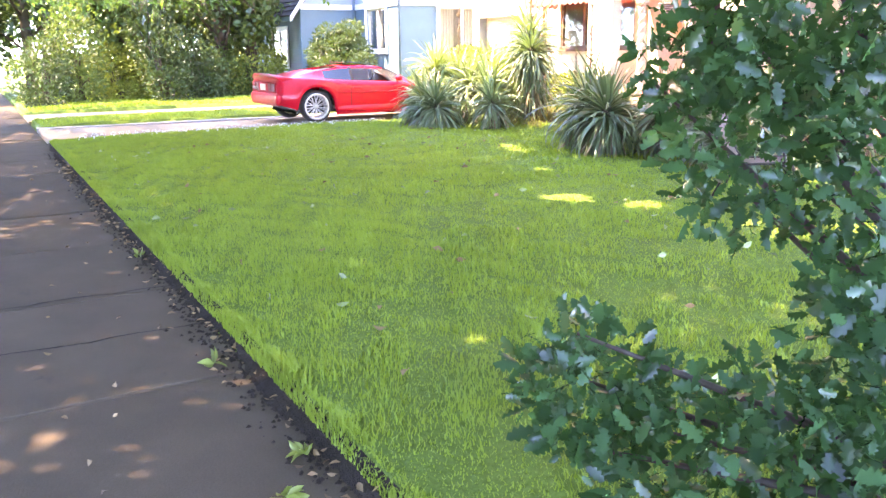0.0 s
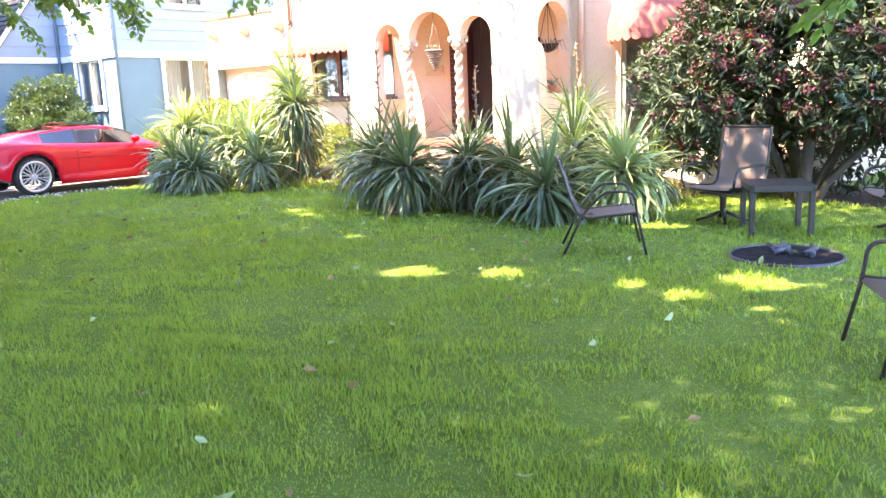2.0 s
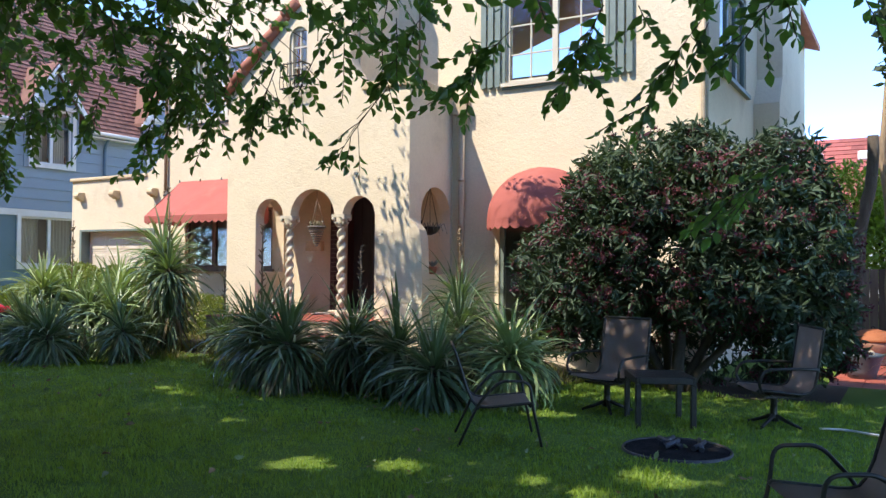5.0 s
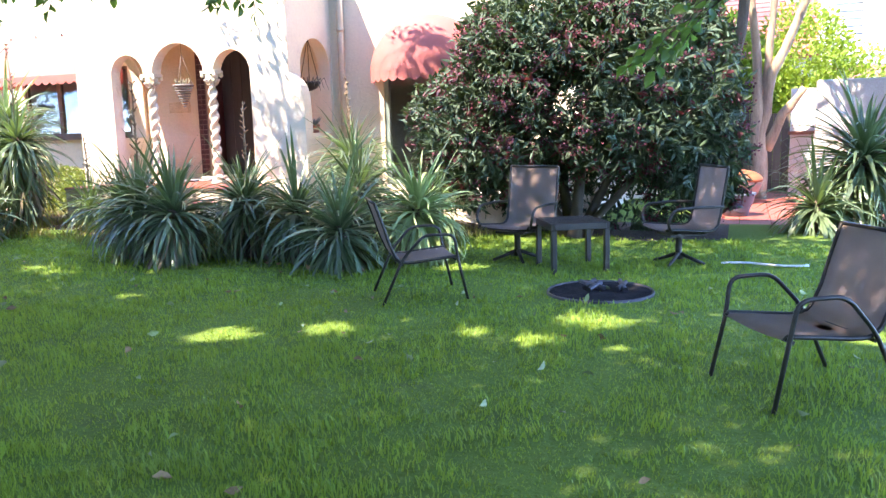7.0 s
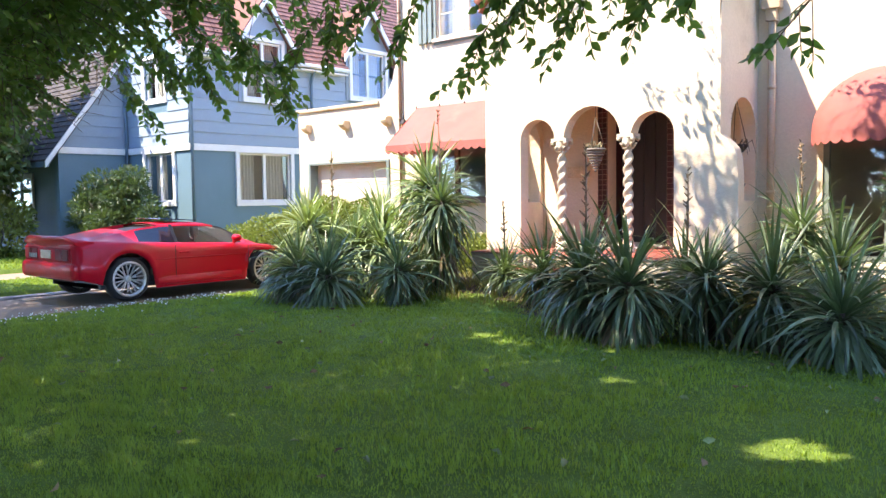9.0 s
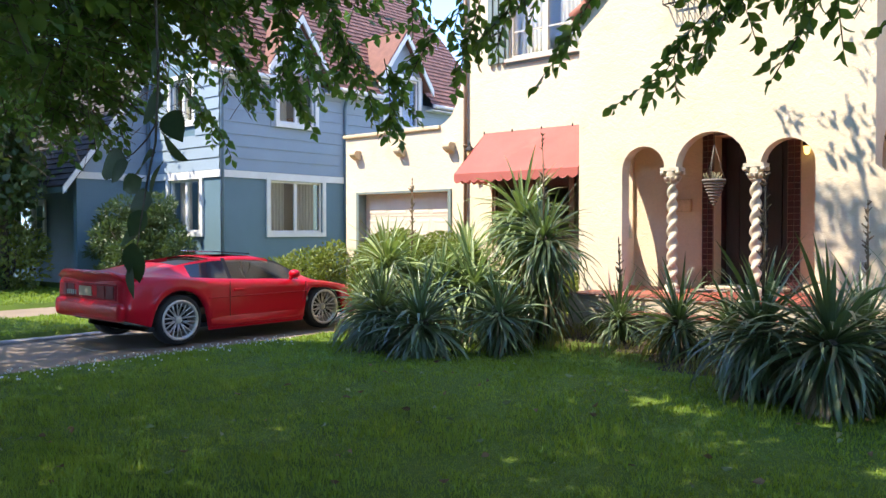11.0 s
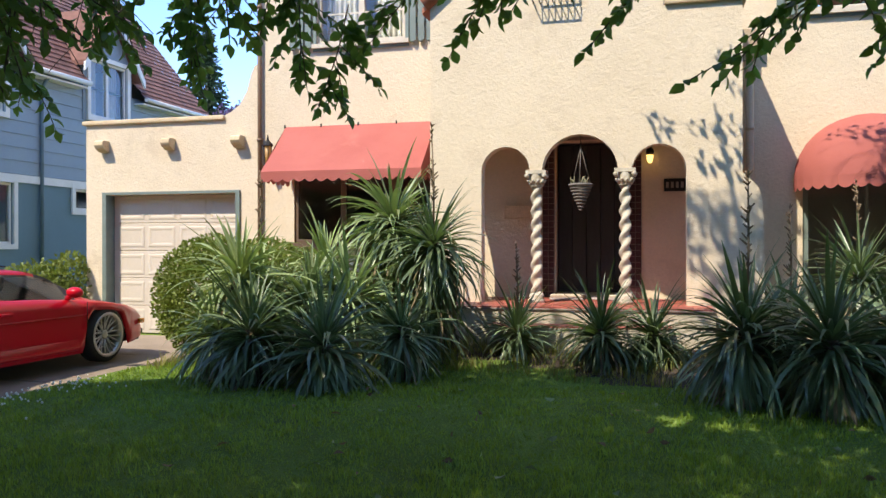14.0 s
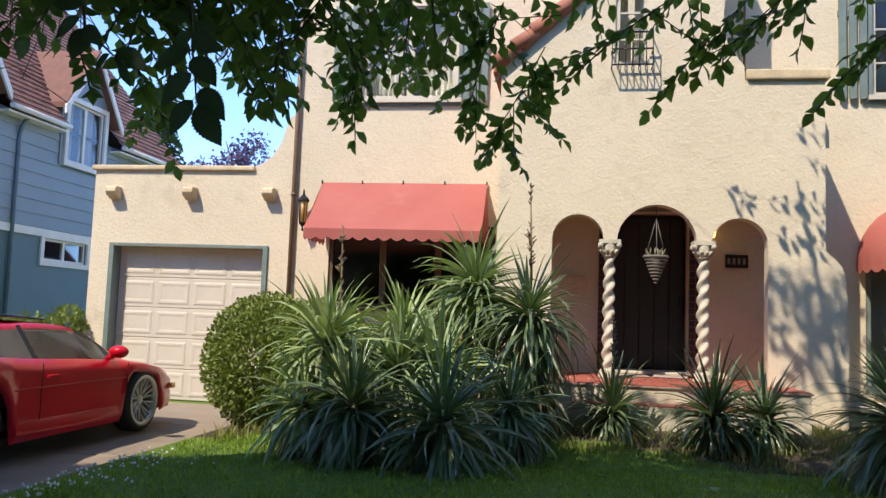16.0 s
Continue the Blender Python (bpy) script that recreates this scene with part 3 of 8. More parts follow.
for r in range(5):
    z0 = 0.038 + 0.44 * r
    b = bmesh.new()
    box(b, -17.40, WALL + 0.178, z0, -15.11, WALL + 0.198, z0 + 0.433)
    bevel(b, 0.006)
    part("section", b, GARAGE_DOOR, gdoor)
    for c in range(4):
        b = bmesh.new()
        x0 = -17.325 + 0.558 * c
        outer = [(x0, z0 + 0.05), (x0 + 0.485, z0 + 0.05), (x0 + 0.485, z0 + 0.385), (x0, z0 + 0.385)]
        levels = [(0.0, 0.176), (0.02, 0.170), (0.045, 0.170), (0.07, 0.175)]
        loops = []
        for inset, dy in levels:
            loops.append([b.verts.new((u + (inset if i in (0, 3) else -inset), WALL + dy, z + (inset if i < 2 else -inset))) for i, (u, z) in enumerate(outer)])
        for p, q in zip(loops, loops[1:]):
            for i in range(4):
                b.faces.new((p[i], p[(i + 1) % 4], q[(i + 1) % 4], q[i]))
        b.faces.new(loops[-1])
        bmesh.ops.recalc_face_normals(b, faces=list(b.faces))
        part("panel", b, GARAGE_DOOR, gdoor)


def window(parent, x0, x1, z0, z1, y, cols, rows, material, bar=0.03, casement=1, curtain=True, facing="front", depth=0.12, sill=True):
    """A casement window set into a wall: frame with panes, bars and a sill."""
    def P(b, u0, v0, w0, u1, v1, w1):
        if facing == "front":
            box(b, u0, v0, w0, u1, v1, w1)
        else:
            box(b, 2 * y - v1, u0, w0, 2 * y - v0, u1, w1)
    b = bmesh.new()
    f = 0.055
    yy = y + 0.03
    bars = []
    P(b, x0, yy, z0, x0 + f, yy + 0.07, z1)
    P(b, x1 - f, yy, z0, x1, yy + 0.07, z1)
    P(b, x0 + f, yy, z0, x1 - f, yy + 0.07, z0 + f)
    P(b, x0 + f, yy, z1 - f, x1 - f, yy + 0.07, z1)
    for k in range(1, casement):
        c = x0 + (x1 - x0) * k / casement
        bars.append(("mullion", (c - f * 0.8, yy + 0.002, z0 + f, c + f * 0.8, yy + 0.068, z1 - f)))
    n = casement * cols
    for k in range(1, n):
        if k % cols:
            c = x0 + (x1 - x0) * k / n
            bars.append(("glazing_bar", (c - 0.011, yy + 0.02, z0 + f, c + 0.011, yy + 0.05, z1 - f)))
    for k in range(1, rows):
        c = z0 + (z1 - z0) * k / rows
        bars.append(("glazing_bar", (x0 + f, yy + 0.018, c - 0.011, x1 - f, yy + 0.048, c + 0.011)))
    win = part("window", b, material, parent)
    for name, at in bars:
        b = bmesh.new()
        P(b, *at)
        part(name, b, material, win)
    b = bmesh.new()
    P(b, x0 + f, yy + 0.032, z0 + f, x1 - f, yy + 0.038, z1 - f)
    pane = part("pane", b, PANE, win)
    pane.visible_shadow = False
    if sill:
        b = bmesh.new()
        P(b, x0 - 0.06, y - 0.07, z0 - 0.06, x1 + 0.06, y + 0.03, z0)
        part("sill", b, material, win)
    if curtain:
        b = bmesh.new()
        for s0, s1 in ((x0 + 0.05, x0 + (x1 - x0) * 0.40), (x1 - (x1 - x0) * 0.40, x1 - 0.05)):
            m = 30
            prev = None
            for k in range(m + 1):
                u = s0 + (s1 - s0) * k / m
                v = y + 0.27 + 0.025 * math.sin(k * 1.3)
                c = ((u, v), (2 * y - v, u))[facing == "side"]
                pair = (b.verts.new((*c, z0 - 0.05)), b.verts.new((*c, z1 + 0.05)))
                if prev:
                    fc = b.faces.new((prev[0], pair[0], pair[1], prev[1]))
                    fc.smooth = True
                prev = pair
        part("curtain", b, CURTAIN, win)
    return win


window(house, -14.15, -11.82, 1.47, 2.62, WALL, 1, 1, WINDOW_WOOD, casement=3, curtain=False)
window(house, -13.78, -12.40, 4.40, 5.75, WALL, 1, 3, CREAM_PAINT, casement=2)
window(house, -7.02, -5.40, 4.40, 5.75, WALL, 2, 3, CREAM_PAINT, casement=2, curtain=False)
window(house, -10.33, -9.93, 4.44, 5.42, TOWER, 2, 3, CREAM_PAINT, sill=False)
window(house, 12.25, 14.3, 4.42, 6.0, HR, 1, 1, GREEN_TRIM, casement=3, facing="side")
# green frame strips round the upper windows
for x0, x1 in ((-13.78, -12.40), (-7.02, -5.40)):
    bm = bmesh.new()
    box(bm, x0 - 0.05, WALL - 0.03, 4.30, x1 + 0.05, WALL - 0.002, 4.34)
    box(bm, x0 - 0.05, WALL - 0.03, 4.40, x0, WALL - 0.002, 5.8)
    box(bm, x1, WALL - 0.03, 4.40, x1 + 0.05, WALL - 0.002, 5.8)
    part("window_trim", bm, GREEN_TRIM, house)
    # slatted shutters: upright slats with pointed feet on two rails
    for s in (x0 - 0.42, x1 + 0.07):
        sh = part("shutter", (lambda b: (box(b, s, WALL - 0.03, 4.62, s + 0.35, WALL - 0.004, 4.70), box(b, s, WALL - 0.03, 5.45, s + 0.35, WALL - 0.004, 5.53), b)[2])(bmesh.new()), GREEN_TRIM, house, "sage green slatted wooden shutter")
        for k in range(3):
            b = bmesh.new()
            u = s + 0.125 * k
            tube(b, [(u + 0.05, WALL - 0.045, 4.33), (u + 0.05, WALL - 0.045, 4.36)], [0.02, 0.045], 8)
            box(b, u + 0.005, WALL - 0.06, 4.36, u + 0.095, WALL - 0.032, 5.75)
            part("slat", b, GREEN_TRIM, sh)

# big arched window under the domed awning
def arched_window():
    x0, x1, z0, sp = -7.12, -5.62, 0.62, 2.1
    b = bmesh.new()
    f = 0.07
    inner = arch(x0 + f, x1 - f, z0 + f, sp)
    slab(b, arch(x0, x1, z0, sp), [inner], lambda u, z, d: (u, WALL + 0.03 + d, z), 0.08)
    box(b, -6.39, WALL + 0.04, z0 + f, -6.35, WALL + 0.09, sp + 0.6)
    w = part("window", b, GREEN_TRIM, house, "tall arched picture window with a green frame")
    b = bmesh.new()
    slab(b, inner, [], lambda u, z, d: (u, WALL + 0.06 + d, z), 0.006)
    p = part("pane", b, PANE, w)
    p.visible_shadow = False
    b = bmesh.new()
    box(b, x0 - 0.1, WALL - 0.14, z0 - 0.09, x1 + 0.1, WALL + 0.03, z0 - 0.002)
    part("sill", bevel(b, 0.015), STONE, w)


arched_window()

# wrought iron basket before the small window
bm = bmesh.new()
x0, x1, yb = -10.37, -9.90, TOWER - 0.17
for z in (4.39, 4.58, 4.78):
    tube(bm, [(x0, TOWER - 0.004, z), (x0, yb, z), (x1, yb, z), (x1, TOWER - 0.004, z)], 0.011, 6)
for k in range(7):
    u = x0 + (x1 - x0) * k / 6
    tube(bm, [(u, TOWER - 0.004, 4.39), (u, yb, 4.39), (u, yb - 0.015, 4.48), (u, yb, 4.58), (u, yb, 4.81)], 0.007, 5)
part("window_guard", bm, IRON, house, "small black wrought iron window guard")


# awnings
def scallop(b, pts, drop, n=4):
    """A hanging valance under a line of points, its hem scalloped."""
    prev = None
    for i in range(len(pts) - 1):
        a, c = Vector(pts[i]), Vector(pts[i + 1])
        m = max(1, round((c - a).length / 0.16)) * n
        for k in range(m + 1):
            p = a.lerp(c, k / m)
            q = p - Vector((0, 0, drop * (0.72 + 0.28 * abs(math.sin(math.pi * k / n)))))
            pair = (b.verts.new(p), b.verts.new(q))
            if prev:
                b.faces.new((prev[0], pair[0], pair[1], prev[1]))
            prev = pair


aw = thing("awning", (-13.0, WALL, 2.3), "faded red canvas awning over a window", "awning")
bm = bmesh.new()
T, F, ZT, ZB = WALL - 0.02, 10.6, 3.2, 2.45
a0, a1, b0, b1 = (-14.28, T, ZT), (-11.95, T, ZT), (-14.21, F, ZB), (-11.90, F, ZB)
n = 14
top = [[bm.verts.new(Vector(a0).lerp(Vector(a1), i / n).lerp(Vector(b0).lerp(Vector(b1), i / n), j / 8) + Vector((0, 0, -0.02 * math.sin(math.pi * j / 8) * (0.6 + 0.4 * math.cos(2 * math.pi * i / 3.5))))) for i in range(n + 1)] for j in range(9)]
for p, q in zip(top, top[1:]):
    for i in range(n):
        f = bm.faces.new((p[i], p[i + 1], q[i + 1], q[i]))
        f.smooth = True
for u, w in ((a0, b0), (a1, b1)):
    bm.faces.new([bm.verts.new(v) for v in (u, w, (w[0], T, ZB))])
part("canvas", bm, AWNING, aw)
bm = bmesh.new()
scallop(bm, [(-14.21, T, ZB), b0, b1, (-11.90, T, ZB)], 0.15)
part("valance", bm, AWNING, aw, "scalloped red valance")
bm = bmesh.new()
tube(bm, [(-14.19, T, ZB), (-14.19, F + 0.02, ZB - 0.01), (-11.92, F + 0.02, ZB - 0.01), (-11.92, T, ZB)], 0.012, 6)
tube(bm, [(-14.26, T, ZT - 0.02), (-11.97, T, ZT - 0.02)], 0.012, 6)
part("frame", bm, WHITE_PAINT, aw)
for k in range(5):
    bm = bmesh.new()
    u = -14.28 + 2.33 * k / 4
    tube(bm, [(u, T - 0.02, ZT - 0.02), (u, T - 0.02, ZT + 0.03)], 0.012, 6)
    part("fixing", bm, IRON, aw)

dome = thing("awning", (-6.37, WALL, 2.3), "faded red domed canvas awning over an arched window", "awning")
bm = bmesh.new()
R, n, m = 0.86, 16, 9
rib = []
for j in range(m + 1):
    e = (math.pi / 2) * j / m
    # ribs fan out from a vertical half circle on the wall down to a horizontal hoop
    rib.append([bm.verts.new((-6.37 - R * math.cos(math.pi * i / n) , WALL - 0.02 - 0.80 * math.sin(math.pi * i / n) * math.sin(e), 2.26 + 0.80 * math.sin(math.pi * i / n) * math.cos(e))) for i in range(n + 1)])
for p, q in zip(rib, rib[1:]):
    for i in range(n):
        try:
            f = bm.faces.new((p[i], p[i + 1], q[i + 1], q[i]))
            f.smooth = True
        except ValueError:
            pass
bmesh.ops.remove_doubles(bm, verts=list(bm.verts), dist=0.002)
part("canvas", bm, AWNING, dome)
bm = bmesh.new()
scallop(bm, [(-6.37 - R * math.cos(math.pi * i / n), WALL - 0.02 - 0.80 * math.sin(math.pi * i / n), 2.26) for i in range(n + 1)], 0.16)
part("valance", bm, AWNING, dome, "scalloped red valance")
bm = bmesh.new()
for e in (0, math.pi / 4, math.pi / 2):
    tube(bm, [(-6.37 - (R - 0.02) * math.cos(math.pi * i / n), WALL - 0.02 - 0.78 * math.sin(math.pi * i / n) * math.sin(e), 2.26 + 0.78 * math.sin(math.pi * i / n) * math.cos(e)) for i in range(n + 1)], 0.01, 5)
part("frame", bm, WHITE_PAINT, dome)

# rain pipes
bm = bmesh.new()
tube(bm, [(-14.69, WALL - 0.05, 0.25), (-14.69, WALL - 0.05, 7.1)], 0.032, 10)
for z in (1.2, 3.0, 5.0):
    tube(bm, [(-14.69, WALL - 0.05, z), (-14.69, WALL - 0.05, z + 0.04)], 0.042, 10)
part("rain_pipe", bm, BROWN_PIPE, house, "brown painted rain pipe")
bm = bmesh.new()
px, py = TR + 0.205, WALL - 0.07
tube(bm, [(px, py, 0.25), (px, py, 3.85)], 0.05, 12)
box(bm, px - 0.07, py - 0.06, 3.80, px + 0.07, py + 0.06, 3.96)
box(bm, px - 0.12, py - 0.09, 3.96, px + 0.12, py + 0.07, 4.18)
for z in (1.5, 2.9):
    tube(bm, [(px, py, z), (px, py, z + 0.05)], 0.058, 12)
part("rain_pipe", bm, TAN_PIPE, house, "tan painted rain pipe with a square hopper head")
bm = bmesh.new()
tube(bm, [(HR - 0.06, WALL - 0.05, 0.2), (HR - 0.06, WALL - 0.05, 7.1)], 0.035, 10)
part("rain_pipe", bm, TAN_PIPE, house, "tan painted rain pipe at the corner")
# chimney breast on the side wall
bm = bmesh.new()
box(bm, HR, 15.0, 0, HR + 0.42, 18.2, 4.4)
v = [bm.verts.new(p) for p in ((HR, 15.0, 4.404), (HR + 0.42, 15.0, 4.404), (HR + 0.42, 18.2, 4.404), (HR, 18.2, 4.404), (HR, 15.35, 4.9), (HR + 0.42, 15.35, 4.9), (HR + 0.42, 17.85, 4.9), (HR, 17.85, 4.9))]
for f in ((0, 1, 5, 4), (1, 2, 6, 5), (2, 3, 7, 6), (4, 5, 6, 7)):
    bm.faces.new([v[i] for i in f])
box(bm, HR, 15.35, 4.9, HR + 0.42, 17.85, 9.6)
part("chimney", bm, STUCCO, house)

# coach lamp by the garage
lamp = thing("wall_lantern", (-14.45, WALL, 2.5), "black iron wall lantern with amber glass, lit", "lantern", "wall lanterns")
bm = bmesh.new()
lx, ly = -14.50, WALL - 0.16
lathe(bm, [(0.004, 0.30), (0.012, 0.27), (0.02, 0.22), (0.075, 0.16), (0.085, 0.13), (0.06, 0.125)][::-1], 8, (lx, ly, 2.78), False)
lathe(bm, [(0.02, -0.22), (0.05, -0.19), (0.05, -0.17)], 8, (lx, ly, 2.78), False)
tube(bm, [(lx, WALL - 0.004, 2.55), (lx, ly, 2.50), (lx, ly, 2.57)], 0.012, 6)
for k in range(6):
    a = math.pi * k / 3
    tube(bm, [(lx + 0.048 * math.cos(a), ly + 0.048 * math.sin(a), 2.6), (lx + 0.062 * math.cos(a), ly + 0.062 * math.sin(a), 2.91)], 0.006, 4)
part("cage", bm, IRON, lamp)
bm = bmesh.new()
lathe(bm, [(0.042, -0.165), (0.056, 0.12)], 12, (lx, ly, 2.78))
part("lamp_glass", bm, glow("amber_lamp_glass", (0.30, 0.16, 0.05), 0.15), lamp, "amber glass")
lamp = thing("wall_lantern", (-9.02, TOWER + 0.3, 2.4), "small amber glass porch lantern, lit", "lantern", "wall lanterns")
bm = bmesh.new()
lathe(bm, [(0.03, 0.0), (0.055, 0.02), (0.05, 0.06), (0.02, 0.10), (0.01, 0.12)], 10, (-9.0, BACK - 0.14, 2.62))
tube(bm, [(-9.0, BACK - 0.14, 2.74), (-9.0, BACK - 0.14, 2.84), (-9.0, BACK - 0.005, 2.84)], 0.01, 6)
part("cage", bm, IRON, lamp)
bm = bmesh.new()
lathe(bm, [(0.02, -0.11), (0.036, -0.08), (0.045, -0.005)], 12, (-9.0, BACK - 0.14, 2.62))
part("lamp_glass", bm, glow("amber_porch_glass", (1.0, 0.66, 0.2), 0.7), lamp, "amber glass")

# hanging flower basket
hb = thing("hanging_basket", (-9.81, TOWER + 0.1, 1.95), "conical grey wicker hanging basket with dry stems", "basket")
BASKET = mat("grey_wicker", (0.20, 0.175, 0.15), (0.12, 0.10, 0.085), scale=14, fine=90, rough=0.85, bump=0.4)
bm = bmesh.new()
by = TOWER + 0.12
for k in range(9):
    r = 0.012 + 0.125 * (k / 8) ** 0.9
    pts = [(-9.81 + r * math.cos(2 * math.pi * i / 18), by + r * math.sin(2 * math.pi * i / 18), 1.86 + 0.3 * k / 8) for i in range(19)]
    tube(bm, pts, 0.013 if k < 8 else 0.018, 5, cap=False)
part("bowl", bm, BASKET, hb)
bm = bmesh.new()
for k in range(3):
    a = 2 * math.pi * k / 3 + 0.5
    tube(bm, [(-9.81 + 0.13 * math.cos(a), by + 0.13 * math.sin(a), 2.17), (-9.81, by, 2.62)], 0.005, 4)
tube(bm, [(-9.81, by, 2.62), (-9.81, by, 2.775)], 0.005, 4)
part("chain", bm, BASKET, hb)
bm = bmesh.new()
for k in range(22):
    a, r = random.uniform(0, 6.28), random.uniform(0.02, 0.11)
    tube(bm, [(-9.81 + r * math.cos(a), by + r * math.sin(a), 2.15), (-9.81 + 1.3 * r * math.cos(a + 0.4), by + 1.3 * r * math.sin(a + 0.4), 2.18 + random.uniform(0.02, 0.10))], [0.012, 0.004], 4)
part("stems", bm, mat("dry_stems", (0.22, 0.20, 0.12), scale=8, rough=0.9), hb)

# iron bowl of dry stems and a small potted plant in the niche at the corner
nb = thing("hanging_bowl", (TR - 0.1, 11.02, 2.05), "small dark iron bowl with trailing stems in a wall niche", "bowl")
bm = bmesh.new()
lathe(bm, [(0.02, 0.0), (0.10, 0.03), (0.16, 0.10), (0.17, 0.13), (0.15, 0.125), (0.05, 0.05)], 18, (TR - 0.1, 11.02, 2.03))
part("bowl", bm, IRON, nb)
for k in range(3):
    bm = bmesh.new()
    a = 2 * math.pi * k / 3
    tube(bm, [(TR - 0.1 + 0.155 * math.cos(a), 11.02 + 0.155 * math.sin(a), 2.15), (TR - 0.1, 11.02, 2.79)], 0.005, 5)
    part("chain", bm, IRON, nb)
for k in range(9):
    bm = bmesh.new()
    a, q = random.uniform(0, 6.28), random.uniform(0.12, 0.24)
    tube(bm, [(TR - 0.1 + 0.08 * math.cos(a), 11.02 + 0.08 * math.sin(a), 2.12), (TR - 0.1 + q * math.cos(a), 11.02 + q * math.sin(a), 2.22), (TR - 0.1 + 1.25 * q * math.cos(a), 11.02 + 1.25 * q * math.sin(a), 2.12 - 0.1 * random.random())], [0.01, 0.007, 0.003], 5)
    part("stem", bm, BASKET, nb)
np_ = thing("potted_plant", (TR - 0.1, 11.12, 1.42), "small terracotta pot with a green plant on the niche sill", "plant")
bm = bmesh.new()
lathe(bm, [(0.05, 0.0), (0.07, 0.10), (0.078, 0.12), (0.06, 0.12)], 16, (TR - 0.1, 11.12, 1.422))
part("pot", bm, CLAY, np_)
bm = bmesh.new()
for k in range(14):
    a, q = 2.4 * k, random.uniform(0.05, 0.11)
    tube(bm, [(TR - 0.1, 11.12, 1.53), (TR - 0.1 + q * 0.6 * math.cos(a), 11.12 + q * 0.6 * math.sin(a), 1.60), (TR - 0.1 + q * math.cos(a), 11.12 + q * math.sin(a), 1.60 + random.uniform(-0.02, 0.06))], [0.004, 0.016, 0.002], 4)
tagged(part("leaves", bm, GREEN_TRIM, np_), kind="stuff")
# folded door mats
for mx, my, turn in ((-10.05, 10.95, 12), (-9.55, 11.05, -8)):
    bm = bmesh.new()
    box(bm, -0.21, -0.15, 0.0, 0.21, 0.15, 0.022, pose(0, 0, 0, rz=turn))
    ob = tagged(part("door_mat", bevel(bm, 0.008), mat("pale_woven_mat", (0.40, 0.33, 0.30), (0.30, 0.24, 0.22), scale=9, fine=140, rough=0.95, bump=0.4)), "pale woven door mat on the porch tiles", "mat", "door mats")
    ob.location = (mx, my, DECK + 0.004)

# letter box and number plaque on the porch wall (the plaque's digits are plain bars)
bm = bmesh.new()
box(bm, -10.95, BACK - 0.09, 1.80, -10.58, BACK - 0.004, 1.98)
bevel(bm, 0.012, 2)
tagged(part("letter_box", bm, STUCCO_CAP), "tan metal letter box on the porch wall", "letter box")
plq = thing("number_plaque", (-8.68, BACK, 2.25), "dark plaque with pale bars on the porch wall", "plaque")
bm = bmesh.new()
box(bm, -8.82, BACK - 0.02, 2.14, -8.535, BACK - 0.004, 2.31)
part("board", bevel(bm, 0.006), IRON, plq)
for k in range(4):
    bm = bmesh.new()
    box(bm, -8.795 + 0.063 * k, BACK - 0.026, 2.185, -8.76 + 0.063 * k, BACK - 0.021, 2.265)
    part("bar", bm, MORTAR, plq)

# ---- the blue house next door ----
blue = thing("blue_house", (-26, 15, 0), "blue clapboard house with white trim and brown shingle roof", "house")
BX, BF, BE, BY = -22.3, 11.68, 5.35, 22.0
bm = bmesh.new()
slab(bm, rect(BF, BY, 0, BE), [rect(13.12, 14.85, 1.48, 2.8), rect(13.38, 14.55, 4.27, 5.34), rect(17.22, 18.63, 4.62, 5.34), rect(16.75, 18.35, 2.3, 3.0)], side(BX), 0.2)
part("wall", bm, BLUE_DARK, blue)
bm = bmesh.new()
slab(bm, rect(-25.5, BX - 0.2, 0, BE + 0.3), [rect(-24.5, -23.1, 1.5, 2.8), rect(-24.4, -23.4, 4.22, 5.3)], front(BF), 0.2)
part("wall", bm, BLUE_DARK, blue)
# wing towards the street with a steep roof
bm = bmesh.new()
slab(bm, [(9.75, 0), (BF, 0), (BF, 5.6), (9.75, 3.0)], [], side(-25.5), 0.2)
part("wall", bm, BLUE_DARK, blue)
bm = bmesh.new()
slab(bm, rect(-33.0, -25.7, 0, 3.1), [rect(-31, -29, 1.0, 2.3)], front(10.5), 0.2)
part("wall", bm, BLUE_DARK, blue)
bm = bmesh.new()
box(bm, -33, BF + 0.2, 0, -25.5, BF + 0.4, 5.5)
box(bm, -33.2, 10.7, 0, -33.0, BY, 5.3)
box(bm, -33.2, BY, 0, BX, BY + 0.2, 5.3)
part("wall", bm, BLUE_DARK, blue)
bm = bmesh.new()
box(bm, -25.75, 9.78, 0.0, -25.6, 9.93, 2.9)
part("porch_post", bm, WHITE_PAINT, blue)


def boards(plane, u0, u1, z0, z1, holes, rise=0.2):
    """Clapboards of an upper storey, each one lapped over the next."""
    z = z0
    while z < z1:
        top = min(z + rise, z1)
        spans = [(u0, u1)]
        for h0, h1, g0, g1 in holes:
            if top > g0 + 0.02 and z < g1 - 0.02:
                spans = [q for a, b in spans for q in ((a, min(b, h0)), (max(a, h1), b)) if q[1] - q[0] > 0.02]
        for a, b in spans:
            bb = bmesh.new()
            v = [bb.verts.new(plane(u, w, d)) for u, w, d in ((a, z, -0.035), (b, z, -0.035), (b, top, -0.012), (a, top, -0.012), (a, z, -0.002), (b, z, -0.002))]
            for f in ((0, 1, 2, 3), (4, 5, 1, 0)):
                bb.faces.new([v[i] for i in f])
            part("board", bb, BLUE_SIDING, blue)
        z += rise


boards(side(BX), BF, BY, 3.0, BE, [(13.28, 14.65, 4.15, 6), (17.1, 18.7, 4.5, 6)], 0.29)
boards(front(BF), -25.5, BX, 3.0, BE + 0.25, [(-24.5, -23.3, 4.12, 5.4)], 0.29)
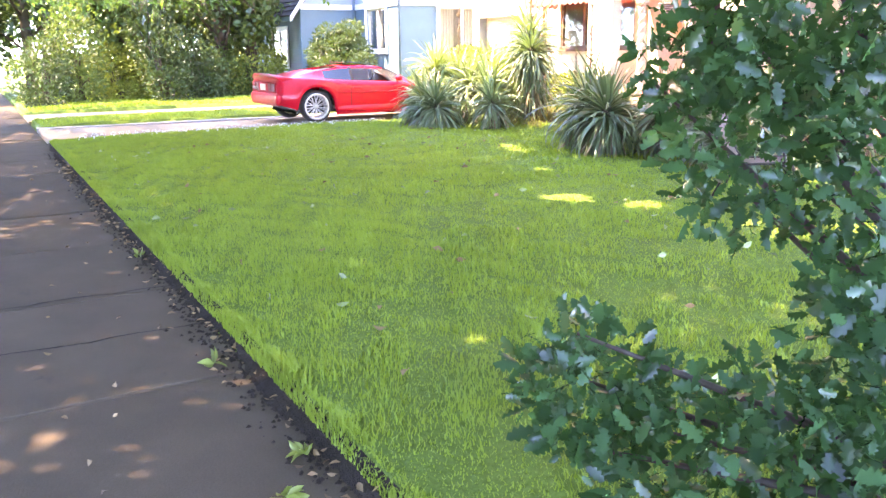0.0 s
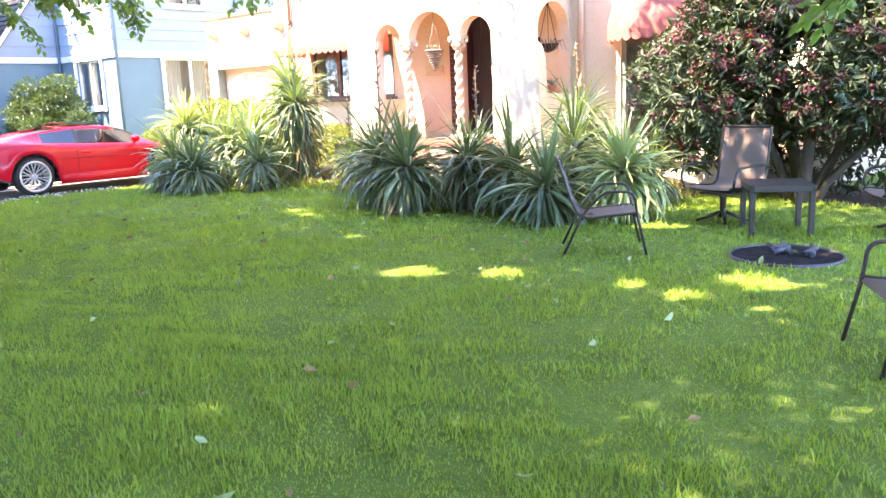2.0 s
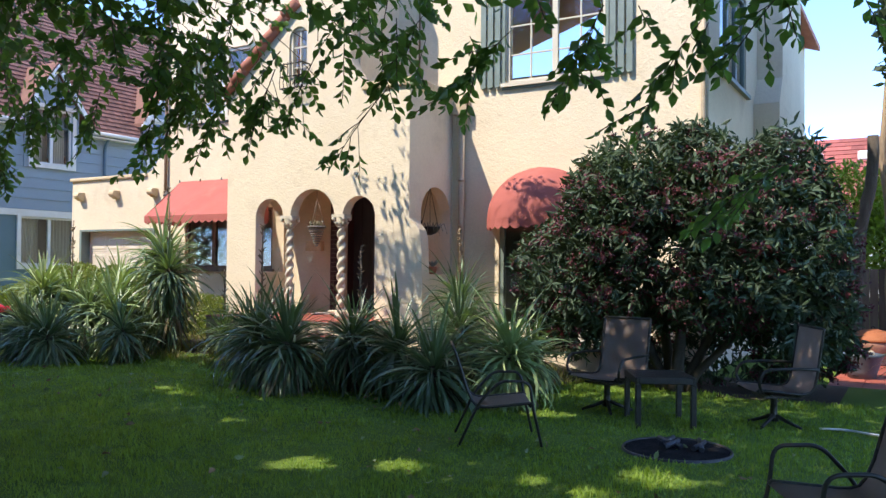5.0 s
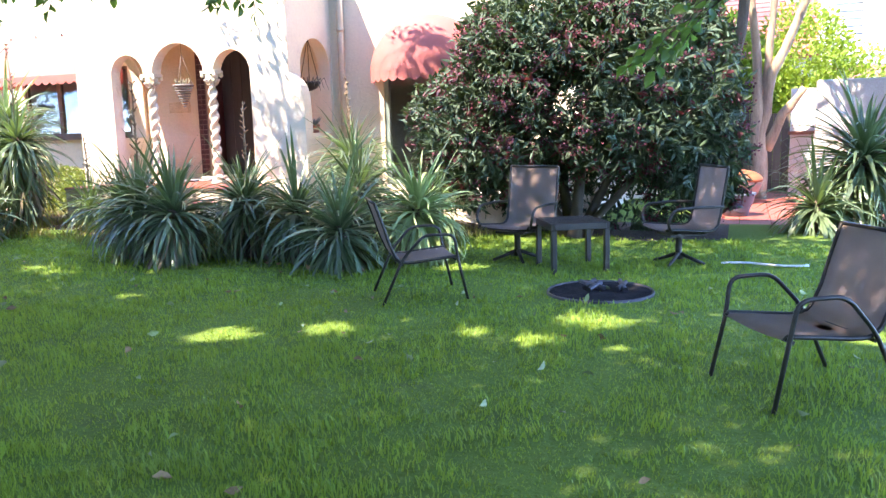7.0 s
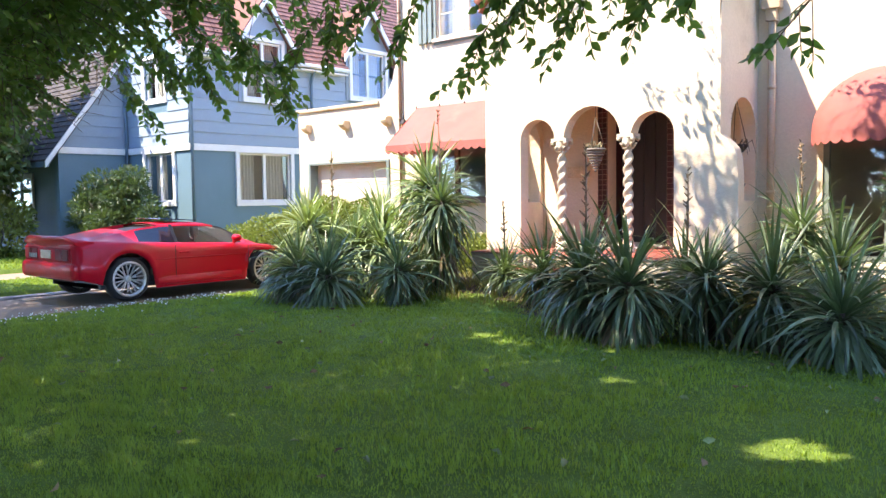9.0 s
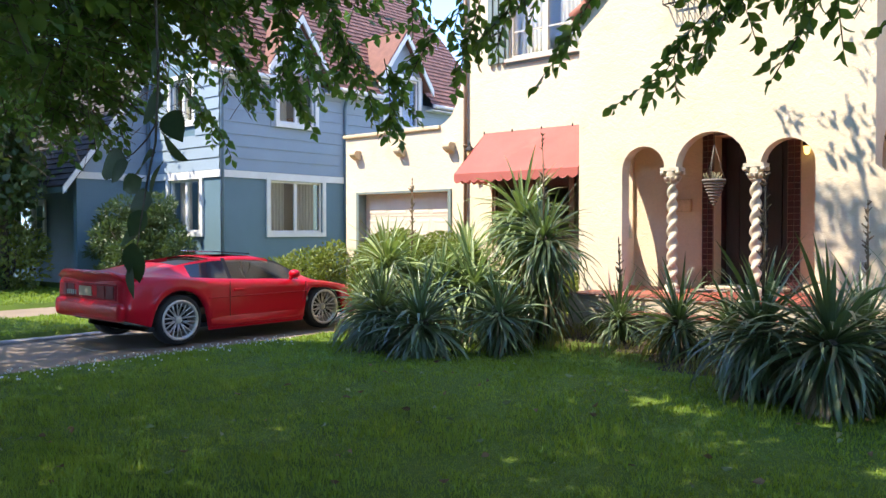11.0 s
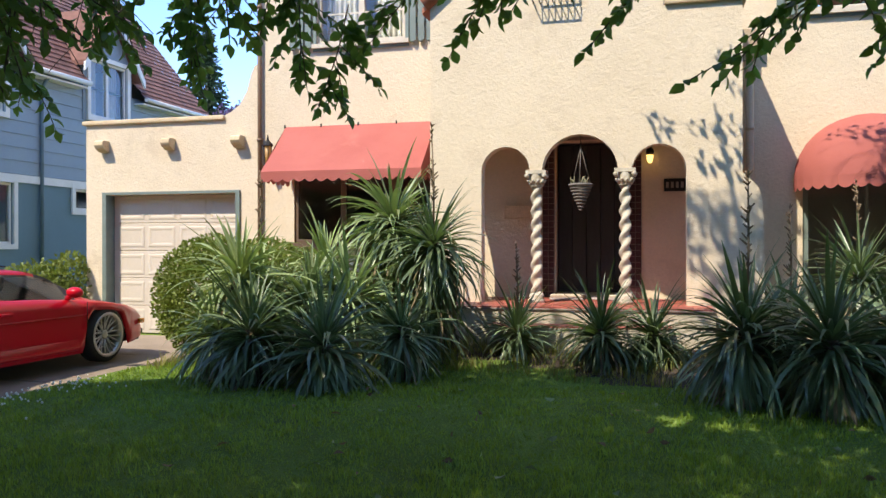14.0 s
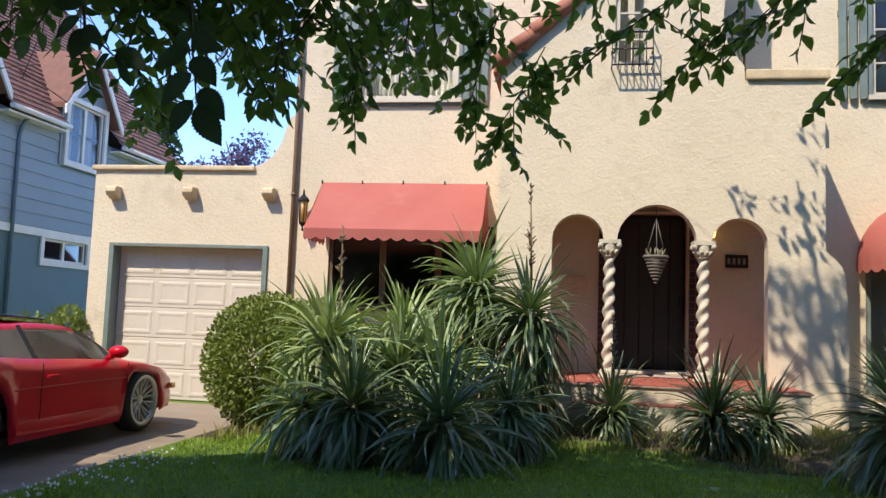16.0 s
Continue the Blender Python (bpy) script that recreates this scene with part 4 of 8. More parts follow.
# boards under the rake of the wing
for k in range(8):
    z0, z1 = 3.0 + 0.29 * k, 3.29 + 0.29 * k
    y0 = 9.75 + (z0 - 3.0) / 1.35 + 0.1
    if y0 < BF - 0.1:
        bb = bmesh.new()
        P = side(-25.5)
        v = [bb.verts.new(P(u, w, d)) for u, w, d in ((y0, z0, -0.035), (BF, z0, -0.035), (BF, z1, -0.012), (y0 + 0.21, z1, -0.012), (y0, z0, -0.002), (BF, z0, -0.002))]
        for f in ((0, 1, 2, 3), (4, 5, 1, 0)):
            bb.faces.new([v[i] for i in f])
        part("board", bb, BLUE_SIDING, blue)
# belt boards, corner pipes
bm = bmesh.new()
box(bm, BX - 0.01, BF - 0.05, 2.82, BX + 0.05, BY, 2.99)
box(bm, -25.45, BF - 0.05, 2.82, BX - 0.01, BF - 0.002, 2.99)
box(bm, -25.498, 9.75, 2.82, -25.45, BF - 0.05, 2.99)
part("belt_board", bm, WHITE_PAINT, blue)
PIPE_BLUE = mat("blue_rain_pipe_paint", (0.13, 0.21, 0.28), scale=5, rough=0.5)
for px, py, z1 in ((BX + 0.06, BF + 0.02, 5.3), (BX + 0.06, 15.65, 5.25), (-25.4, BF - 0.08, 5.4)):
    bm = bmesh.new()
    tube(bm, [(px, py, 0.1), (px, py, z1 - 0.4), (px + 0.05, py, z1 - 0.2), (px + 0.2, py, z1)], 0.045, 8)
    part("rain_pipe", bm, PIPE_BLUE, blue)


def trim_window(place_side, x0, x1, z0, z1, y, casement=2, rows=1, curtain=True):
    w = window(blue, x0, x1, z0, z1, y, 1, rows, WHITE_PAINT, casement=casement, curtain=curtain, facing=place_side, sill=False)
    b = bmesh.new()
    P = side(y) if place_side == "side" else front(y)
    slab(b, rect(x0 - 0.11, x1 + 0.11, z0 - 0.11, z1 + 0.11), [rect(x0, x1, z0, z1)], lambda u, z, d: P(u, z, d - 0.055), 0.05)
    part("casing", b, WHITE_PAINT, w)
    b = bmesh.new()
    slab(b, rect(x0 - 0.02, x1 + 0.02, z0 - 0.02, z1 + 0.02), [], lambda u, z, d: P(u, z, d + 1.2), 0.05)
    part("room", b, ROOM, w)


trim_window("side", 13.12, 14.85, 1.48, 2.8, BX)
trim_window("side", 16.75, 18.35, 2.3, 3.0 - 0.2, BX, casement=2, curtain=False)
trim_window("front", -24.5, -23.1, 1.5, 2.8, BF)
trim_window("front", -24.4, -23.4, 4.22, 5.3, BF)
trim_window("front", -31, -29, 1.0, 2.3, 10.5)


def shingled(name, a, b, c, d, courses, material, cols=14, skip=None):
    """A roof plane a-b (eave) to d-c (ridge) in stepped courses of shingles."""
    a, b, c, d = (Vector(v) for v in (a, b, c, d))
    n = (b - a).cross(d - a).normalized()
    if n.z < 0:
        n = -n
    bb = bmesh.new()
    for i in range(courses):
        t0, t1 = i / courses, (i + 1) / courses
        m = cols
        for j in range(m):
            o = 0.5 * (i % 2) / m
            s0, s1 = min(j / m + o, 1), min((j + 1) / m + o, 1)
            if s1 - s0 < 1e-4:
                continue
            h = 0.03 + 0.006 * random.random()
            p = [a.lerp(b, s0).lerp(d.lerp(c, s0), t0) + n * h, a.lerp(b, s1).lerp(d.lerp(c, s1), t0) + n * h, a.lerp(b, s1).lerp(d.lerp(c, s1), t1) + n * 0.008, a.lerp(b, s0).lerp(d.lerp(c, s0), t1) + n * 0.008]
            if skip is not None and skip((p[0] + p[1] + p[2] + p[3]) / 4):
                continue
            q = [p[0] - n * h, p[1] - n * h]
            v = [bb.verts.new(w) for w in p + q]
            bb.faces.new(v[:4])
            bb.faces.new((v[4], v[5], v[1], v[0]))
    if skip is None:
        u = [bb.verts.new(w - n * 0.01) for w in (a, b, c, d)]
        bb.faces.new(u)
        w = [bb.verts.new(w - n * 0.13) for w in (a, b, c, d)]
        bb.faces.new(w[::-1])
        for i in range(4):
            bb.faces.new((u[i], w[i], w[(i + 1) % 4], u[(i + 1) % 4]))
    ob = part(name, bb, material, blue)
    return ob


RX, RZ = -26.2, 10.3
DORMERS = ((13.15, 14.78, 4.15, 5.85, 7.0), (17.0, 18.85, 4.5, 6.05, 7.3))


def in_dormer(p):
    """True for a shingle that a dormer takes the place of."""
    for y0, y1, zb, zw, apex in DORMERS:
        c = (y0 + y1) / 2
        if abs(p.y - c) < c - y0 + 0.14 and p.z < apex - (apex - zw) / (c - y0) * abs(p.y - c) + 0.05:
            return True
    return False


shingled("roof", (BX + 0.35, BF - 0.45, BE - 0.02), (BX + 0.35, BY + 0.3, BE - 0.02), (RX, BY + 0.3, RZ), (RX, BF - 0.45, RZ), 34, SHINGLE, 90, in_dormer)
shingled("roof", (-31, BF - 0.45, 5), (-31, BY + 0.3, 5), (RX, BY + 0.3, RZ), (RX, BF - 0.45, RZ), 10, SHINGLE, 12)
bm = bmesh.new()
v = [bm.verts.new(p) for p in ((BX - 0.02, BF + 0.1, BE), (-31, BF + 0.1, 5.0), (RX, BF + 0.1, RZ - 0.1))]
bm.faces.new(v)
part("gable", bm, BLUE_SIDING, blue)
bm = bmesh.new()
v = [bm.verts.new(p) for p in ((BX - 0.02, BY - 0.1, BE), (-31, BY - 0.1, 5.0), (RX, BY - 0.1, RZ - 0.1))]
bm.faces.new(v)
part("gable", bm, BLUE_SIDING, blue)
for g0, g1 in ((BF - 0.45, 13.0), (14.93, 16.85), (19.0, BY + 0.3)):
    bm = bmesh.new()
    box(bm, BX + 0.03, g0, BE - 0.17, BX + 0.33, g1, BE - 0.13)
    tube(bm, [(BX + 0.40, g0, BE - 0.05), (BX + 0.40, g1, BE - 0.05)], 0.06, 8)
    part("gutter", bm, WHITE_PAINT, blue)
# steep dark roof of the wing
shingled("wing_roof", (-33.3, 9.35, 2.62), (-25.3, 9.35, 2.62), (-25.3, 12.3, 6.6), (-33.3, 12.3, 6.6), 26, SHINGLE_DARK, 40)
bm = bmesh.new()
v = [bm.verts.new(p) for p in ((-25.28, 9.33, 2.42), (-25.28, 9.33, 2.60), (-25.28, 12.3, 6.62), (-25.28, 12.3, 6.42), (-25.34, 9.33, 2.42), (-25.34, 9.33, 2.60), (-25.34, 12.3, 6.62), (-25.34, 12.3, 6.42))]
for f in ((0, 1, 2, 3), (7, 6, 5, 4), (0, 3, 7, 4), (1, 5, 6, 2), (0, 4, 5, 1)):
    bm.faces.new([v[i] for i in f])
part("rake_board", bm, WHITE_PAINT, blue)
bm = bmesh.new()
box(bm, -33.2, 9.37, 2.46, -25.35, 9.45, 2.6)
part("fascia", bm, BLUE_DARK, blue)


# gabled dormers flush with the side wall
def dormer(y0, y1, zb, zw, apex):
    c = (y0 + y1) / 2
    dm = part("dormer", (lambda b: (slab(b, [(y0, zb), (y1, zb), (y1, zw), (c, apex), (y0, zw)], [rect(y0 + 0.22, y1 - 0.22, zb + 0.12, zw - 0.02)], side(BX + 0.06), 0.15), b)[1])(bmesh.new()), BLUE_SIDING, blue, "gabled dormer with white trim")
    b = bmesh.new()
    for s in (-1, 1):
        ye = c + s * (c - y0 + 0.22)
        ze = zw - 0.22 * (apex - zw) / (c - y0)
        v = [b.verts.new(p) for p in ((BX + 0.3, ye, ze), (BX + 0.3, c, apex + 0.02), (BX - 3.2, c, apex + 0.02), (BX - 3.2, ye, ze))]
        w = [b.verts.new(u.co + Vector((0, 0, 0.12))) for u in v]
        for f in (v, w[::-1], (v[0], w[0], w[1], v[1]), (v[0], v[3], w[3], w[0])):
            b.faces.new(f)
    bmesh.ops.recalc_face_normals(b, faces=list(b.faces))
    part("dormer_roof", b, SHINGLE, dm)
    b = bmesh.new()
    for s in (-1, 1):
        ye = c + s * (c - y0 + 0.24)
        ze = zw - 0.24 * (apex - zw) / (c - y0)
        v = [b.verts.new(p) for p in ((BX + 0.32, ye, ze - 0.12), (BX + 0.32, c, apex - 0.13), (BX + 0.32, c, apex + 0.06), (BX + 0.32, ye, ze + 0.08))]
        w = [b.verts.new(u.co - Vector((0.05, 0, 0))) for u in v]
        for f in (v, w[::-1], (v[0], w[0], w[1], v[1]), (v[2], w[2], w[3], v[3]), (v[0], v[3], w[3], w[0])):
            b.faces.new(f)
    bmesh.ops.recalc_face_normals(b, faces=list(b.faces))
    part("rake_board", b, WHITE_PAINT, dm)
    b = bmesh.new()
    for s in (y0, y1):
        box(b, BX - 2.0, s - 0.02, zb + 0.5, BX - 0.1, s + 0.02, zw)
    part("cheek", b, BLUE_SIDING, dm)
    trim_window("side", y0 + 0.22, y1 - 0.22, zb + 0.12, zw - 0.02, BX + 0.06)


for d in DORMERS:
    dormer(*d)

# ---- the red sports car ----
CAR_RED = mat("glossy_red_car_paint", (0.54, 0.004, 0.018), (0.51, 0.004, 0.016), scale=2, fine=300, rough=0.28, bump=0.0, coat=0.3, spec=0.22)
BLACK_TRIM = mat("black_rubber_trim", (0.012, 0.012, 0.013), scale=8, rough=0.55, bump=0.05)
TYRE = mat("tyre_rubber", (0.014, 0.014, 0.014), (0.022, 0.021, 0.02), scale=12, fine=120, rough=0.8, bump=0.2)
RIM = mat("polished_alloy", (0.62, 0.60, 0.57), (0.5, 0.48, 0.46), scale=10, rough=0.3, bump=0.03, metal=0.55)
CAR_GLASS = glass("tinted_car_glass", (0.72, 0.80, 0.84))
TINTED = mat("dark_blue_tinted_glass", (0.012, 0.018, 0.035), scale=3, rough=0.06, bump=0.0, coat=0.6)
SEAT = mat("grey_tan_leather", (0.27, 0.23, 0.19), (0.20, 0.17, 0.14), scale=6, rough=0.5)
LENS_RED = mat("red_lamp_lens", (0.17, 0.008, 0.010), scale=20, fine=200, rough=0.5, bump=0.1, spec=0.2)
TAIL_PANEL = mat("dark_red_tail_panel", (0.36, 0.005, 0.016), (0.30, 0.005, 0.014), scale=9, rough=0.65, bump=0.03, spec=0.2)
LENS_AMBER = mat("amber_lamp_lens", (0.7, 0.25, 0.03), scale=20, rough=0.15, bump=0.1, coat=0.8)

car = thing("sports_car", (-16.10, 7.455, 0.045), "low red two-door sports car parked on the driveway", "car")
S = [-2.17, -2.08, -1.7, -1.3, -0.9, -0.5, -0.1, 0.3, 0.55, 0.95, 1.3, 1.7, 2.0, 2.15, 2.23]
TAB = {
    "w": [0.80, 0.90, 0.925, 0.935, 0.92, 0.905, 0.90, 0.90, 0.905, 0.91, 0.91, 0.88, 0.80, 0.68, 0.5],
    "zs": [0.84, 0.88, 0.90, 0.885, 0.85, 0.82, 0.80, 0.785, 0.77, 0.745, 0.71, 0.645, 0.56, 0.49, 0.43],
    "zt": [0.86, 0.90, 0.955, 1.02, 1.09, 1.135, 1.145, 1.125, 1.06, 0.85, 0.745, 0.665, 0.575, 0.50, 0.44],
    "gb": [0.68, 0.76, 0.78, 0.76, 0.74, 0.73, 0.74, 0.76, 0.775, 0.79, 0.76, 0.68, 0.58, 0.47, 0.34],
    "gt": [0.52, 0.58, 0.60, 0.585, 0.555, 0.535, 0.54, 0.555, 0.585, 0.66, 0.6, 0.5, 0.42, 0.34, 0.24],
    "zb": [0.42, 0.37, 0.29, 0.20, 0.16, 0.16, 0.16, 0.16, 0.16, 0.16, 0.17, 0.18, 0.20, 0.22, 0.26],
}
AXLE, RW = 0.33, 0.325


def section(s):
    q = {k: float(np.interp(s, S, v)) for k, v in TAB.items()}
    zb = q["zb"]
    for ax in (-1.22, 1.22):
        h = (RW + 0.058) ** 2 - (s - ax) ** 2
        if h > 0:
            zb = max(zb, AXLE + math.sqrt(h))
    zs, w, zt = q["zs"], q["w"], q["zt"]
    zb = min(zb, zs - 0.10)
    zte = max(zt - 0.03, zs + 0.012)
    d = zs - zb
    return [(w - 0.035, zb), (w - 0.004, zb + 0.12 * d), (w, zb + 0.45 * d), (w - 0.012, zb + 0.50 * d), (w - 0.012, zb + 0.82 * d), (w - 0.07, zs),
            (q["gb"], zs + 0.012), (q["gb"] + (q["gt"] - q["gb"]) * 0.88, zs + (zte - zs) * 0.88), (q["gt"], zte), (q["gt"] * 0.5, zt - 0.005), (0, zt)]


stations = [-2.17, -2.13, -2.08] + [-2.0 + 0.06 * i for i in range(68)] + [2.08, 2.12, 2.15, 2.18, 2.21, 2.23]
grid = []
for s in stations:
    h = section(s)
    grid.append([(x, s, z) for x, z in h] + [(-x, s, z) for x, z in h[-2::-1]])
NP = len(grid[0])


def car_kind(s, j):
    j = min(j, NP - 2 - j)
    if j == 6 and -0.98 < s < -0.36:
        return "quarter_window"
    if j in (6, 7) and (-0.36 <= s <= -0.30 or 0.72 <= s < 0.80) or j == 7 and 0.42 < s < 0.80:
        return "pillar" if s < 0 else "windscreen_pillar"
    if j == 6 and -0.30 < s < 0.72:
        return "side_window"
    if j in (8, 9) and 0.30 < s < 0.92:
        return "windscreen"
    if j in (8, 9) and -1.12 < s < -0.56:
        return "rear_window"
    return "body"


bms = {}
for i in range(len(stations) - 1):
    sm = (stations[i] + stations[i + 1]) / 2
    for j in range(NP - 1):
        k = car_kind(sm, j)
        if k not in ("body", "windscreen", "rear_window"):
            k = k + (" l" if j > NP // 2 else " r")
        if k not in bms:
            bms[k] = (bmesh.new(), {})
        b, seen = bms[k]
        drop = 0.055 if k == "rear_window" else 0.0
        f = []
        for a, c in ((i, j), (i, j + 1), (i + 1, j + 1), (i + 1, j)):
            if (a, c) not in seen:
                x, y, z = grid[a][c]
                seen[(a, c)] = b.verts.new((x, y, z - drop))
            f.append(seen[(a, c)])
        try:
            fc = b.faces.new(f)
            fc.smooth = True
        except ValueError:
            pass
b = bms["body"][0]
seen = bms["body"][1]
for i in (0, len(stations) - 1):
    b.faces.new([seen[(i, j)] for j in range(NP)])
# hollow edges round the recessed engine cover
bmesh.ops.recalc_face_normals(b, faces=list(b.faces))
ob = part("body", b, CAR_RED, car, "glossy red body", world=False)
for k in ("windscreen", "rear_window", "side_window l", "side_window r", "quarter_window l", "quarter_window r", "pillar l", "pillar r", "windscreen_pillar l", "windscreen_pillar r"):
    b = bms[k][0]
    bmesh.ops.recalc_face_normals(b, faces=list(b.faces))
    g = part(k.split()[0], b, BLACK_TRIM if k == "rear_window" or "pillar" in k else TINTED if k[:7] == "quarter" else CAR_GLASS, car, world=False)
    if k.split()[0] in ("windscreen", "side_window"):
        g.visible_shadow = False
# side walls of the engine cover recess
for sx in (-1, 1):
    b = bmesh.new()
    ring = [s for s in stations if -1.16 < s < -0.52]
    prev = None
    for s in ring:
        h = section(s)
        pr = (b.verts.new((sx * h[8][0], s, h[8][1])), b.verts.new((sx * h[8][0], s, h[8][1] - 0.07)))
        if prev:
            b.faces.new((prev[0], pr[0], pr[1], prev[1]))
        prev = pr
    part("recess_wall", b, CAR_RED, car, world=False)
b = bmesh.new()
box(b, -0.80, -1.62, 0.20, 0.80, 1.95, 0.26)
for ax in (-1.22, 1.22):
    box(b, -0.72, ax - 0.40, 0.2, 0.72, ax + 0.40, 0.62)
part("underbody", b, BLACK_TRIM, car, world=False)
# cabin
b = bmesh.new()
prev = None
for st in [k for k in stations if -0.62 < k < 0.44]:
    h = section(st)
    row = [b.verts.new((x * k, st, z - 0.03)) for k in (1, -1) for x, z in (h[7:] if k == 1 else h[9:6:-1])]
    if prev:
        for k in range(len(row) - 1):
            b.faces.new((prev[k], prev[k + 1], row[k + 1], row[k])).smooth = True
    prev = row
part("headliner", b, SEAT, car, world=False)
for sx in (-1, 1):
    b = bmesh.new()
    box(b, sx * 0.79 - 0.025, -0.5, 0.26, sx * 0.79 + 0.025, 0.8, 0.76)
    part("door_card", bevel(b, 0.015, 2), SEAT, car, world=False)
for sx in (-0.34, 0.34):
    b = bmesh.new()
    box(b, sx - 0.24, -0.35, 0.24, sx + 0.24, 0.18, 0.42)
    box(b, sx - 0.23, -0.52, 0.40, sx + 0.23, -0.36, 0.88)
    box(b, sx - 0.13, -0.56, 0.88, sx + 0.13, -0.46, 1.02)
    part("seat", bevel(b, 0.035, 2), SEAT, car, world=False)
b = bmesh.new()
box(b, -0.74, 0.55, 0.4, 0.74, 0.95, 0.74)
part("dashboard", bevel(b, 0.06, 2), BLACK_TRIM, car, world=False)
b = bmesh.new()
tube(b, [(-0.34 + 0.17 * math.cos(a), 0.42 + 0.05 * math.sin(a), 0.74 + 0.16 * math.sin(a)) for a in (2 * math.pi * k / 16 for k in range(17))], 0.014, 6)
part("steering_wheel", b, BLACK_TRIM, car, world=False)
# roof panel tilted open, rear wing, bumper lip
b = bmesh.new()
box(b, -0.40, -0.42, -0.008, 0.40, 0.22, 0.008, Matrix.Translation((0, 0.0, 1.168)) @ Matrix.Rotation(radians(-4.0), 4, "X"))
part("sunroof", bevel(b, 0.005), TINTED, car, "dark glass sunroof panel tilted open", world=False)
b = bmesh.new()
prev = None
for i in range(17):
    u = -1 + i / 8
    x = 0.86 * u
    lift = 0.085 * (1 - abs(u) ** 6)
    ring = [b.verts.new((x, y + 0.12 * u * u, z)) for y, z in ((-2.27, 0.885 + lift), (-2.25, 0.91 + lift), (-1.88, 0.905 + lift * 0.2), (-1.86, 0.84), (-2.17, 0.83))]
    if prev:
        for k in range(5):
            fc = b.faces.new((prev[k], prev[(k + 1) % 5], ring[(k + 1) % 5], ring[k]))
            fc.smooth = True
    else:
        b.faces.new(ring)
    prev = ring
b.faces.new(prev[::-1])
bmesh.ops.recalc_face_normals(b, faces=list(b.faces))
part("rear_wing", b, CAR_RED, car, "red rear spoiler wing", world=False)
b = bmesh.new()
box(b, -0.875, -2.235, 0.36, 0.875, -2.02, 0.61)
part("rear_bumper", bevel(b, 0.10, 4), CAR_RED, car, world=False)
b = bmesh.new()
box(b, -0.55, -2.06, 0.33, 0.55, -1.80, 0.40)
part("rear_valance", bevel(b, 0.02), BLACK_TRIM, car, world=False)
b = bmesh.new()
box(b, -0.76, -2.19, 0.62, 0.76, -2.15, 0.82)
part("tail_panel", bevel(b, 0.01), TAIL_PANEL, car, world=False)
for sx in (-1, 1):
    for k in (0.40, 0.62):
        b = bmesh.new()
        box(b, sx * (k - 0.10) if sx > 0 else -(k + 0.10), -2.205, 0.64, sx * (k + 0.10) if sx > 0 else -(k - 0.10), -2.19, 0.80)
        part("tail_lamp", bevel(b, 0.006), LENS_RED, car, "red tail lamp", world=False)
plate = part("number_plate", (lambda b: (box(b, -0.16, -2.215, 0.66, 0.16, -2.195, 0.78), b)[1])(bmesh.new()), STONE, car, "pale number plate with plain bars", world=False)
for k in range(5):
    b = bmesh.new()
    box(b, -0.13 + 0.055 * k, -2.219, 0.69, -0.095 + 0.055 * k, -2.216, 0.75)
    part("bar", b, GREEN_TRIM, plate, world=False)
# shut lines, handles, mirrors, strakes, sills, front lamps
for sx in (-1, 1):
    for s, z0, z1 in ((-0.47, 0.24, 0.80), (0.86, 0.30, 0.74)):
        b = bmesh.new()
        w = float(np.interp(s, S, TAB["w"]))
        box(b, sx * (w + 0.002) - 0.004, s - 0.003, z0, sx * (w + 0.002) + 0.003, s + 0.003, z1)
        part("shut_line", b, BLACK_TRIM, car, world=False)
    b = bmesh.new()
    box(b, sx * 0.905 - 0.012, -0.40, 0.665, sx * 0.905 + 0.012, -0.24, 0.695)
    part("door_handle", bevel(b, 0.005), CAR_RED, car, world=False)
    b = bmesh.new()
    g = bmesh.ops.create_uvsphere(b, u_segments=14, v_segments=10, radius=1.0)
    bmesh.ops.transform(b, matrix=Matrix.Translation((sx * 0.94, 0.62, 0.86)) @ Matrix.Diagonal((0.10, 0.075, 0.062, 1)), verts=g["verts"])
    for f in b.faces:
        f.smooth = True
    tube(b, [(sx * 0.80, 0.66, 0.79), (sx * 0.90, 0.63, 0.83)], 0.03, 6)
    part("wing_mirror", b, CAR_RED, car, world=False)
    b = bmesh.new()
    prev = None
    for i in range(20):
        s = -0.78 + 1.5 * i / 19
        o = 0.035 * math.sin(math.pi * i / 19)
        r = [b.verts.new((sx * x, s, z)) for x, z in ((0.885, 0.20), (0.93 + o, 0.22), (0.925 + o, 0.27), (0.905, 0.33))]
        if prev:
            for k in range(3):
                fc = b.faces.new((prev[k], prev[k + 1], r[k + 1], r[k]))
                fc.smooth = True
        prev = r
    bmesh.ops.recalc_face_normals(b, faces=list(b.faces))
    part("sill", b, CAR_RED, car, world=False)
    b = bmesh.new()
    box(b, sx * 0.80 - 0.05, 1.92, 0.40, sx * 0.80 + 0.045, 2.02, 0.46)
    part("front_lamp", bevel(b, 0.01), LENS_AMBER, car, "amber front lamp", world=False)
    # raised rib along the flank
    b = bmesh.new()
    box(b, sx * 0.898 - 0.012, -0.80, 0.585, sx * 0.898 + 0.012, 0.92, 0.598)
    part("rub_strip", bevel(b, 0.004), CAR_RED, car, world=False)
b = bmesh.new()
box(b, -0.70, 2.0, 0.24, 0.70, 2.19, 0.32)
part("front_lip", bevel(b, 0.02), BLACK_TRIM, car, world=False)


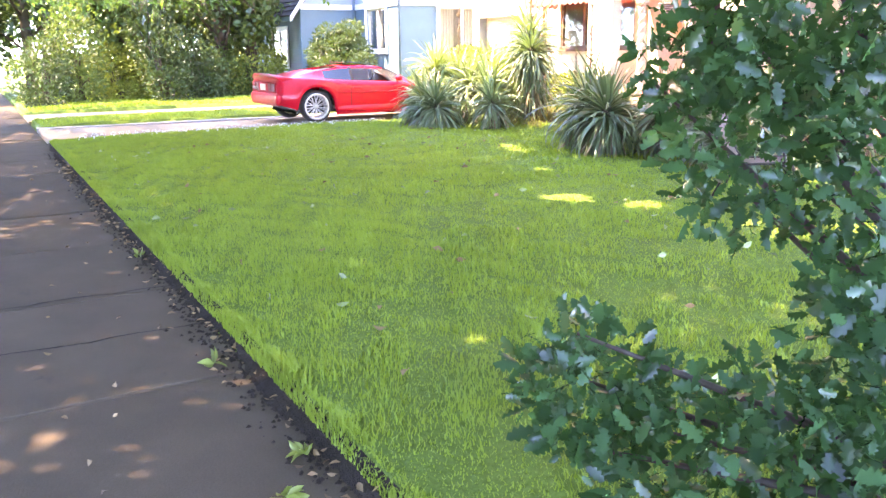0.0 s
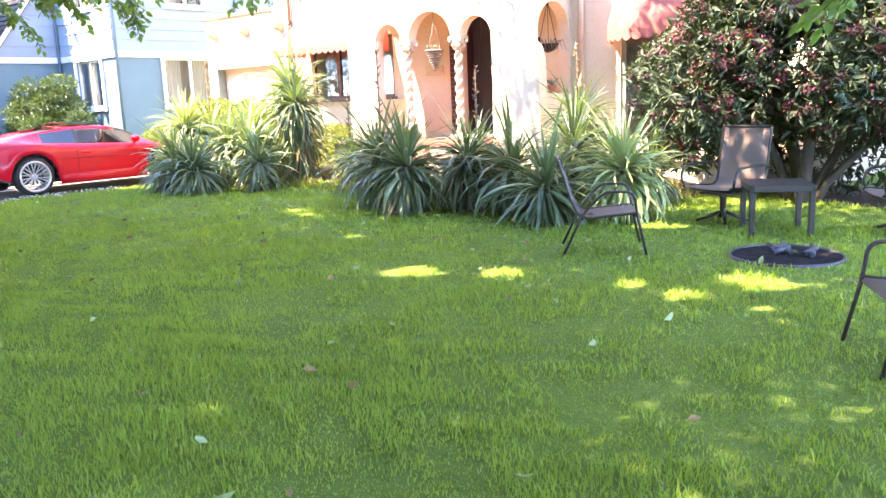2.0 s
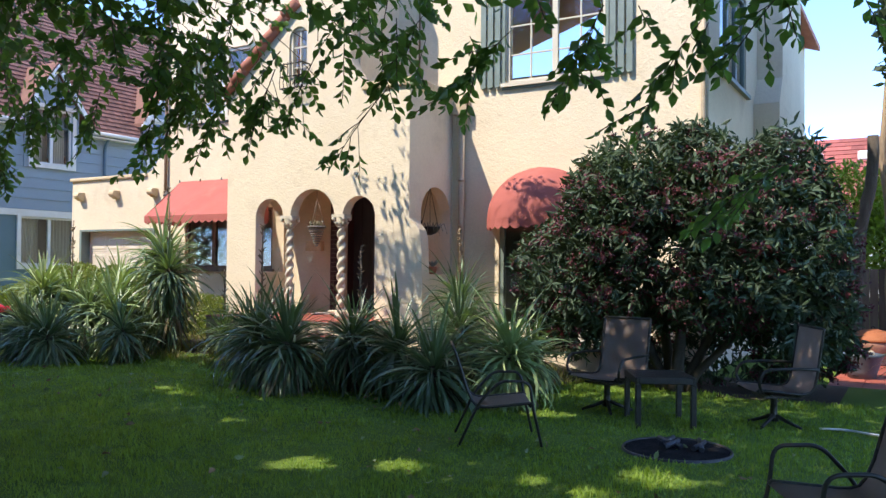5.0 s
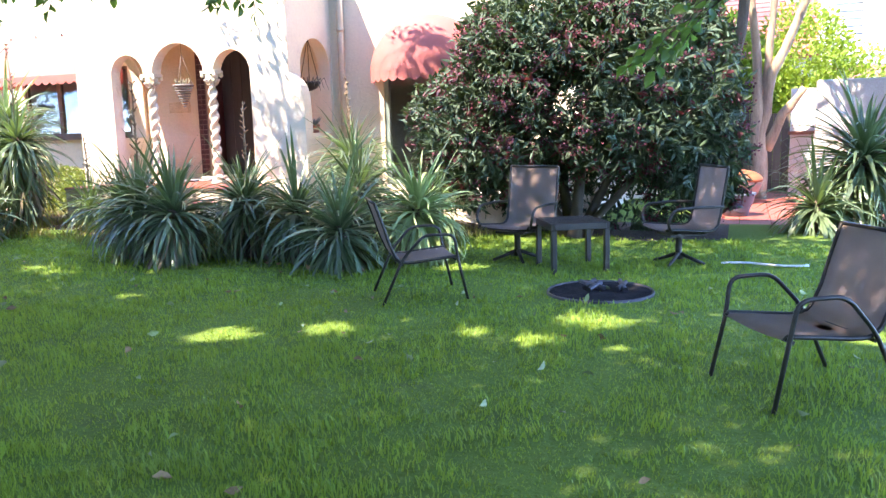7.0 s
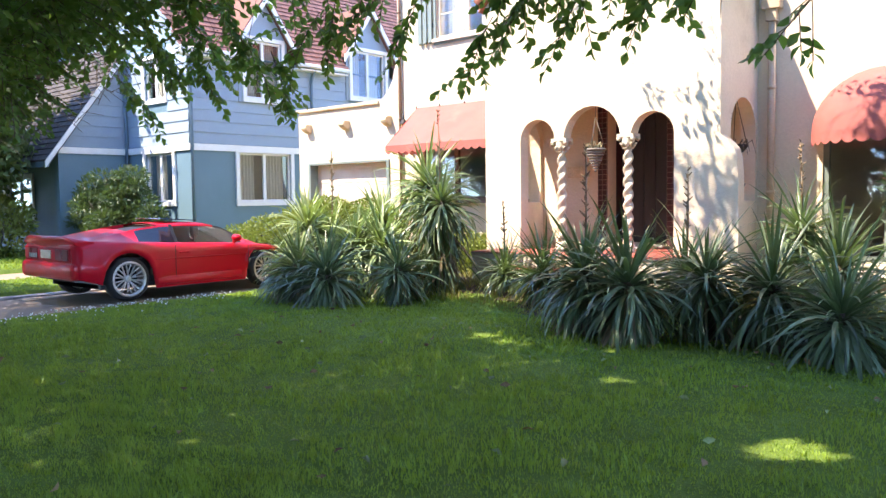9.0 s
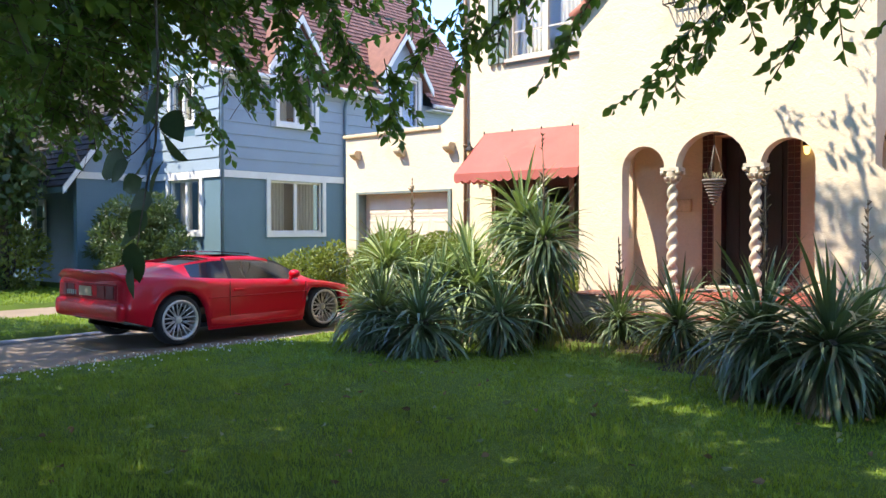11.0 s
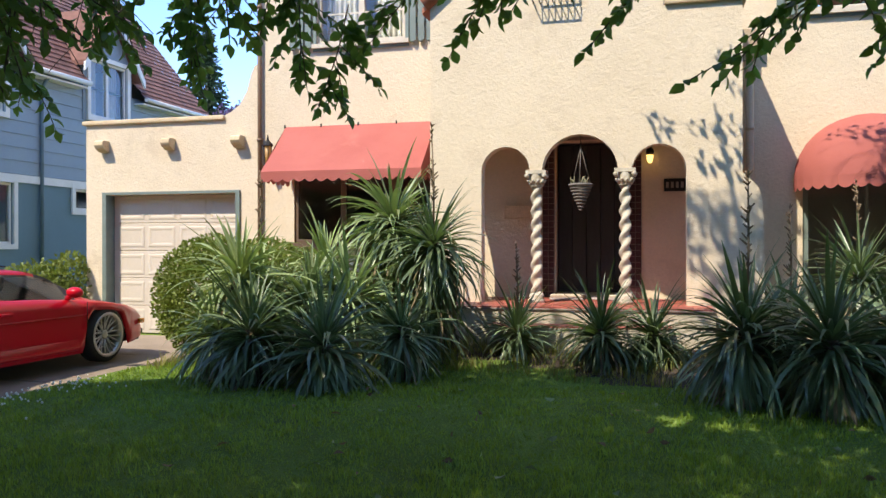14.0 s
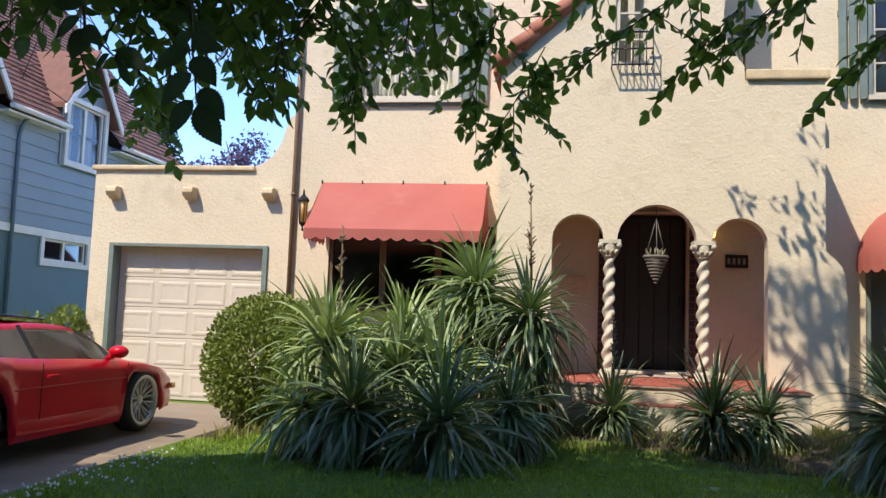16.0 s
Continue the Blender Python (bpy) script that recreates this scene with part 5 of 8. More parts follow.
def wheel(x, s):
    """Tyre, rim and ten pairs of crossing spokes."""
    m = Matrix.Translation((x, s, AXLE)) @ Matrix.Rotation(radians(90 if x > 0 else -90), 4, "Y")
    b = bmesh.new()
    pr = [(0.235, -0.10), (0.30, -0.105), (0.322, -0.085), (0.325, 0.0), (0.322, 0.075), (0.30, 0.10), (0.262, 0.105), (0.235, 0.09)]
    seg = 48
    rings = [[b.verts.new((r * math.cos(2 * math.pi * k / seg), r * math.sin(2 * math.pi * k / seg), z)) for k in range(seg)] for r, z in pr]
    for p, q in zip(rings, rings[1:] + rings[:1]):
        for k in range(seg):
            fc = b.faces.new((p[k], p[(k + 1) % seg], q[(k + 1) % seg], q[k]))
            fc.smooth = True
    bmesh.ops.recalc_face_normals(b, faces=list(b.faces))
    bmesh.ops.transform(b, matrix=m, verts=list(b.verts))
    ty = part("wheel", b, TYRE, car, "black tyre on a multi-spoke alloy rim", world=False)
    b = bmesh.new()
    pr = [(0.266, 0.10), (0.260, 0.114), (0.228, 0.104), (0.220, 0.03), (0.215, -0.08), (0.245, -0.09)]
    rings = [[b.verts.new((r * math.cos(2 * math.pi * k / seg), r * math.sin(2 * math.pi * k / seg), z)) for k in range(seg)] for r, z in pr]
    for p, q in zip(rings, rings[1:]):
        for k in range(seg):
            fc = b.faces.new((p[k], p[(k + 1) % seg], q[(k + 1) % seg], q[k]))
            fc.smooth = True
    lathe(b, [(0.05, -0.02), (0.055, 0.055), (0.035, 0.068), (0.01, 0.07)], 16)
    bmesh.ops.transform(b, matrix=m, verts=list(b.verts))
    part("rim", b, RIM, ty, world=False)
    for k in range(10):
        for o in (-0.16, 0.16):
            b = bmesh.new()
            a = 2 * math.pi * k / 10
            tube(b, [(0.05 * math.cos(a), 0.05 * math.sin(a), 0.045), (0.14 * math.cos(a + o * 0.7), 0.14 * math.sin(a + o * 0.7), 0.062), (0.23 * math.cos(a + o), 0.23 * math.sin(a + o), 0.085)], [0.013, 0.011, 0.010], 5)
            bmesh.ops.transform(b, matrix=m, verts=list(b.verts))
            part("spoke", b, RIM, ty, world=False)
    b = bmesh.new()
    lathe(b, [(0.02, -0.03), (0.15, -0.03), (0.15, -0.01), (0.02, -0.01)], 24)
    bmesh.ops.transform(b, matrix=m, verts=list(b.verts))
    part("brake_disc", b, IRON, ty, world=False)


# the tail is short behind the rear wheels
for ob in car.children:
    for v in ob.data.vertices:
        if v.co.y < -1.62:
            v.co.y = -1.62 + (v.co.y + 1.62) * 0.72
for x in (-0.80, 0.80):
    for s in (-1.23, 1.23):
        wheel(x, s)

# ---- garden chairs, table, fire pit ----
SLING = mat("brown_grey_mesh_sling", (0.335, 0.245, 0.205), (0.285, 0.205, 0.17), scale=4, fine=400, rough=0.7, bump=0.15, translucent=0.15)
FRAME = mat("dark_bronze_metal", (0.036, 0.031, 0.026), (0.048, 0.041, 0.034), scale=14, fine=120, rough=0.4, bump=0.05, metal=0.5)


def sling_sheet(b, path, half, sag=0.012):
    """A stretched cloth along a side path (y, z), between two rails."""
    rings = []
    for y, z in path:
        rings.append([b.verts.new((half * u, y, z - sag * (1 - u * u))) for u in (-1, -0.6, -0.2, 0.2, 0.6, 1)])
    for p, q in zip(rings, rings[1:]):
        for k in range(5):
            f = b.faces.new((p[k], p[k + 1], q[k + 1], q[k]))
            f.smooth = True
    bmesh.ops.solidify(b, geom=list(b.faces), thickness=0.006)


def arc(pts, n=5, r=0.06):
    """Rounds the corners of a bent rod."""
    pts = [Vector(p) for p in pts]
    out = [pts[0]]
    for a, b, c in zip(pts, pts[1:], pts[2:]):
        u, v = (a - b).normalized(), (c - b).normalized()
        k = min(r, (a - b).length * 0.45, (c - b).length * 0.45)
        for i in range(n + 1):
            t = i / n
            out.append((b + u * k) * (1 - t) ** 2 + b * 2 * t * (1 - t) + (b + v * k) * t * t)
    return out + [pts[-1]]


SEATPATH = [(y, 0.84 * z) for y, z in [(0.25, 0.395), (0.235, 0.415), (0.1, 0.40), (-0.1, 0.376), (-0.17, 0.376), (-0.215, 0.392), (-0.25, 0.44), (-0.295, 0.56), (-0.34, 0.74), (-0.395, 0.93), (-0.405, 0.94)]]


def stack_chair(at, turn, label):
    """A stacking sling chair: four bent legs that carry the arms."""
    ch = thing("garden_chair", (0, 0, 0), label, "chair", "garden chairs")
    b = bmesh.new()
    sling_sheet(b, SEATPATH, 0.255)
    part("sling", b, SLING, ch, world=False)
    for s in (-1, 1):
        b = bmesh.new()
        tube(b, [(s * 0.262, y, z) for y, z in SEATPATH], 0.012, 8)
        part("side_rail", b, FRAME, ch, world=False)
        b = bmesh.new()
        tube(b, arc([(s * 0.295, 0.31, 0.0), (s * 0.285, 0.235, 0.34), (s * 0.30, 0.21, 0.525), (s * 0.30, -0.03, 0.53), (s * 0.285, -0.20, 0.345), (s * 0.29, -0.36, 0.0)], 6, 0.07), 0.0118, 8)
        part("leg", b, FRAME, ch, world=False)
    for y, z in ((0.22, 0.325), (-0.20, 0.305)):
        b = bmesh.new()
        tube(b, [(-0.285, y, z), (0.285, y, z)], 0.010, 8)
        part("stretcher", b, FRAME, ch, world=False)
    b = bmesh.new()
    tube(b, [(-0.262, -0.40, 0.787), (0.262, -0.40, 0.787)], 0.011, 8)
    part("top_rail", b, FRAME, ch, world=False)
    ch.matrix_basis = pose(*at, rz=turn)
    return ch


def swivel_chair(at, turn, label):
    """A sling chair on a turning pedestal with a four-armed foot."""
    ch = thing("swivel_chair", (0, 0, 0), label, "chair", "garden chairs")
    sp = [(y, z + 0.02) for y, z in SEATPATH[:7]] + [(-0.275, 0.50), (-0.305, 0.70), (-0.335, 0.90), (-0.34, 0.915)]
    b = bmesh.new()
    sling_sheet(b, sp, 0.27)
    part("sling", b, SLING, ch, world=False)
    for s in (-1, 1):
        b = bmesh.new()
        tube(b, [(s * 0.277, y, z) for y, z in sp], 0.013, 8)
        part("side_rail", b, FRAME, ch, world=False)
        b = bmesh.new()
        tube(b, arc([(s * 0.28, 0.20, 0.345), (s * 0.315, 0.25, 0.42), (s * 0.32, 0.20, 0.55), (s * 0.32, -0.05, 0.565), (s * 0.285, -0.29, 0.555)], 6, 0.09), 0.0135, 8)
        part("armrest", b, FRAME, ch, world=False)
    b = bmesh.new()
    tube(b, [(-0.277, -0.338, 0.915), (0.277, -0.338, 0.915)], 0.012, 8)
    part("top_rail", b, FRAME, ch, world=False)
    b = bmesh.new()
    box(b, -0.16, -0.17, 0.28, 0.16, 0.15, 0.30)
    tube(b, [(-0.27, 0.12, 0.322), (0.27, 0.12, 0.322)], 0.012, 6)
    tube(b, [(-0.27, -0.14, 0.312), (0.27, -0.14, 0.312)], 0.012, 6)
    part("seat_plate", b, FRAME, ch, world=False)
    b = bmesh.new()
    lathe(b, [(0.045, 0.05), (0.032, 0.09), (0.03, 0.24), (0.05, 0.28)], 14)
    part("pedestal", b, FRAME, ch, world=False)
    for k in range(4):
        b = bmesh.new()
        a = math.pi / 4 + math.pi / 2 * k
        tube(b, [(0.02 * math.cos(a), 0.02 * math.sin(a), 0.10), (0.13 * math.cos(a), 0.13 * math.sin(a), 0.055), (0.25 * math.cos(a), 0.25 * math.sin(a), 0.015)], [0.02, 0.017, 0.014], 7)
        part("foot", b, FRAME, ch, world=False)
    ch.matrix_basis = pose(*at, rz=turn)
    return ch


def facing(fx, fy):
    return math.degrees(math.atan2(-fx, fy))


stack_chair((-4.50, 6.37, ground_z(-4.5, 6.37)), facing(0.848, 0.53), "brown mesh sling chair with thin dark legs on the lawn")
stack_chair((-1.80, 4.65, ground_z(-1.76, 4.7)), facing(-0.87, -0.5), "brown mesh sling chair with bent metal arms on the lawn")
swivel_chair((-4.16, 8.08, ground_z(-4.2, 8.1)), facing(-0.30, -0.95), "brown mesh swivel chair on a pedestal beside the bush")
swivel_chair((-2.63, 8.25, ground_z(-2.7, 8.3)), facing(-0.88, -0.48), "brown mesh swivel chair with curved arms near the patio")

tb = thing("side_table", (0, 0, 0), "small dark slatted metal side table on the lawn", "table")
for k in range(7):
    b = bmesh.new()
    box(b, -0.24, -0.262 + 0.075 * k, 0.442, 0.24, -0.197 + 0.075 * k, 0.458)
    part("slat", bevel(b, 0.004), FRAME, tb, world=False)
for sx in (-1, 1):
    b = bmesh.new()
    box(b, sx * 0.255 - 0.015, -0.285, 0.40, sx * 0.255 + 0.015, 0.285, 0.46)
    part("rail", bevel(b, 0.005), FRAME, tb, world=False)
    b = bmesh.new()
    box(b, -0.24, sx * 0.278 - 0.012, 0.40, 0.24, sx * 0.278 + 0.012, 0.46)
    part("rail", bevel(b, 0.005), FRAME, tb, world=False)
    for sy in (-1, 1):
        b = bmesh.new()
        box(b, sx * 0.245 - 0.025, sy * 0.268 - 0.025, 0, sx * 0.245 + 0.025, sy * 0.268 + 0.025, 0.40)
        part("leg", bevel(b, 0.006), FRAME, tb, world=False)
tb.matrix_basis = pose(-3.56, 7.79, ground_z(-3.5, 7.8) - 0.005, rz=28)

PITZ = ground_z(-3.115, 6.69) + 0.012
pit = thing("fire_pit", (-3.115, 6.69, PITZ), "sunken round dark metal fire pit with ash in the lawn", "fire pit")
b = bmesh.new()
lathe(b, [(0.405, -0.15), (0.405, -0.008), (0.413, 0.002), (0.421, -0.008), (0.421, -0.15)], 40, (-3.115, 6.69, PITZ + 0.01))
for f in [f for f in b.faces if len(f.verts) > 8]:
    b.faces.remove(f)
part("ring", b, mat("sooty_steel", (0.055, 0.052, 0.05), (0.10, 0.09, 0.085), scale=9, rough=0.5, bump=0.2, metal=0.5), pit)
b = bmesh.new()
rg = [[b.verts.new((-3.115 + r * math.cos(a), 6.69 + r * math.sin(a), PITZ + 0.008 * noise.noise((5 * r * math.cos(a), 5 * r * math.sin(a), 2)))) for a in (2 * math.pi * k / 24 for k in range(24))] for r in (0.40, 0.27, 0.13, 0.01)]
for p, q in zip(rg, rg[1:]):
    for k in range(24):
        b.faces.new((p[k], p[(k + 1) % 24], q[(k + 1) % 24], q[k]))
part("ash_bed", b, mat("grey_ash", (0.028, 0.027, 0.028), (0.012, 0.011, 0.012), scale=12, fine=60, rough=0.95, bump=0.5, spec=0.05), pit)
for k in range(5):
    b = bmesh.new()
    a = random.uniform(0, 3.1)
    c = Vector((-3.115 + random.uniform(-0.2, 0.2), 6.69 + random.uniform(-0.18, 0.18), PITZ + 0.02))
    d = Vector((math.cos(a), math.sin(a), 0)) * random.uniform(0.07, 0.14)
    tube(b, [c - d, c + d + Vector((0, 0, 0.03))], [0.022, 0.018], 7)
    part("charred_stick", b, DARK_WOOD, pit)

# pale hose end on the grass
b = bmesh.new()
tube(b, [(-2.25 + 0.75 * k / 9, 8.25 + 0.06 * math.sin(k * 0.7), 0.125) for k in range(10)], 0.011, 6)
tagged(part("garden_hose", b, WHITE_PAINT), "short pale garden hose lying on the grass", "hose")

# terracotta fire bowl with a lid and a grey tub on the patio
TERRA = mat("orange_terracotta", (0.36, 0.115, 0.04), (0.28, 0.085, 0.032), scale=5, fine=70, rough=0.75, bump=0.15)
TERRA_PALE = mat("dusty_terracotta", (0.30, 0.15, 0.10), (0.22, 0.105, 0.07), scale=5, fine=70, rough=0.85, bump=0.2)
bowl = thing("clay_fire_bowl", (-2.1, 14.6, 0.07), "round orange terracotta fire bowl with a domed lid", "fire bowl")
b = bmesh.new()
lathe(b, [(0.20, 0.0), (0.22, 0.04), (0.18, 0.07), (0.27, 0.16), (0.325, 0.30), (0.33, 0.36)], 28, (-2.1, 14.6, 0.07))
part("bowl", b, TERRA_PALE, bowl)
b = bmesh.new()
lathe(b, [(0.335, 0.365), (0.352, 0.385), (0.345, 0.41), (0.30, 0.47), (0.20, 0.525), (0.08, 0.55), (0.02, 0.555)], 28, (-2.1, 14.6, 0.07))
part("lid", b, TERRA, bowl)
b = bmesh.new()
tube(b, [(-2.1 + 0.025 * math.cos(k), 14.6, 0.64 + 0.025 * math.sin(k)) for k in (2 * math.pi * i / 10 for i in range(11))], 0.006, 6, cap=False)
part("ring_handle", b, IRON, bowl)
tub = thing("plant_tub", (-2.16, 12.75, 0.07), "shallow grey tub with stones on the patio", "tub")
b = bmesh.new()
lathe(b, [(0.17, 0.0), (0.20, 0.10), (0.27, 0.30), (0.285, 0.33), (0.26, 0.335), (0.23, 0.27)], 24, (-2.16, 12.75, 0.07))
part("body", b, mat("grey_plastic", (0.10, 0.12, 0.15), (0.07, 0.085, 0.105), scale=6, rough=0.5), tub)
for k in range(14):
    b = bmesh.new()
    g = bmesh.ops.create_icosphere(b, subdivisions=1, radius=random.uniform(0.035, 0.06))
    a, r = random.uniform(0, 6.28), random.uniform(0, 0.17)
    bmesh.ops.translate(b, vec=(-2.16 + r * math.cos(a), 12.75 + r * math.sin(a), 0.39 + random.uniform(-0.02, 0.03)), verts=g["verts"])
    part("stone", b, random.choice((STONE, IRON, IRON, MORTAR)), tub)

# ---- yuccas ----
# lime and mid leaves are coloured paler to stand in for sunlight on them
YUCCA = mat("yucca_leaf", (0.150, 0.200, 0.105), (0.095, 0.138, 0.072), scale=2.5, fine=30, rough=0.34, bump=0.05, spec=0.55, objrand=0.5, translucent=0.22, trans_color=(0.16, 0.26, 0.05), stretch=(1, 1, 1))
YUCCA_LIME = mat("sunlit_lime_yucca_leaf", (0.37, 0.44, 0.19), (0.25, 0.33, 0.13), scale=2.5, fine=30, rough=0.42, bump=0.05, spec=0.5, objrand=0.3, translucent=0.25, trans_color=(0.24, 0.34, 0.06))
YUCCA_MID = mat("sunlit_green_yucca_leaf", (0.275, 0.345, 0.165), (0.18, 0.25, 0.115), scale=2.5, fine=30, rough=0.36, bump=0.05, spec=0.55, objrand=0.45, translucent=0.24, trans_color=(0.20, 0.30, 0.06))
YUCCA_DRY = mat("dry_yucca_leaf", (0.24, 0.18, 0.10), (0.16, 0.12, 0.07), scale=3, fine=30, rough=0.8, bump=0.1, objrand=0.3)
YUCCA_BARK = mat("yucca_trunk_bark", (0.075, 0.055, 0.04), (0.12, 0.09, 0.065), scale=9, fine=60, rough=0.95, bump=0.6, dist=0.03)
SPIKE = mat("yucca_flower_spike", (0.16, 0.10, 0.065), (0.22, 0.16, 0.09), scale=12, rough=0.85)


def strap(length, width, droop, fold=0.35, n=8):
    """A sword leaf that points along +x, folded along its middle and bending down."""
    b = bmesh.new()
    prev = None
    x = z = 0.0
    pitch = 0.0
    for i in range(n + 1):
        t = i / n
        w = width * (0.55 + 0.45 * math.sin(math.pi * min(t * 1.5, 0.5))) * (1 - t ** 3.2) + 0.0008
        row = [b.verts.new(p) for p in ((x, -w, z + w * fold), (x, 0, z), (x, w, z + w * fold))]
        if prev:
            for k in (0, 1):
                f = b.faces.new((prev[k], prev[k + 1], row[k + 1], row[k]))
                f.smooth = True
        prev = row
        pitch -= droop * (0.3 + 1.6 * t * t) / n
        x += math.cos(pitch) * length / n
        z += math.sin(pitch) * length / n
    return b


LEAVES = {}
WIDE = {"dark": 1.2, "mid": 1.4, "lime": 1.5, "dry": 1.1}
for key, m in (("dark", YUCCA), ("mid", YUCCA_MID), ("lime", YUCCA_LIME), ("dry", YUCCA_DRY)):
    LEAVES[key] = [[mesh_of("leaf", strap(0.70 * l, wd * WIDE[key], dr), m) for l in (0.85, 1.0, 1.15)] for wd, dr in ((0.0145, 0.45), (0.015, 1.55), (0.0155, 2.6))]


def rosette(parent, at, size, count, kind, seed, low=-35, dry=8):
    """Leaves from upright at the heart to hanging at the skirt."""
    r = random.Random(seed)
    count = int(count * 1.5)
    for i in range(count):
        t = (i + 0.5) / count
        elev = 84 - (84 - low) * t ** 0.62 + r.uniform(-14, 14)
        az = i * 137.508 + r.uniform(-12, 12)
        stiff = 0 if elev > 58 else (1 if elev > 12 or r.random() < 0.3 else 2)
        k = "dry" if i >= count - dry else kind
        ob = part("leaf", LEAVES[k][stiff][r.randrange(3)], None, parent, world=False)
        base = Vector(at) + Vector((0, 0, -0.16 * size * t))
        sc = size * r.uniform(0.72, 1.18) * (0.8 if elev > 75 else 1)
        ob.matrix_basis = Matrix.Translation(base) @ Matrix.Rotation(radians(az), 4, "Z") @ Matrix.Rotation(radians(-elev), 4, "Y") @ Matrix.Rotation(radians(r.uniform(-25, 25)), 4, "X") @ Matrix.Diagonal((sc, sc, sc, 1))


def leaf_mass(name, parent, placed_leaves, mats):
    """Many leaves joined into one mesh: (shape, material slot, pose) for each."""
    V, Q, M, k = [], [], [], 0
    for me, slot, m in placed_leaves:
        n = len(me.vertices)
        co = np.empty(n * 3, np.float32)
        me.vertices.foreach_get("co", co)
        A = np.array(m)
        V.append(co.reshape(-1, 3) @ A[:3, :3].T + A[:3, 3])
        idx = np.empty(len(me.polygons) * 4, np.int32)
        me.polygons.foreach_get("vertices", idx)
        Q.append(idx + k)
        M.append(np.full(len(me.polygons), slot, np.int32))
        k += n
    V, Q, M = np.concatenate(V), np.concatenate(Q), np.concatenate(M)
    me = bpy.data.meshes.new(name)
    me.vertices.add(len(V))
    me.vertices.foreach_set("co", V.astype(np.float32).ravel())
    me.loops.add(len(Q))
    me.loops.foreach_set("vertex_index", Q)
    me.polygons.add(len(M))
    me.polygons.foreach_set("loop_start", np.arange(0, len(Q), 4, dtype=np.int32))
    me.polygons.foreach_set("material_index", M)
    me.polygons.foreach_set("use_smooth", np.ones(len(M), bool))
    for m in mats:
        me.materials.append(m)
    me.update()
    return tagged(part(name, me, None, parent, world=False), kind="stuff")


def thatch(parent, h, size, kind, seed):
    """The close inner leaves of a yucca and the skirt that hangs down its trunk."""
    r = random.Random(seed + 5)
    out = []
    for i in range(int(95 * size)):
        t = r.random()
        elev, az = 80 - 100 * t ** 0.7 + r.uniform(-12, 12), r.uniform(0, 360)
        sc = size * r.uniform(0.6, 1.1)
        out.append((LEAVES[kind][0 if elev > 50 else 1][r.randrange(3)], 0, Matrix.Translation((0, 0, h - 0.14 * size * t)) @ Matrix.Rotation(radians(az), 4, "Z") @ Matrix.Rotation(radians(-elev), 4, "Y") @ Matrix.Rotation(radians(r.uniform(-40, 40)), 4, "X") @ Matrix.Diagonal((sc, sc * 0.9, sc, 1))))
    for i in range(int(70 * size + 130 * h)):
        z = h * (0.25 + 0.75 * r.random() ** 0.7)
        elev, az = -r.uniform(35, 84), r.uniform(0, 360)
        sc = min(size * r.uniform(0.6, 1.05), (z + 0.06) / (0.62 * math.sin(radians(-elev))))
        if sc < 0.25:
            continue
        dead = r.random() < 0.28
        out.append((LEAVES["dry" if dead else kind][0][r.randrange(3)], 1 if dead else 0, Matrix.Rotation(radians(az), 4, "Z") @ Matrix.Translation((0.05 * size, 0, z)) @ Matrix.Rotation(radians(-elev), 4, "Y") @ Matrix.Rotation(radians(r.uniform(-50, 50)), 4, "X") @ Matrix.Diagonal((sc, sc, sc, 1))))
    leaf_mass("thatch", parent, out, [{"lime": YUCCA_LIME, "mid": YUCCA_MID, "dark": YUCCA}[kind], YUCCA_DRY])


def spike(parent, at, height, seed):
    r = random.Random(seed)
    b = bmesh.new()
    top = Vector(at) + Vector((r.uniform(-0.03, 0.03), r.uniform(-0.03, 0.03), height))
    tube(b, [Vector(at), (Vector(at) + top) / 2 + Vector((0.012, 0, 0)), top], [0.013, 0.011, 0.005], 6)
    for k in range(int(26 * height)):
        t = 0.35 + 0.65 * r.random()
        c = Vector(at).lerp(top, t)
        a = r.uniform(0, 6.28)
        d = Vector((math.cos(a), math.sin(a), 0.9)) * r.uniform(0.03, 0.07) * (1.25 - 0.6 * t)
        tube(b, [c, c + d], [0.010, 0.006], 4)
    part("flower_spike", b, SPIKE, parent, "dry brown flower spike", world=False)


def yucca(x, y, heart, size, count, kind="dark", spikes=0.0, label="dark green spiky yucca in the front bed", low=-48, seed=None, dry=8):
    """A plant whose heart stands at the given height over the sheet of zero."""
    g = ground_z(x, y) - 0.02
    p = thing("yucca", (x, y, g), label, "yucca", "yuccas")
    seed = seed or int(abs(x * 97 + y * 31))
    h = heart - g
    b = bmesh.new()
    lean = random.Random(seed).uniform(-0.05, 0.05)
    tube(b, [(0, 0, -0.03), (lean, 0.02, h * 0.5), (0, 0, h + 0.03)], [0.10 * size, 0.075 * size, 0.06 * size], 9)
    part("trunk", b, YUCCA_BARK, p, world=False)
    rosette(p, (0, 0, h), size, count, kind, seed, low, dry)
    thatch(p, h, size, kind, seed)
    # dead leaves that hang along the trunk
    r = random.Random(seed + 1)
    for i in range(int(100 * max(0.0, h - 0.45))):
        ob = part("leaf", LEAVES["dry" if r.random() < 0.5 else kind][1][r.randrange(3)], None, p, world=False)
        z = r.uniform(0.3, h)
        ob.matrix_basis = Matrix.Translation((0, 0, z)) @ Matrix.Rotation(r.uniform(0, 6.28), 4, "Z") @ Matrix.Translation((0.05, 0, 0)) @ Matrix.Rotation(radians(r.uniform(38, 80)), 4, "Y") @ Matrix.Rotation(radians(r.uniform(-30, 30)), 4, "X") @ Matrix.Diagonal((1.0, 1.0, 1.0, 1))
    if spikes:
        spike(p, (0, 0, h), spikes, seed)
    return p


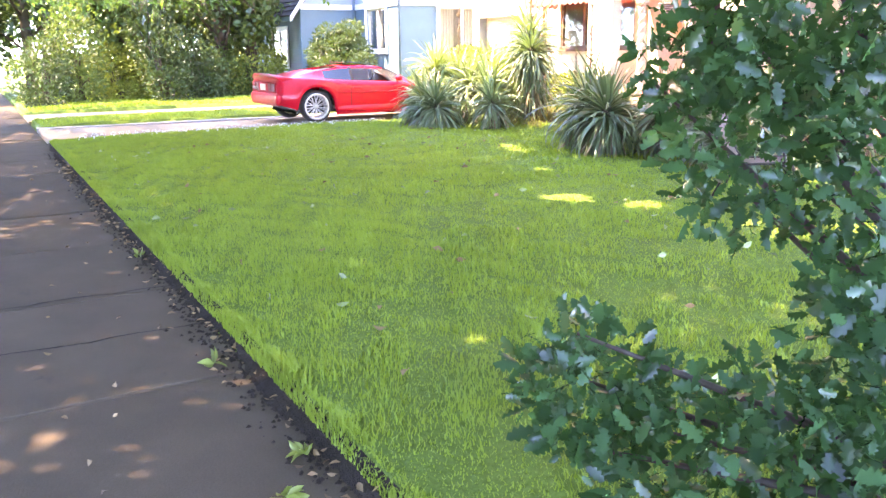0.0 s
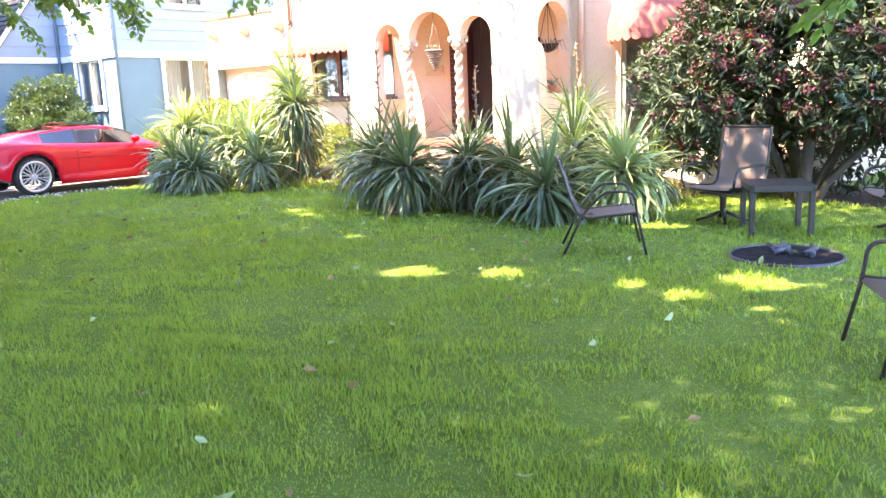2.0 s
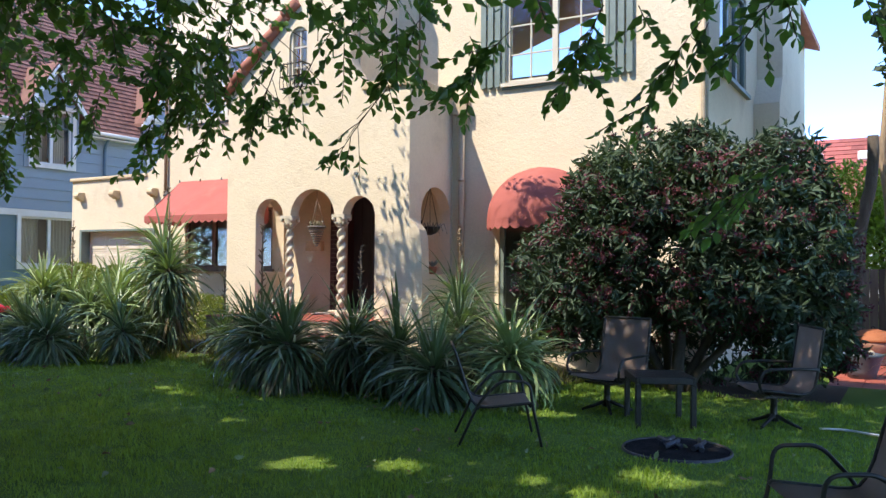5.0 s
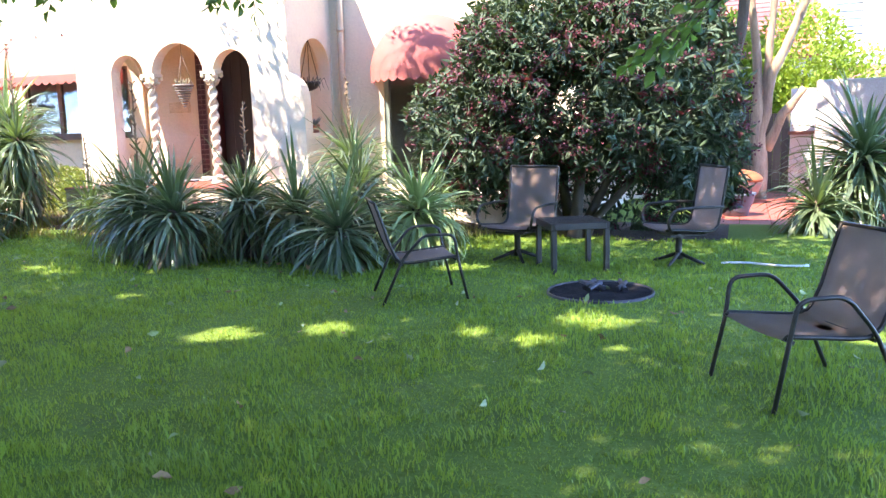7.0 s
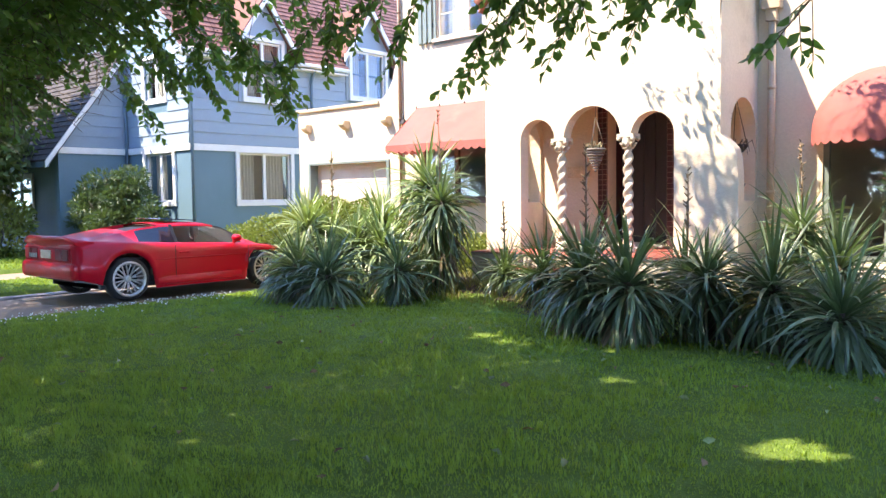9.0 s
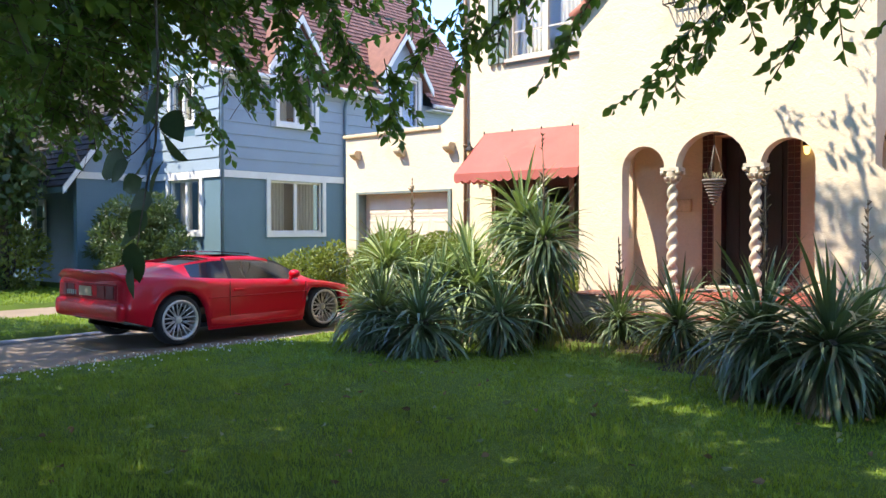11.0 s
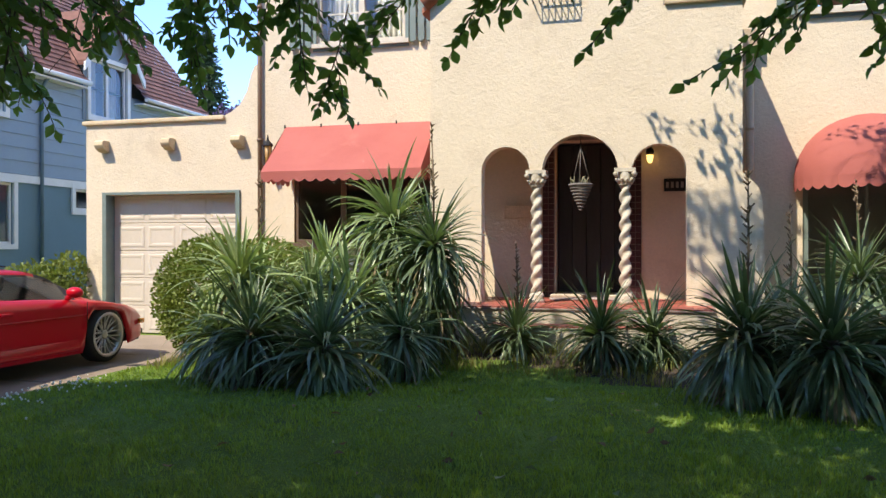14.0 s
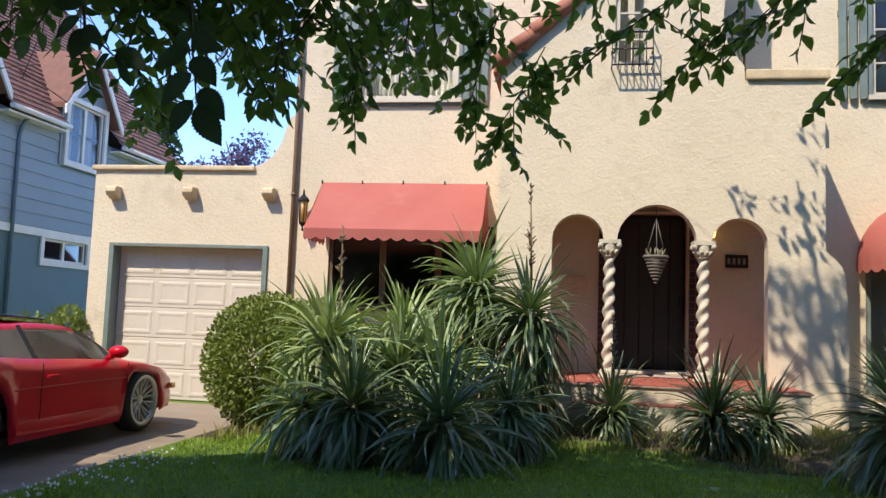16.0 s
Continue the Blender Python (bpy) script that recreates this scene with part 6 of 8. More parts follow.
LIME = "lime green spiky yucca by the drive, its leaf colour lightened for sunlight"
# group beside the drive, its back rows in the leaf colours lightened for sun
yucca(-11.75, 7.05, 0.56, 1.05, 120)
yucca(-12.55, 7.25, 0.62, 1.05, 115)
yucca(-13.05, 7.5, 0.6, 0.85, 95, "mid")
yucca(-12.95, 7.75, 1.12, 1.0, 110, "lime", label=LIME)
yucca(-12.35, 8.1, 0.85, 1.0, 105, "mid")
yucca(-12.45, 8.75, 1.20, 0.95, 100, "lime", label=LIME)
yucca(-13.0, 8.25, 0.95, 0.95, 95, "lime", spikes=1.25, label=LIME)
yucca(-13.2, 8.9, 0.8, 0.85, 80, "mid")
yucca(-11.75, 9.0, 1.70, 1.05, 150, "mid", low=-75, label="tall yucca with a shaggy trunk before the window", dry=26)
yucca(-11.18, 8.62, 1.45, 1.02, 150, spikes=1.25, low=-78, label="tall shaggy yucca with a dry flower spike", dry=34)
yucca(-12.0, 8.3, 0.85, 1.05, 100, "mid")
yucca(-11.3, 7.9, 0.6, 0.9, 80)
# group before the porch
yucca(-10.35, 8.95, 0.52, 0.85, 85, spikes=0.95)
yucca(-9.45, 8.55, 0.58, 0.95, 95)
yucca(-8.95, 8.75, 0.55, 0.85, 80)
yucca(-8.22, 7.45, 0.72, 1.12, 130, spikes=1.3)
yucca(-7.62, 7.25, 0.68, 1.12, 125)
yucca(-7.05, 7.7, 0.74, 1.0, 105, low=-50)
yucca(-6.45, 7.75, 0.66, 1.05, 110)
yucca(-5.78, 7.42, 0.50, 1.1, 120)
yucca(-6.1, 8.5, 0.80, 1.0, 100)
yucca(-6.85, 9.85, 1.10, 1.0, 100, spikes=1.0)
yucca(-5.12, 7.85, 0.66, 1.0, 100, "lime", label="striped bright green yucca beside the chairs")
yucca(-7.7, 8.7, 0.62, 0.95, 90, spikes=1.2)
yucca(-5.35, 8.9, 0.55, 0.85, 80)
# big one by the patio
yucca(-0.72, 11.2, 0.98, 1.5, 170, label="large dark green yucca beside the patio")
yucca(-1.25, 10.75, 0.45, 1.15, 90, label="low dark green yucca at the patio's edge")

# ---- leaf clouds ----
def leaf_mesh(name, centers, dirs, sizes, ratio, material, fold=0.25, rng=None, kinds=None):
    """Many small leaves in one mesh. Each leaf is a folded diamond of four triangles."""
    rng = rng or np.random.default_rng(1)
    n = len(centers)
    d = dirs / np.linalg.norm(dirs, axis=1, keepdims=True)
    r = rng.normal(size=(n, 3))
    s = np.cross(d, r)
    s /= np.linalg.norm(s, axis=1, keepdims=True) + 1e-9
    u = np.cross(s, d)
    L = sizes[:, None]
    W = L * ratio * 0.5
    base = centers
    tip = centers + d * L - u * L * 0.12
    mid = centers + d * L * 0.5
    left = centers + d * L * 0.42 + s * W + u * W * fold * 2
    right = centers + d * L * 0.42 - s * W + u * W * fold * 2
    lt = centers + d * L * 0.72 + s * W * 0.72 + u * W * fold
    rt = centers + d * L * 0.72 - s * W * 0.72 + u * W * fold
    V = np.stack([base, left, lt, tip, rt, right, mid], axis=1).reshape(-1, 3)
    k = np.arange(n)[:, None] * 7
    F = np.concatenate([k + np.array([[0, 6, 1, 1]]), k + np.array([[1, 6, 2, 2]])], axis=0)
    tri = np.concatenate([k + np.array([[0, 6, 1]]), k + np.array([[1, 6, 2]]), k + np.array([[2, 6, 3]]), k + np.array([[3, 6, 4]]), k + np.array([[4, 6, 5]]), k + np.array([[5, 6, 0]])], axis=0)
    me = bpy.data.meshes.new(name)
    me.vertices.add(len(V))
    me.vertices.foreach_set("co", V.astype(np.float32).ravel())
    me.loops.add(tri.size)
    me.loops.foreach_set("vertex_index", tri.astype(np.int32).ravel())
    me.polygons.add(len(tri))
    me.polygons.foreach_set("loop_start", np.arange(0, tri.size, 3, dtype=np.int32))
    me.polygons.foreach_set("use_smooth", np.ones(len(tri), dtype=bool))
    for m in material if isinstance(material, (list, tuple)) else [material]:
        me.materials.append(m)
    if kinds is not None:
        me.polygons.foreach_set("material_index", np.tile(kinds, 6).astype(np.int32))
    me.update()
    me.validate()
    return me


def clump_points(rng, blobs, per, shell=0.55):
    """Points near the skins of overlapping round clumps, with the way outwards."""
    P, D = [], []
    for c, r, w in blobs:
        n = int(per * w)
        v = rng.normal(size=(n, 3))
        v /= np.linalg.norm(v, axis=1, keepdims=True)
        t = shell + (1.08 - shell) * rng.random((n, 1)) ** 0.6
        P.append(np.array(c) + v * t * np.array(r))
        D.append(v)
    return np.concatenate(P), np.concatenate(D)


PHOTINIA = mat("photinia_leaf", (0.068, 0.104, 0.060), (0.045, 0.072, 0.046), scale=2, fine=14, rough=0.52, bump=0.0, spec=0.28, island=0.35, translucent=0.15, trans_color=(0.10, 0.16, 0.03))
PHOTINIA_RED = mat("photinia_red_leaf", (0.10, 0.026, 0.034), (0.065, 0.020, 0.027), scale=2, fine=14, rough=0.5, bump=0.0, island=0.35, translucent=0.2, trans_color=(0.35, 0.06, 0.05))
PHOTINIA_BLOOM = mat("photinia_flower", (0.15, 0.036, 0.052), (0.10, 0.027, 0.04), scale=4, fine=20, rough=0.7, bump=0.0, island=0.35, translucent=0.2)
BOX_LEAF = mat("hedge_leaf", (0.20, 0.24, 0.045), (0.14, 0.18, 0.035), scale=3, fine=20, rough=0.5, bump=0.0, island=0.3, translucent=0.25, trans_color=(0.25, 0.33, 0.04))
LIME_LEAF = mat("lime_leaf", (0.24, 0.34, 0.035), (0.17, 0.26, 0.03), scale=1.5, fine=10, rough=0.5, bump=0.0, island=0.3, translucent=0.35, trans_color=(0.40, 0.50, 0.04))
SHRUB_LEAF = mat("shrub_leaf", (0.055, 0.10, 0.038), (0.038, 0.072, 0.028), scale=1.5, fine=10, rough=0.5, bump=0.0, island=0.35, translucent=0.2, trans_color=(0.12, 0.2, 0.03))
GARDEN_LEAF = mat("garden_leaf", (0.09, 0.15, 0.045), (0.06, 0.11, 0.035), scale=1.0, fine=10, rough=0.55, bump=0.0, island=0.4, translucent=0.25, trans_color=(0.2, 0.3, 0.05))
HOLLY = mat("holly_leaf", (0.030, 0.085, 0.036), (0.015, 0.045, 0.022), scale=2.5, fine=14, rough=0.22, bump=0.0, spec=0.5, island=0.6, translucent=0.3, trans_color=(0.12, 0.36, 0.10))
TWIG = mat("twig_bark", (0.085, 0.065, 0.05), (0.055, 0.042, 0.034), scale=9, fine=60, rough=0.9, bump=0.4)


def bush(name, at, label, category, blobs, per, size, ratio, material, stems, seed, spread=0.8, up=0.3, reds=0.0, group=""):
    rng = np.random.default_rng(seed)
    p = thing(name, at, label, category, group)
    P, D = clump_points(rng, blobs, per)
    D = D * 1.0 + rng.normal(size=D.shape) * spread + np.array([0, 0, up])
    kinds = None
    mats = material
    if reds:
        mats = [material, PHOTINIA_RED]
        tone = np.array([noise.noise(tuple(q * 1.6)) for q in P]) + 0.25 * (P[:, 2] - np.mean(P[:, 2]))
        kinds = ((tone > 0.18) & (rng.random(len(P)) < reds)).astype(np.int32)
    part("foliage", leaf_mesh("foliage", P, D, size * rng.uniform(0.7, 1.25, len(P)), ratio, mats, 0.25, rng, kinds), None, p)
    r = random.Random(seed)
    for k in range(stems):
        b = bmesh.new()
        c, rad, _ = blobs[k % len(blobs)]
        tip = Vector(c) + Vector((r.uniform(-0.5, 0.5) * rad[0], r.uniform(-0.5, 0.5) * rad[1], r.uniform(-0.2, 0.6) * rad[2]))
        o = Vector(at) + Vector((r.uniform(-0.12, 0.12), r.uniform(-0.12, 0.12), -0.02))
        m = o.lerp(tip, 0.45) + Vector((r.uniform(-0.15, 0.15), r.uniform(-0.15, 0.15), 0.1))
        tube(b, [o, m, tip], [0.045, 0.03, 0.008], 7)
        part("stem", b, TWIG, p)
    return p


# photinia by the corner of the house: whorls of narrow leaves round drooping tips, with heads of small red flowers
# the last clump is added low behind the stems, to darken the bright wall
PB = [((-3.95, 9.95, 1.85), (1.25, 0.95, 1.0), 1.5), ((-4.75, 9.9, 2.1), (0.62, 0.7, 0.8), 0.8), ((-5.35, 9.9, 1.4), (0.62, 0.65, 0.75), 0.6), ((-2.95, 9.95, 1.75), (0.85, 0.85, 1.0), 1.0), ((-4.3, 9.9, 2.55), (0.9, 0.75, 0.62), 0.8),
      ((-3.2, 9.9, 2.3), (0.8, 0.75, 0.62), 0.7), ((-2.55, 9.9, 1.15), (0.5, 0.6, 0.6), 0.4), ((-4.7, 9.7, 1.25), (0.7, 0.6, 0.42), 0.5), ((-3.3, 9.6, 1.32), (0.8, 0.6, 0.4), 0.5), ((-3.7, 9.9, 2.85), (0.45, 0.45, 0.4), 0.25), ((-2.75, 10.0, 2.75), (0.4, 0.4, 0.4), 0.2), ((-5.2, 9.8, 0.85), (0.5, 0.45, 0.4), 0.3), ((-3.6, 10.6, 0.65), (1.5, 0.25, 0.6), 0.7)]
rng = np.random.default_rng(5)
photinia = thing("photinia_bush", (-3.95, 9.95, 0.12), "large dark green photinia bush with reddish flower heads", "bush")
tips, ways = clump_points(rng, PB, 330, 0.72)
W, WD, WK, FP, FD = [], [], [], [], []
for p, w in zip(tips, ways):
    axis = w * 0.8 + np.array([0, 0, -0.15]) + rng.normal(size=3) * 0.25
    young = noise.noise(tuple(p * 1.4)) > 0.08 and rng.random() < 0.3
    for k in range(11):
        v = rng.normal(size=3)
        v -= axis * v.dot(axis) / axis.dot(axis)
        v /= np.linalg.norm(v)
        W.append(p + rng.normal(size=3) * 0.018 - axis * 0.06 * rng.random())
        WD.append(v * 0.85 + axis * rng.uniform(0.1, 0.7) + np.array([0, 0, -0.45]))
        WK.append(1 if young and k < 6 else 0)
    if noise.noise(tuple(p * 1.1 + 7)) > -0.08 and rng.random() < 0.5:
        for k in range(26):
            FP.append(p + axis * 0.05 + rng.normal(size=3) * np.array([0.045, 0.045, 0.03]))
            FD.append(rng.normal(size=3) + np.array([0, 0, 0.6]))
fill, fd = clump_points(rng, PB, 1500, 0.35)
W, WD, WK = np.concatenate([np.array(W), fill]), np.concatenate([np.array(WD), fd + rng.normal(size=fd.shape) + np.array([0, 0, -0.3])]), np.concatenate([np.array(WK), np.zeros(len(fill))])
part("foliage", leaf_mesh("foliage", W, WD, 0.135 * rng.uniform(0.7, 1.2, len(W)), 0.27, [PHOTINIA, PHOTINIA_RED], 0.25, rng, WK), None, photinia)
FP = np.array(FP)
part("bloom", leaf_mesh("bloom", FP, np.array(FD), 0.032 * rng.uniform(0.7, 1.3, len(FP)), 0.8, PHOTINIA_BLOOM, 0.2, rng), None, photinia, "muted pink-red flower heads")
r = random.Random(5)
for dx, dz, rad in ((-0.75, 1.5, 0.06), (-0.3, 1.7, 0.07), (0.2, 1.6, 0.075), (0.7, 1.45, 0.06), (1.05, 1.2, 0.05), (-1.15, 1.25, 0.05)):
    b = bmesh.new()
    o = Vector((-3.95 + 0.12 * dx, 9.85 + r.uniform(-0.1, 0.1), 0.08))
    tube(b, [o, o + Vector((0.12 * dx, 0, 0.25)), o + Vector((0.5 * dx, r.uniform(-0.2, 0.1), 0.55 * dz)), o + Vector((dx, r.uniform(-0.2, 0.2), dz))], [rad * 1.3, rad, rad * 0.75, rad * 0.4], 9)
    part("stem", b, TWIG, photinia)
# clipped round hedge at the garage corner
bush("clipped_hedge", (-14.0, 9.05, 0.25), "clipped round yellow green hedge by the garage", "hedge", [((-14.0, 9.05, 0.82), (0.62, 0.72, 0.68), 1.0), ((-13.6, 9.6, 0.85), (0.6, 0.6, 0.62), 0.7)], 17000, 0.046, 0.6, BOX_LEAF, 8, 6, 0.9, 0.3)
bush("low_hedge", (-12.6, 10.9, 0.25), "low sunlit green hedge under the window", "hedge", [((-12.9, 10.85, 0.55), (0.8, 0.45, 0.42), 1.0), ((-11.95, 10.6, 0.5), (0.55, 0.45, 0.4), 0.7)], 9000, 0.042, 0.6, BOX_LEAF, 8, 7, 0.9, 0.3)
# flowering shrub between the two houses
bush("garden_shrub", (-18.3, 11.2, 0.06), "bright green shrub with small white flowers beside the garage", "shrub", [((-18.35, 11.1, 0.6), (0.6, 0.6, 0.55), 1.0), ((-19.1, 11.0, 0.5), (0.7, 0.6, 0.45), 0.9), ((-17.95, 11.4, 0.8), (0.25, 0.5, 0.5), 0.5)], 2600, 0.075, 0.55, BOX_LEAF, 8, 8, 0.9, 0.4)
# dark shrub before the blue house
r = random.Random(33)
TUFTS = []
for k in range(44):
    a, e, q = r.uniform(0, 6.28), r.uniform(-0.1, 1.45), r.uniform(0.55, 1.0)
    c = (-23.35 + 2.05 * q * math.cos(a) * math.cos(e), 10.2 + 0.85 * q * math.sin(a) * math.cos(e), 0.62 + 1.5 * q * math.sin(e) + 0.12 * math.sin(a * 3))
    TUFTS.append((c, (r.uniform(0.22, 0.5), r.uniform(0.22, 0.4), r.uniform(0.14, 0.3)), r.uniform(0.15, 0.3)))
bush("round_shrub", (-23.4, 10.25, 0.06), "large loose dark green shrub before the blue house", "shrub", TUFTS, 1500, 0.13, 0.3, SHRUB_LEAF, 26, 9, 0.7, 0.25)
# garden thicket left of the blue house
r = random.Random(12)
for i in range(7):
    x, y = -26.5 - 1.9 * i + r.uniform(-0.5, 0.5), 8.2 - 0.7 * i + r.uniform(-0.6, 0.6)
    h = r.uniform(0.5, 0.9)
    bush("garden_shrub", (x, y, 0.05), "loose green shrub in the neighbouring front garden", "shrub", [((x, y, h), (1.0, 1.0, h), 1.0), ((x + r.uniform(-0.7, 0.7), y + 0.5, h * 1.5), (0.7, 0.7, h * 0.7), 0.6)], 1500, 0.13, 0.5, GARDEN_LEAF if i % 3 else BOX_LEAF, 8, 20 + i, 0.9, 0.3)
# thicket along the far side of the neighbour's drive
for i in range(6):
    x, y, h = -25.6 - 0.5 * (i % 3) + r.uniform(-0.3, 0.3), 1.9 + 1.15 * i, (0.8, 1.15, 0.7, 1.2, 0.9, 0.75)[i]
    bush("garden_shrub", (x, y, 0.05), "dense dark green shrub beside the neighbouring drive", "shrub", [((x, y, h), (0.95, 0.8, h), 1.0), ((x - 0.5, y + r.uniform(-0.4, 0.4), h * 1.7), (0.8, 0.7, h * 0.8), 0.8), ((x + 0.6, y, h * 0.45), (0.5, 0.6, h * 0.45), 0.4)], 1500, 0.12, 0.45, (SHRUB_LEAF, GARDEN_LEAF, BOX_LEAF, SHRUB_LEAF, SHRUB_LEAF, GARDEN_LEAF)[i], 8, 60 + i, 0.9, 0.2)
# lime shrub behind the patio
bush("lime_shrub", (-1.8, 18.6, 0.05), "tall yellow green sunlit shrub behind the fence", "shrub", [((-2.2, 18.6, 1.6), (1.2, 1.0, 1.5), 1.3), ((-1.0, 18.8, 2.2), (1.0, 0.9, 1.5), 1.1), ((-2.7, 18.8, 2.8), (0.8, 0.8, 0.9), 0.7), ((-0.2, 18.6, 1.5), (1.0, 0.9, 1.4), 0.8), ((-2.0, 18.9, 2.0), (1.0, 0.7, 0.8), 1.0)], 4200, 0.11, 0.5, LIME_LEAF, 12, 31, 0.9, 0.3)

# holly at the start of the walk, with toothed glossy leaves
hp = thing("holly_bush", (-0.25, 2.2, 0.1), "glossy dark green holly bush at the edge of the pavement", "bush")
rng = np.random.default_rng(41)
HB = [((-0.62, 1.62, 0.45), (0.42, 0.32, 0.28), 1.0), ((-1.0, 1.45, 0.62), (0.2, 0.17, 0.18), 0.35), ((-0.2, 1.85, 0.5), (0.5, 0.45, 0.42), 1.0), ((-0.93, 1.88, 1.22), (0.2, 0.24, 0.26), 0.42), ((-0.8, 1.92, 1.62), (0.36, 0.3, 0.36), 0.9), ((-0.55, 2.05, 1.2), (0.3, 0.3, 0.5), 0.9), ((-1.13, 1.85, 1.38), (0.13, 0.15, 0.13), 0.16), ((-0.7, 2.0, 2.05), (0.5, 0.4, 0.36), 0.9), ((-0.45, 1.9, 0.85), (0.25, 0.3, 0.25), 0.45)]
P, D = clump_points(rng, HB, 1300, 0.35)
D = D + rng.normal(size=D.shape) * 0.9 + np.array([0, 0, 0.1])


def toothed(name, centers, dirs, sizes, material, rng):
    """Wavy holly leaves with spines along the edge."""
    n = len(centers)
    d = dirs / np.linalg.norm(dirs, axis=1, keepdims=True)
    s = np.cross(d, rng.normal(size=(n, 3)))
    s /= np.linalg.norm(s, axis=1, keepdims=True) + 1e-9
    u = np.cross(s, d)
    ts = np.array([0, 0.14, 0.25, 0.38, 0.5, 0.62, 0.74, 0.86, 1.0])
    ws = np.array([0.02, 0.20, 0.12, 0.30, 0.17, 0.30, 0.14, 0.17, 0.0])
    up = np.array([0.0, 0.05, 0.0, 0.09, 0.0, 0.09, 0.0, 0.05, -0.06])
    rows = []
    for t, w, z in zip(ts, ws, up):
        c = centers + d * (sizes * t)[:, None]
        rows.append((c, c + s * (sizes * w)[:, None] + u * (sizes * z)[:, None], c - s * (sizes * w)[:, None] + u * (sizes * z)[:, None]))
    V = np.stack([v for row in rows for v in row], axis=1).reshape(-1, 3)
    k = np.arange(n)[:, None] * 27
    Q = []
    for i in range(8):
        a = 3 * i
        Q += [k + np.array([[a, a + 1, a + 4, a + 3]]), k + np.array([[a + 2, a, a + 3, a + 5]])]
    Q = np.concatenate(Q, axis=0)
    me = bpy.data.meshes.new(name)
    me.vertices.add(len(V))
    me.vertices.foreach_set("co", V.astype(np.float32).ravel())
    me.loops.add(Q.size)
    me.loops.foreach_set("vertex_index", Q.astype(np.int32).ravel())
    me.polygons.add(len(Q))
    me.polygons.foreach_set("loop_start", np.arange(0, Q.size, 4, dtype=np.int32))
    me.polygons.foreach_set("use_smooth", np.ones(len(Q), dtype=bool))
    me.materials.append(material)
    me.update()
    me.validate()
    return me


part("foliage", toothed("foliage", P, D, 0.056 * rng.uniform(0.6, 1.3, len(P)), HOLLY, rng), None, hp)
r = random.Random(4)
for k in range(26):
    b = bmesh.new()
    c, rad, _ = HB[k % len(HB)]
    o = Vector((-0.05 + r.uniform(-0.1, 0.1), 2.25 + r.uniform(-0.1, 0.1), 0.08))
    tip = Vector(c) + Vector([r.uniform(-0.8, 0.8) * q for q in rad])
    tube(b, [o, o.lerp(tip, 0.5) + Vector((0, 0.05, 0.12)), tip], [0.022, 0.014, 0.004], 6)
    part("stem", b, TWIG, hp)

# ---- street trees with drooping branches ----
TREE_LEAF = mat("elm_leaf", (0.048, 0.110, 0.034), (0.034, 0.082, 0.027), scale=1.5, fine=12, rough=0.45, bump=0.0, spec=0.4, island=0.3, translucent=0.36, trans_color=(0.22, 0.42, 0.06))
TREE_BARK = mat("tree_bark", (0.11, 0.085, 0.065), (0.07, 0.055, 0.042), scale=6, fine=40, rough=0.95, bump=0.7, dist=0.04, stretch=(1, 1, 0.3))

# spots of sun on the lawn: gaps between the boughs
GAPS = [(-5.23, 4.98, 0.21), (-4.66, 5.29, 0.22), (-3.65, 5.4, 0.15), (-3.24, 5.29, 0.16), (-2.95, 5.85, 0.26), (-4.55, 7.7, 0.25), (-5.07, 7.62, 0.12), (-8.4, 6.54, 0.13), (-6.88, 5.83, 0.12), (-1.25, 5.83, 0.19), (-8.72, 6.6, 0.19), (-5.35, 4.8, 0.18)]


def admitted(P):
    """True where a leaf leaves the house front, the drive and the gaps in the sun."""
    t = P[:, 2] / SUN.z
    gx, gy = P[:, 0] - SUN.x * t, P[:, 1] - SUN.y * t
    ok = np.ones(len(P), bool)
    for x, y, r in GAPS:
        ok &= ((gx - x) / (r * 1.25)) ** 2 + ((gy - y) / r) ** 2 > 1
    # the shadow on the plane of the porch front
    k = (10.32 - P[:, 1]) / -SUN.y
    wx, wz = P[:, 0] - SUN.x * k, P[:, 2] - SUN.z * k
    limit = np.interp(wx, [-30, -11.9, -9.3, -9.0, -8.0, -7.3, -6.95, -6.7, -5.9, -5.7, -2, 4], [0.0, 0.0, 0.3, 0.5, 0.7, 1.0, 1.2, 3.7, 3.7, 1.3, 1.8, 1.8])
    ok &= (wz < limit) | (P[:, 1] > 10.3)
    # the drive and the plants beside it
    h = (P[:, 2] - 0.5) / SUN.z
    dx, dy = P[:, 0] - SUN.x * h, P[:, 1] - SUN.y * h
    ok &= ~((dx > -24) & (dx < np.where(dy > 8.4, -10.9, -11.6)) & (dy > np.interp(dx, [-24, -17.5, -14.2, -13.6, -11.5], [4.0, 6.2, 6.8, 7.2, 7.4])))
    # flecks of sun on the yuccas
    f = (P[:, 2] - 0.7) / SUN.z
    fx, fy = P[:, 0] - SUN.x * f, P[:, 1] - SUN.y * f
    fleck = np.sin(fx * 4.1 + 1.7 * np.sin(fy * 3.3)) * np.sin(fy * 5.3 + 1.9 * np.sin(fx * 2.7)) > 0.08
    ok &= ~(fleck & (fx > -14) & (fx < -4.6) & (fy > 7.9) & (fy < 10))
    return ok


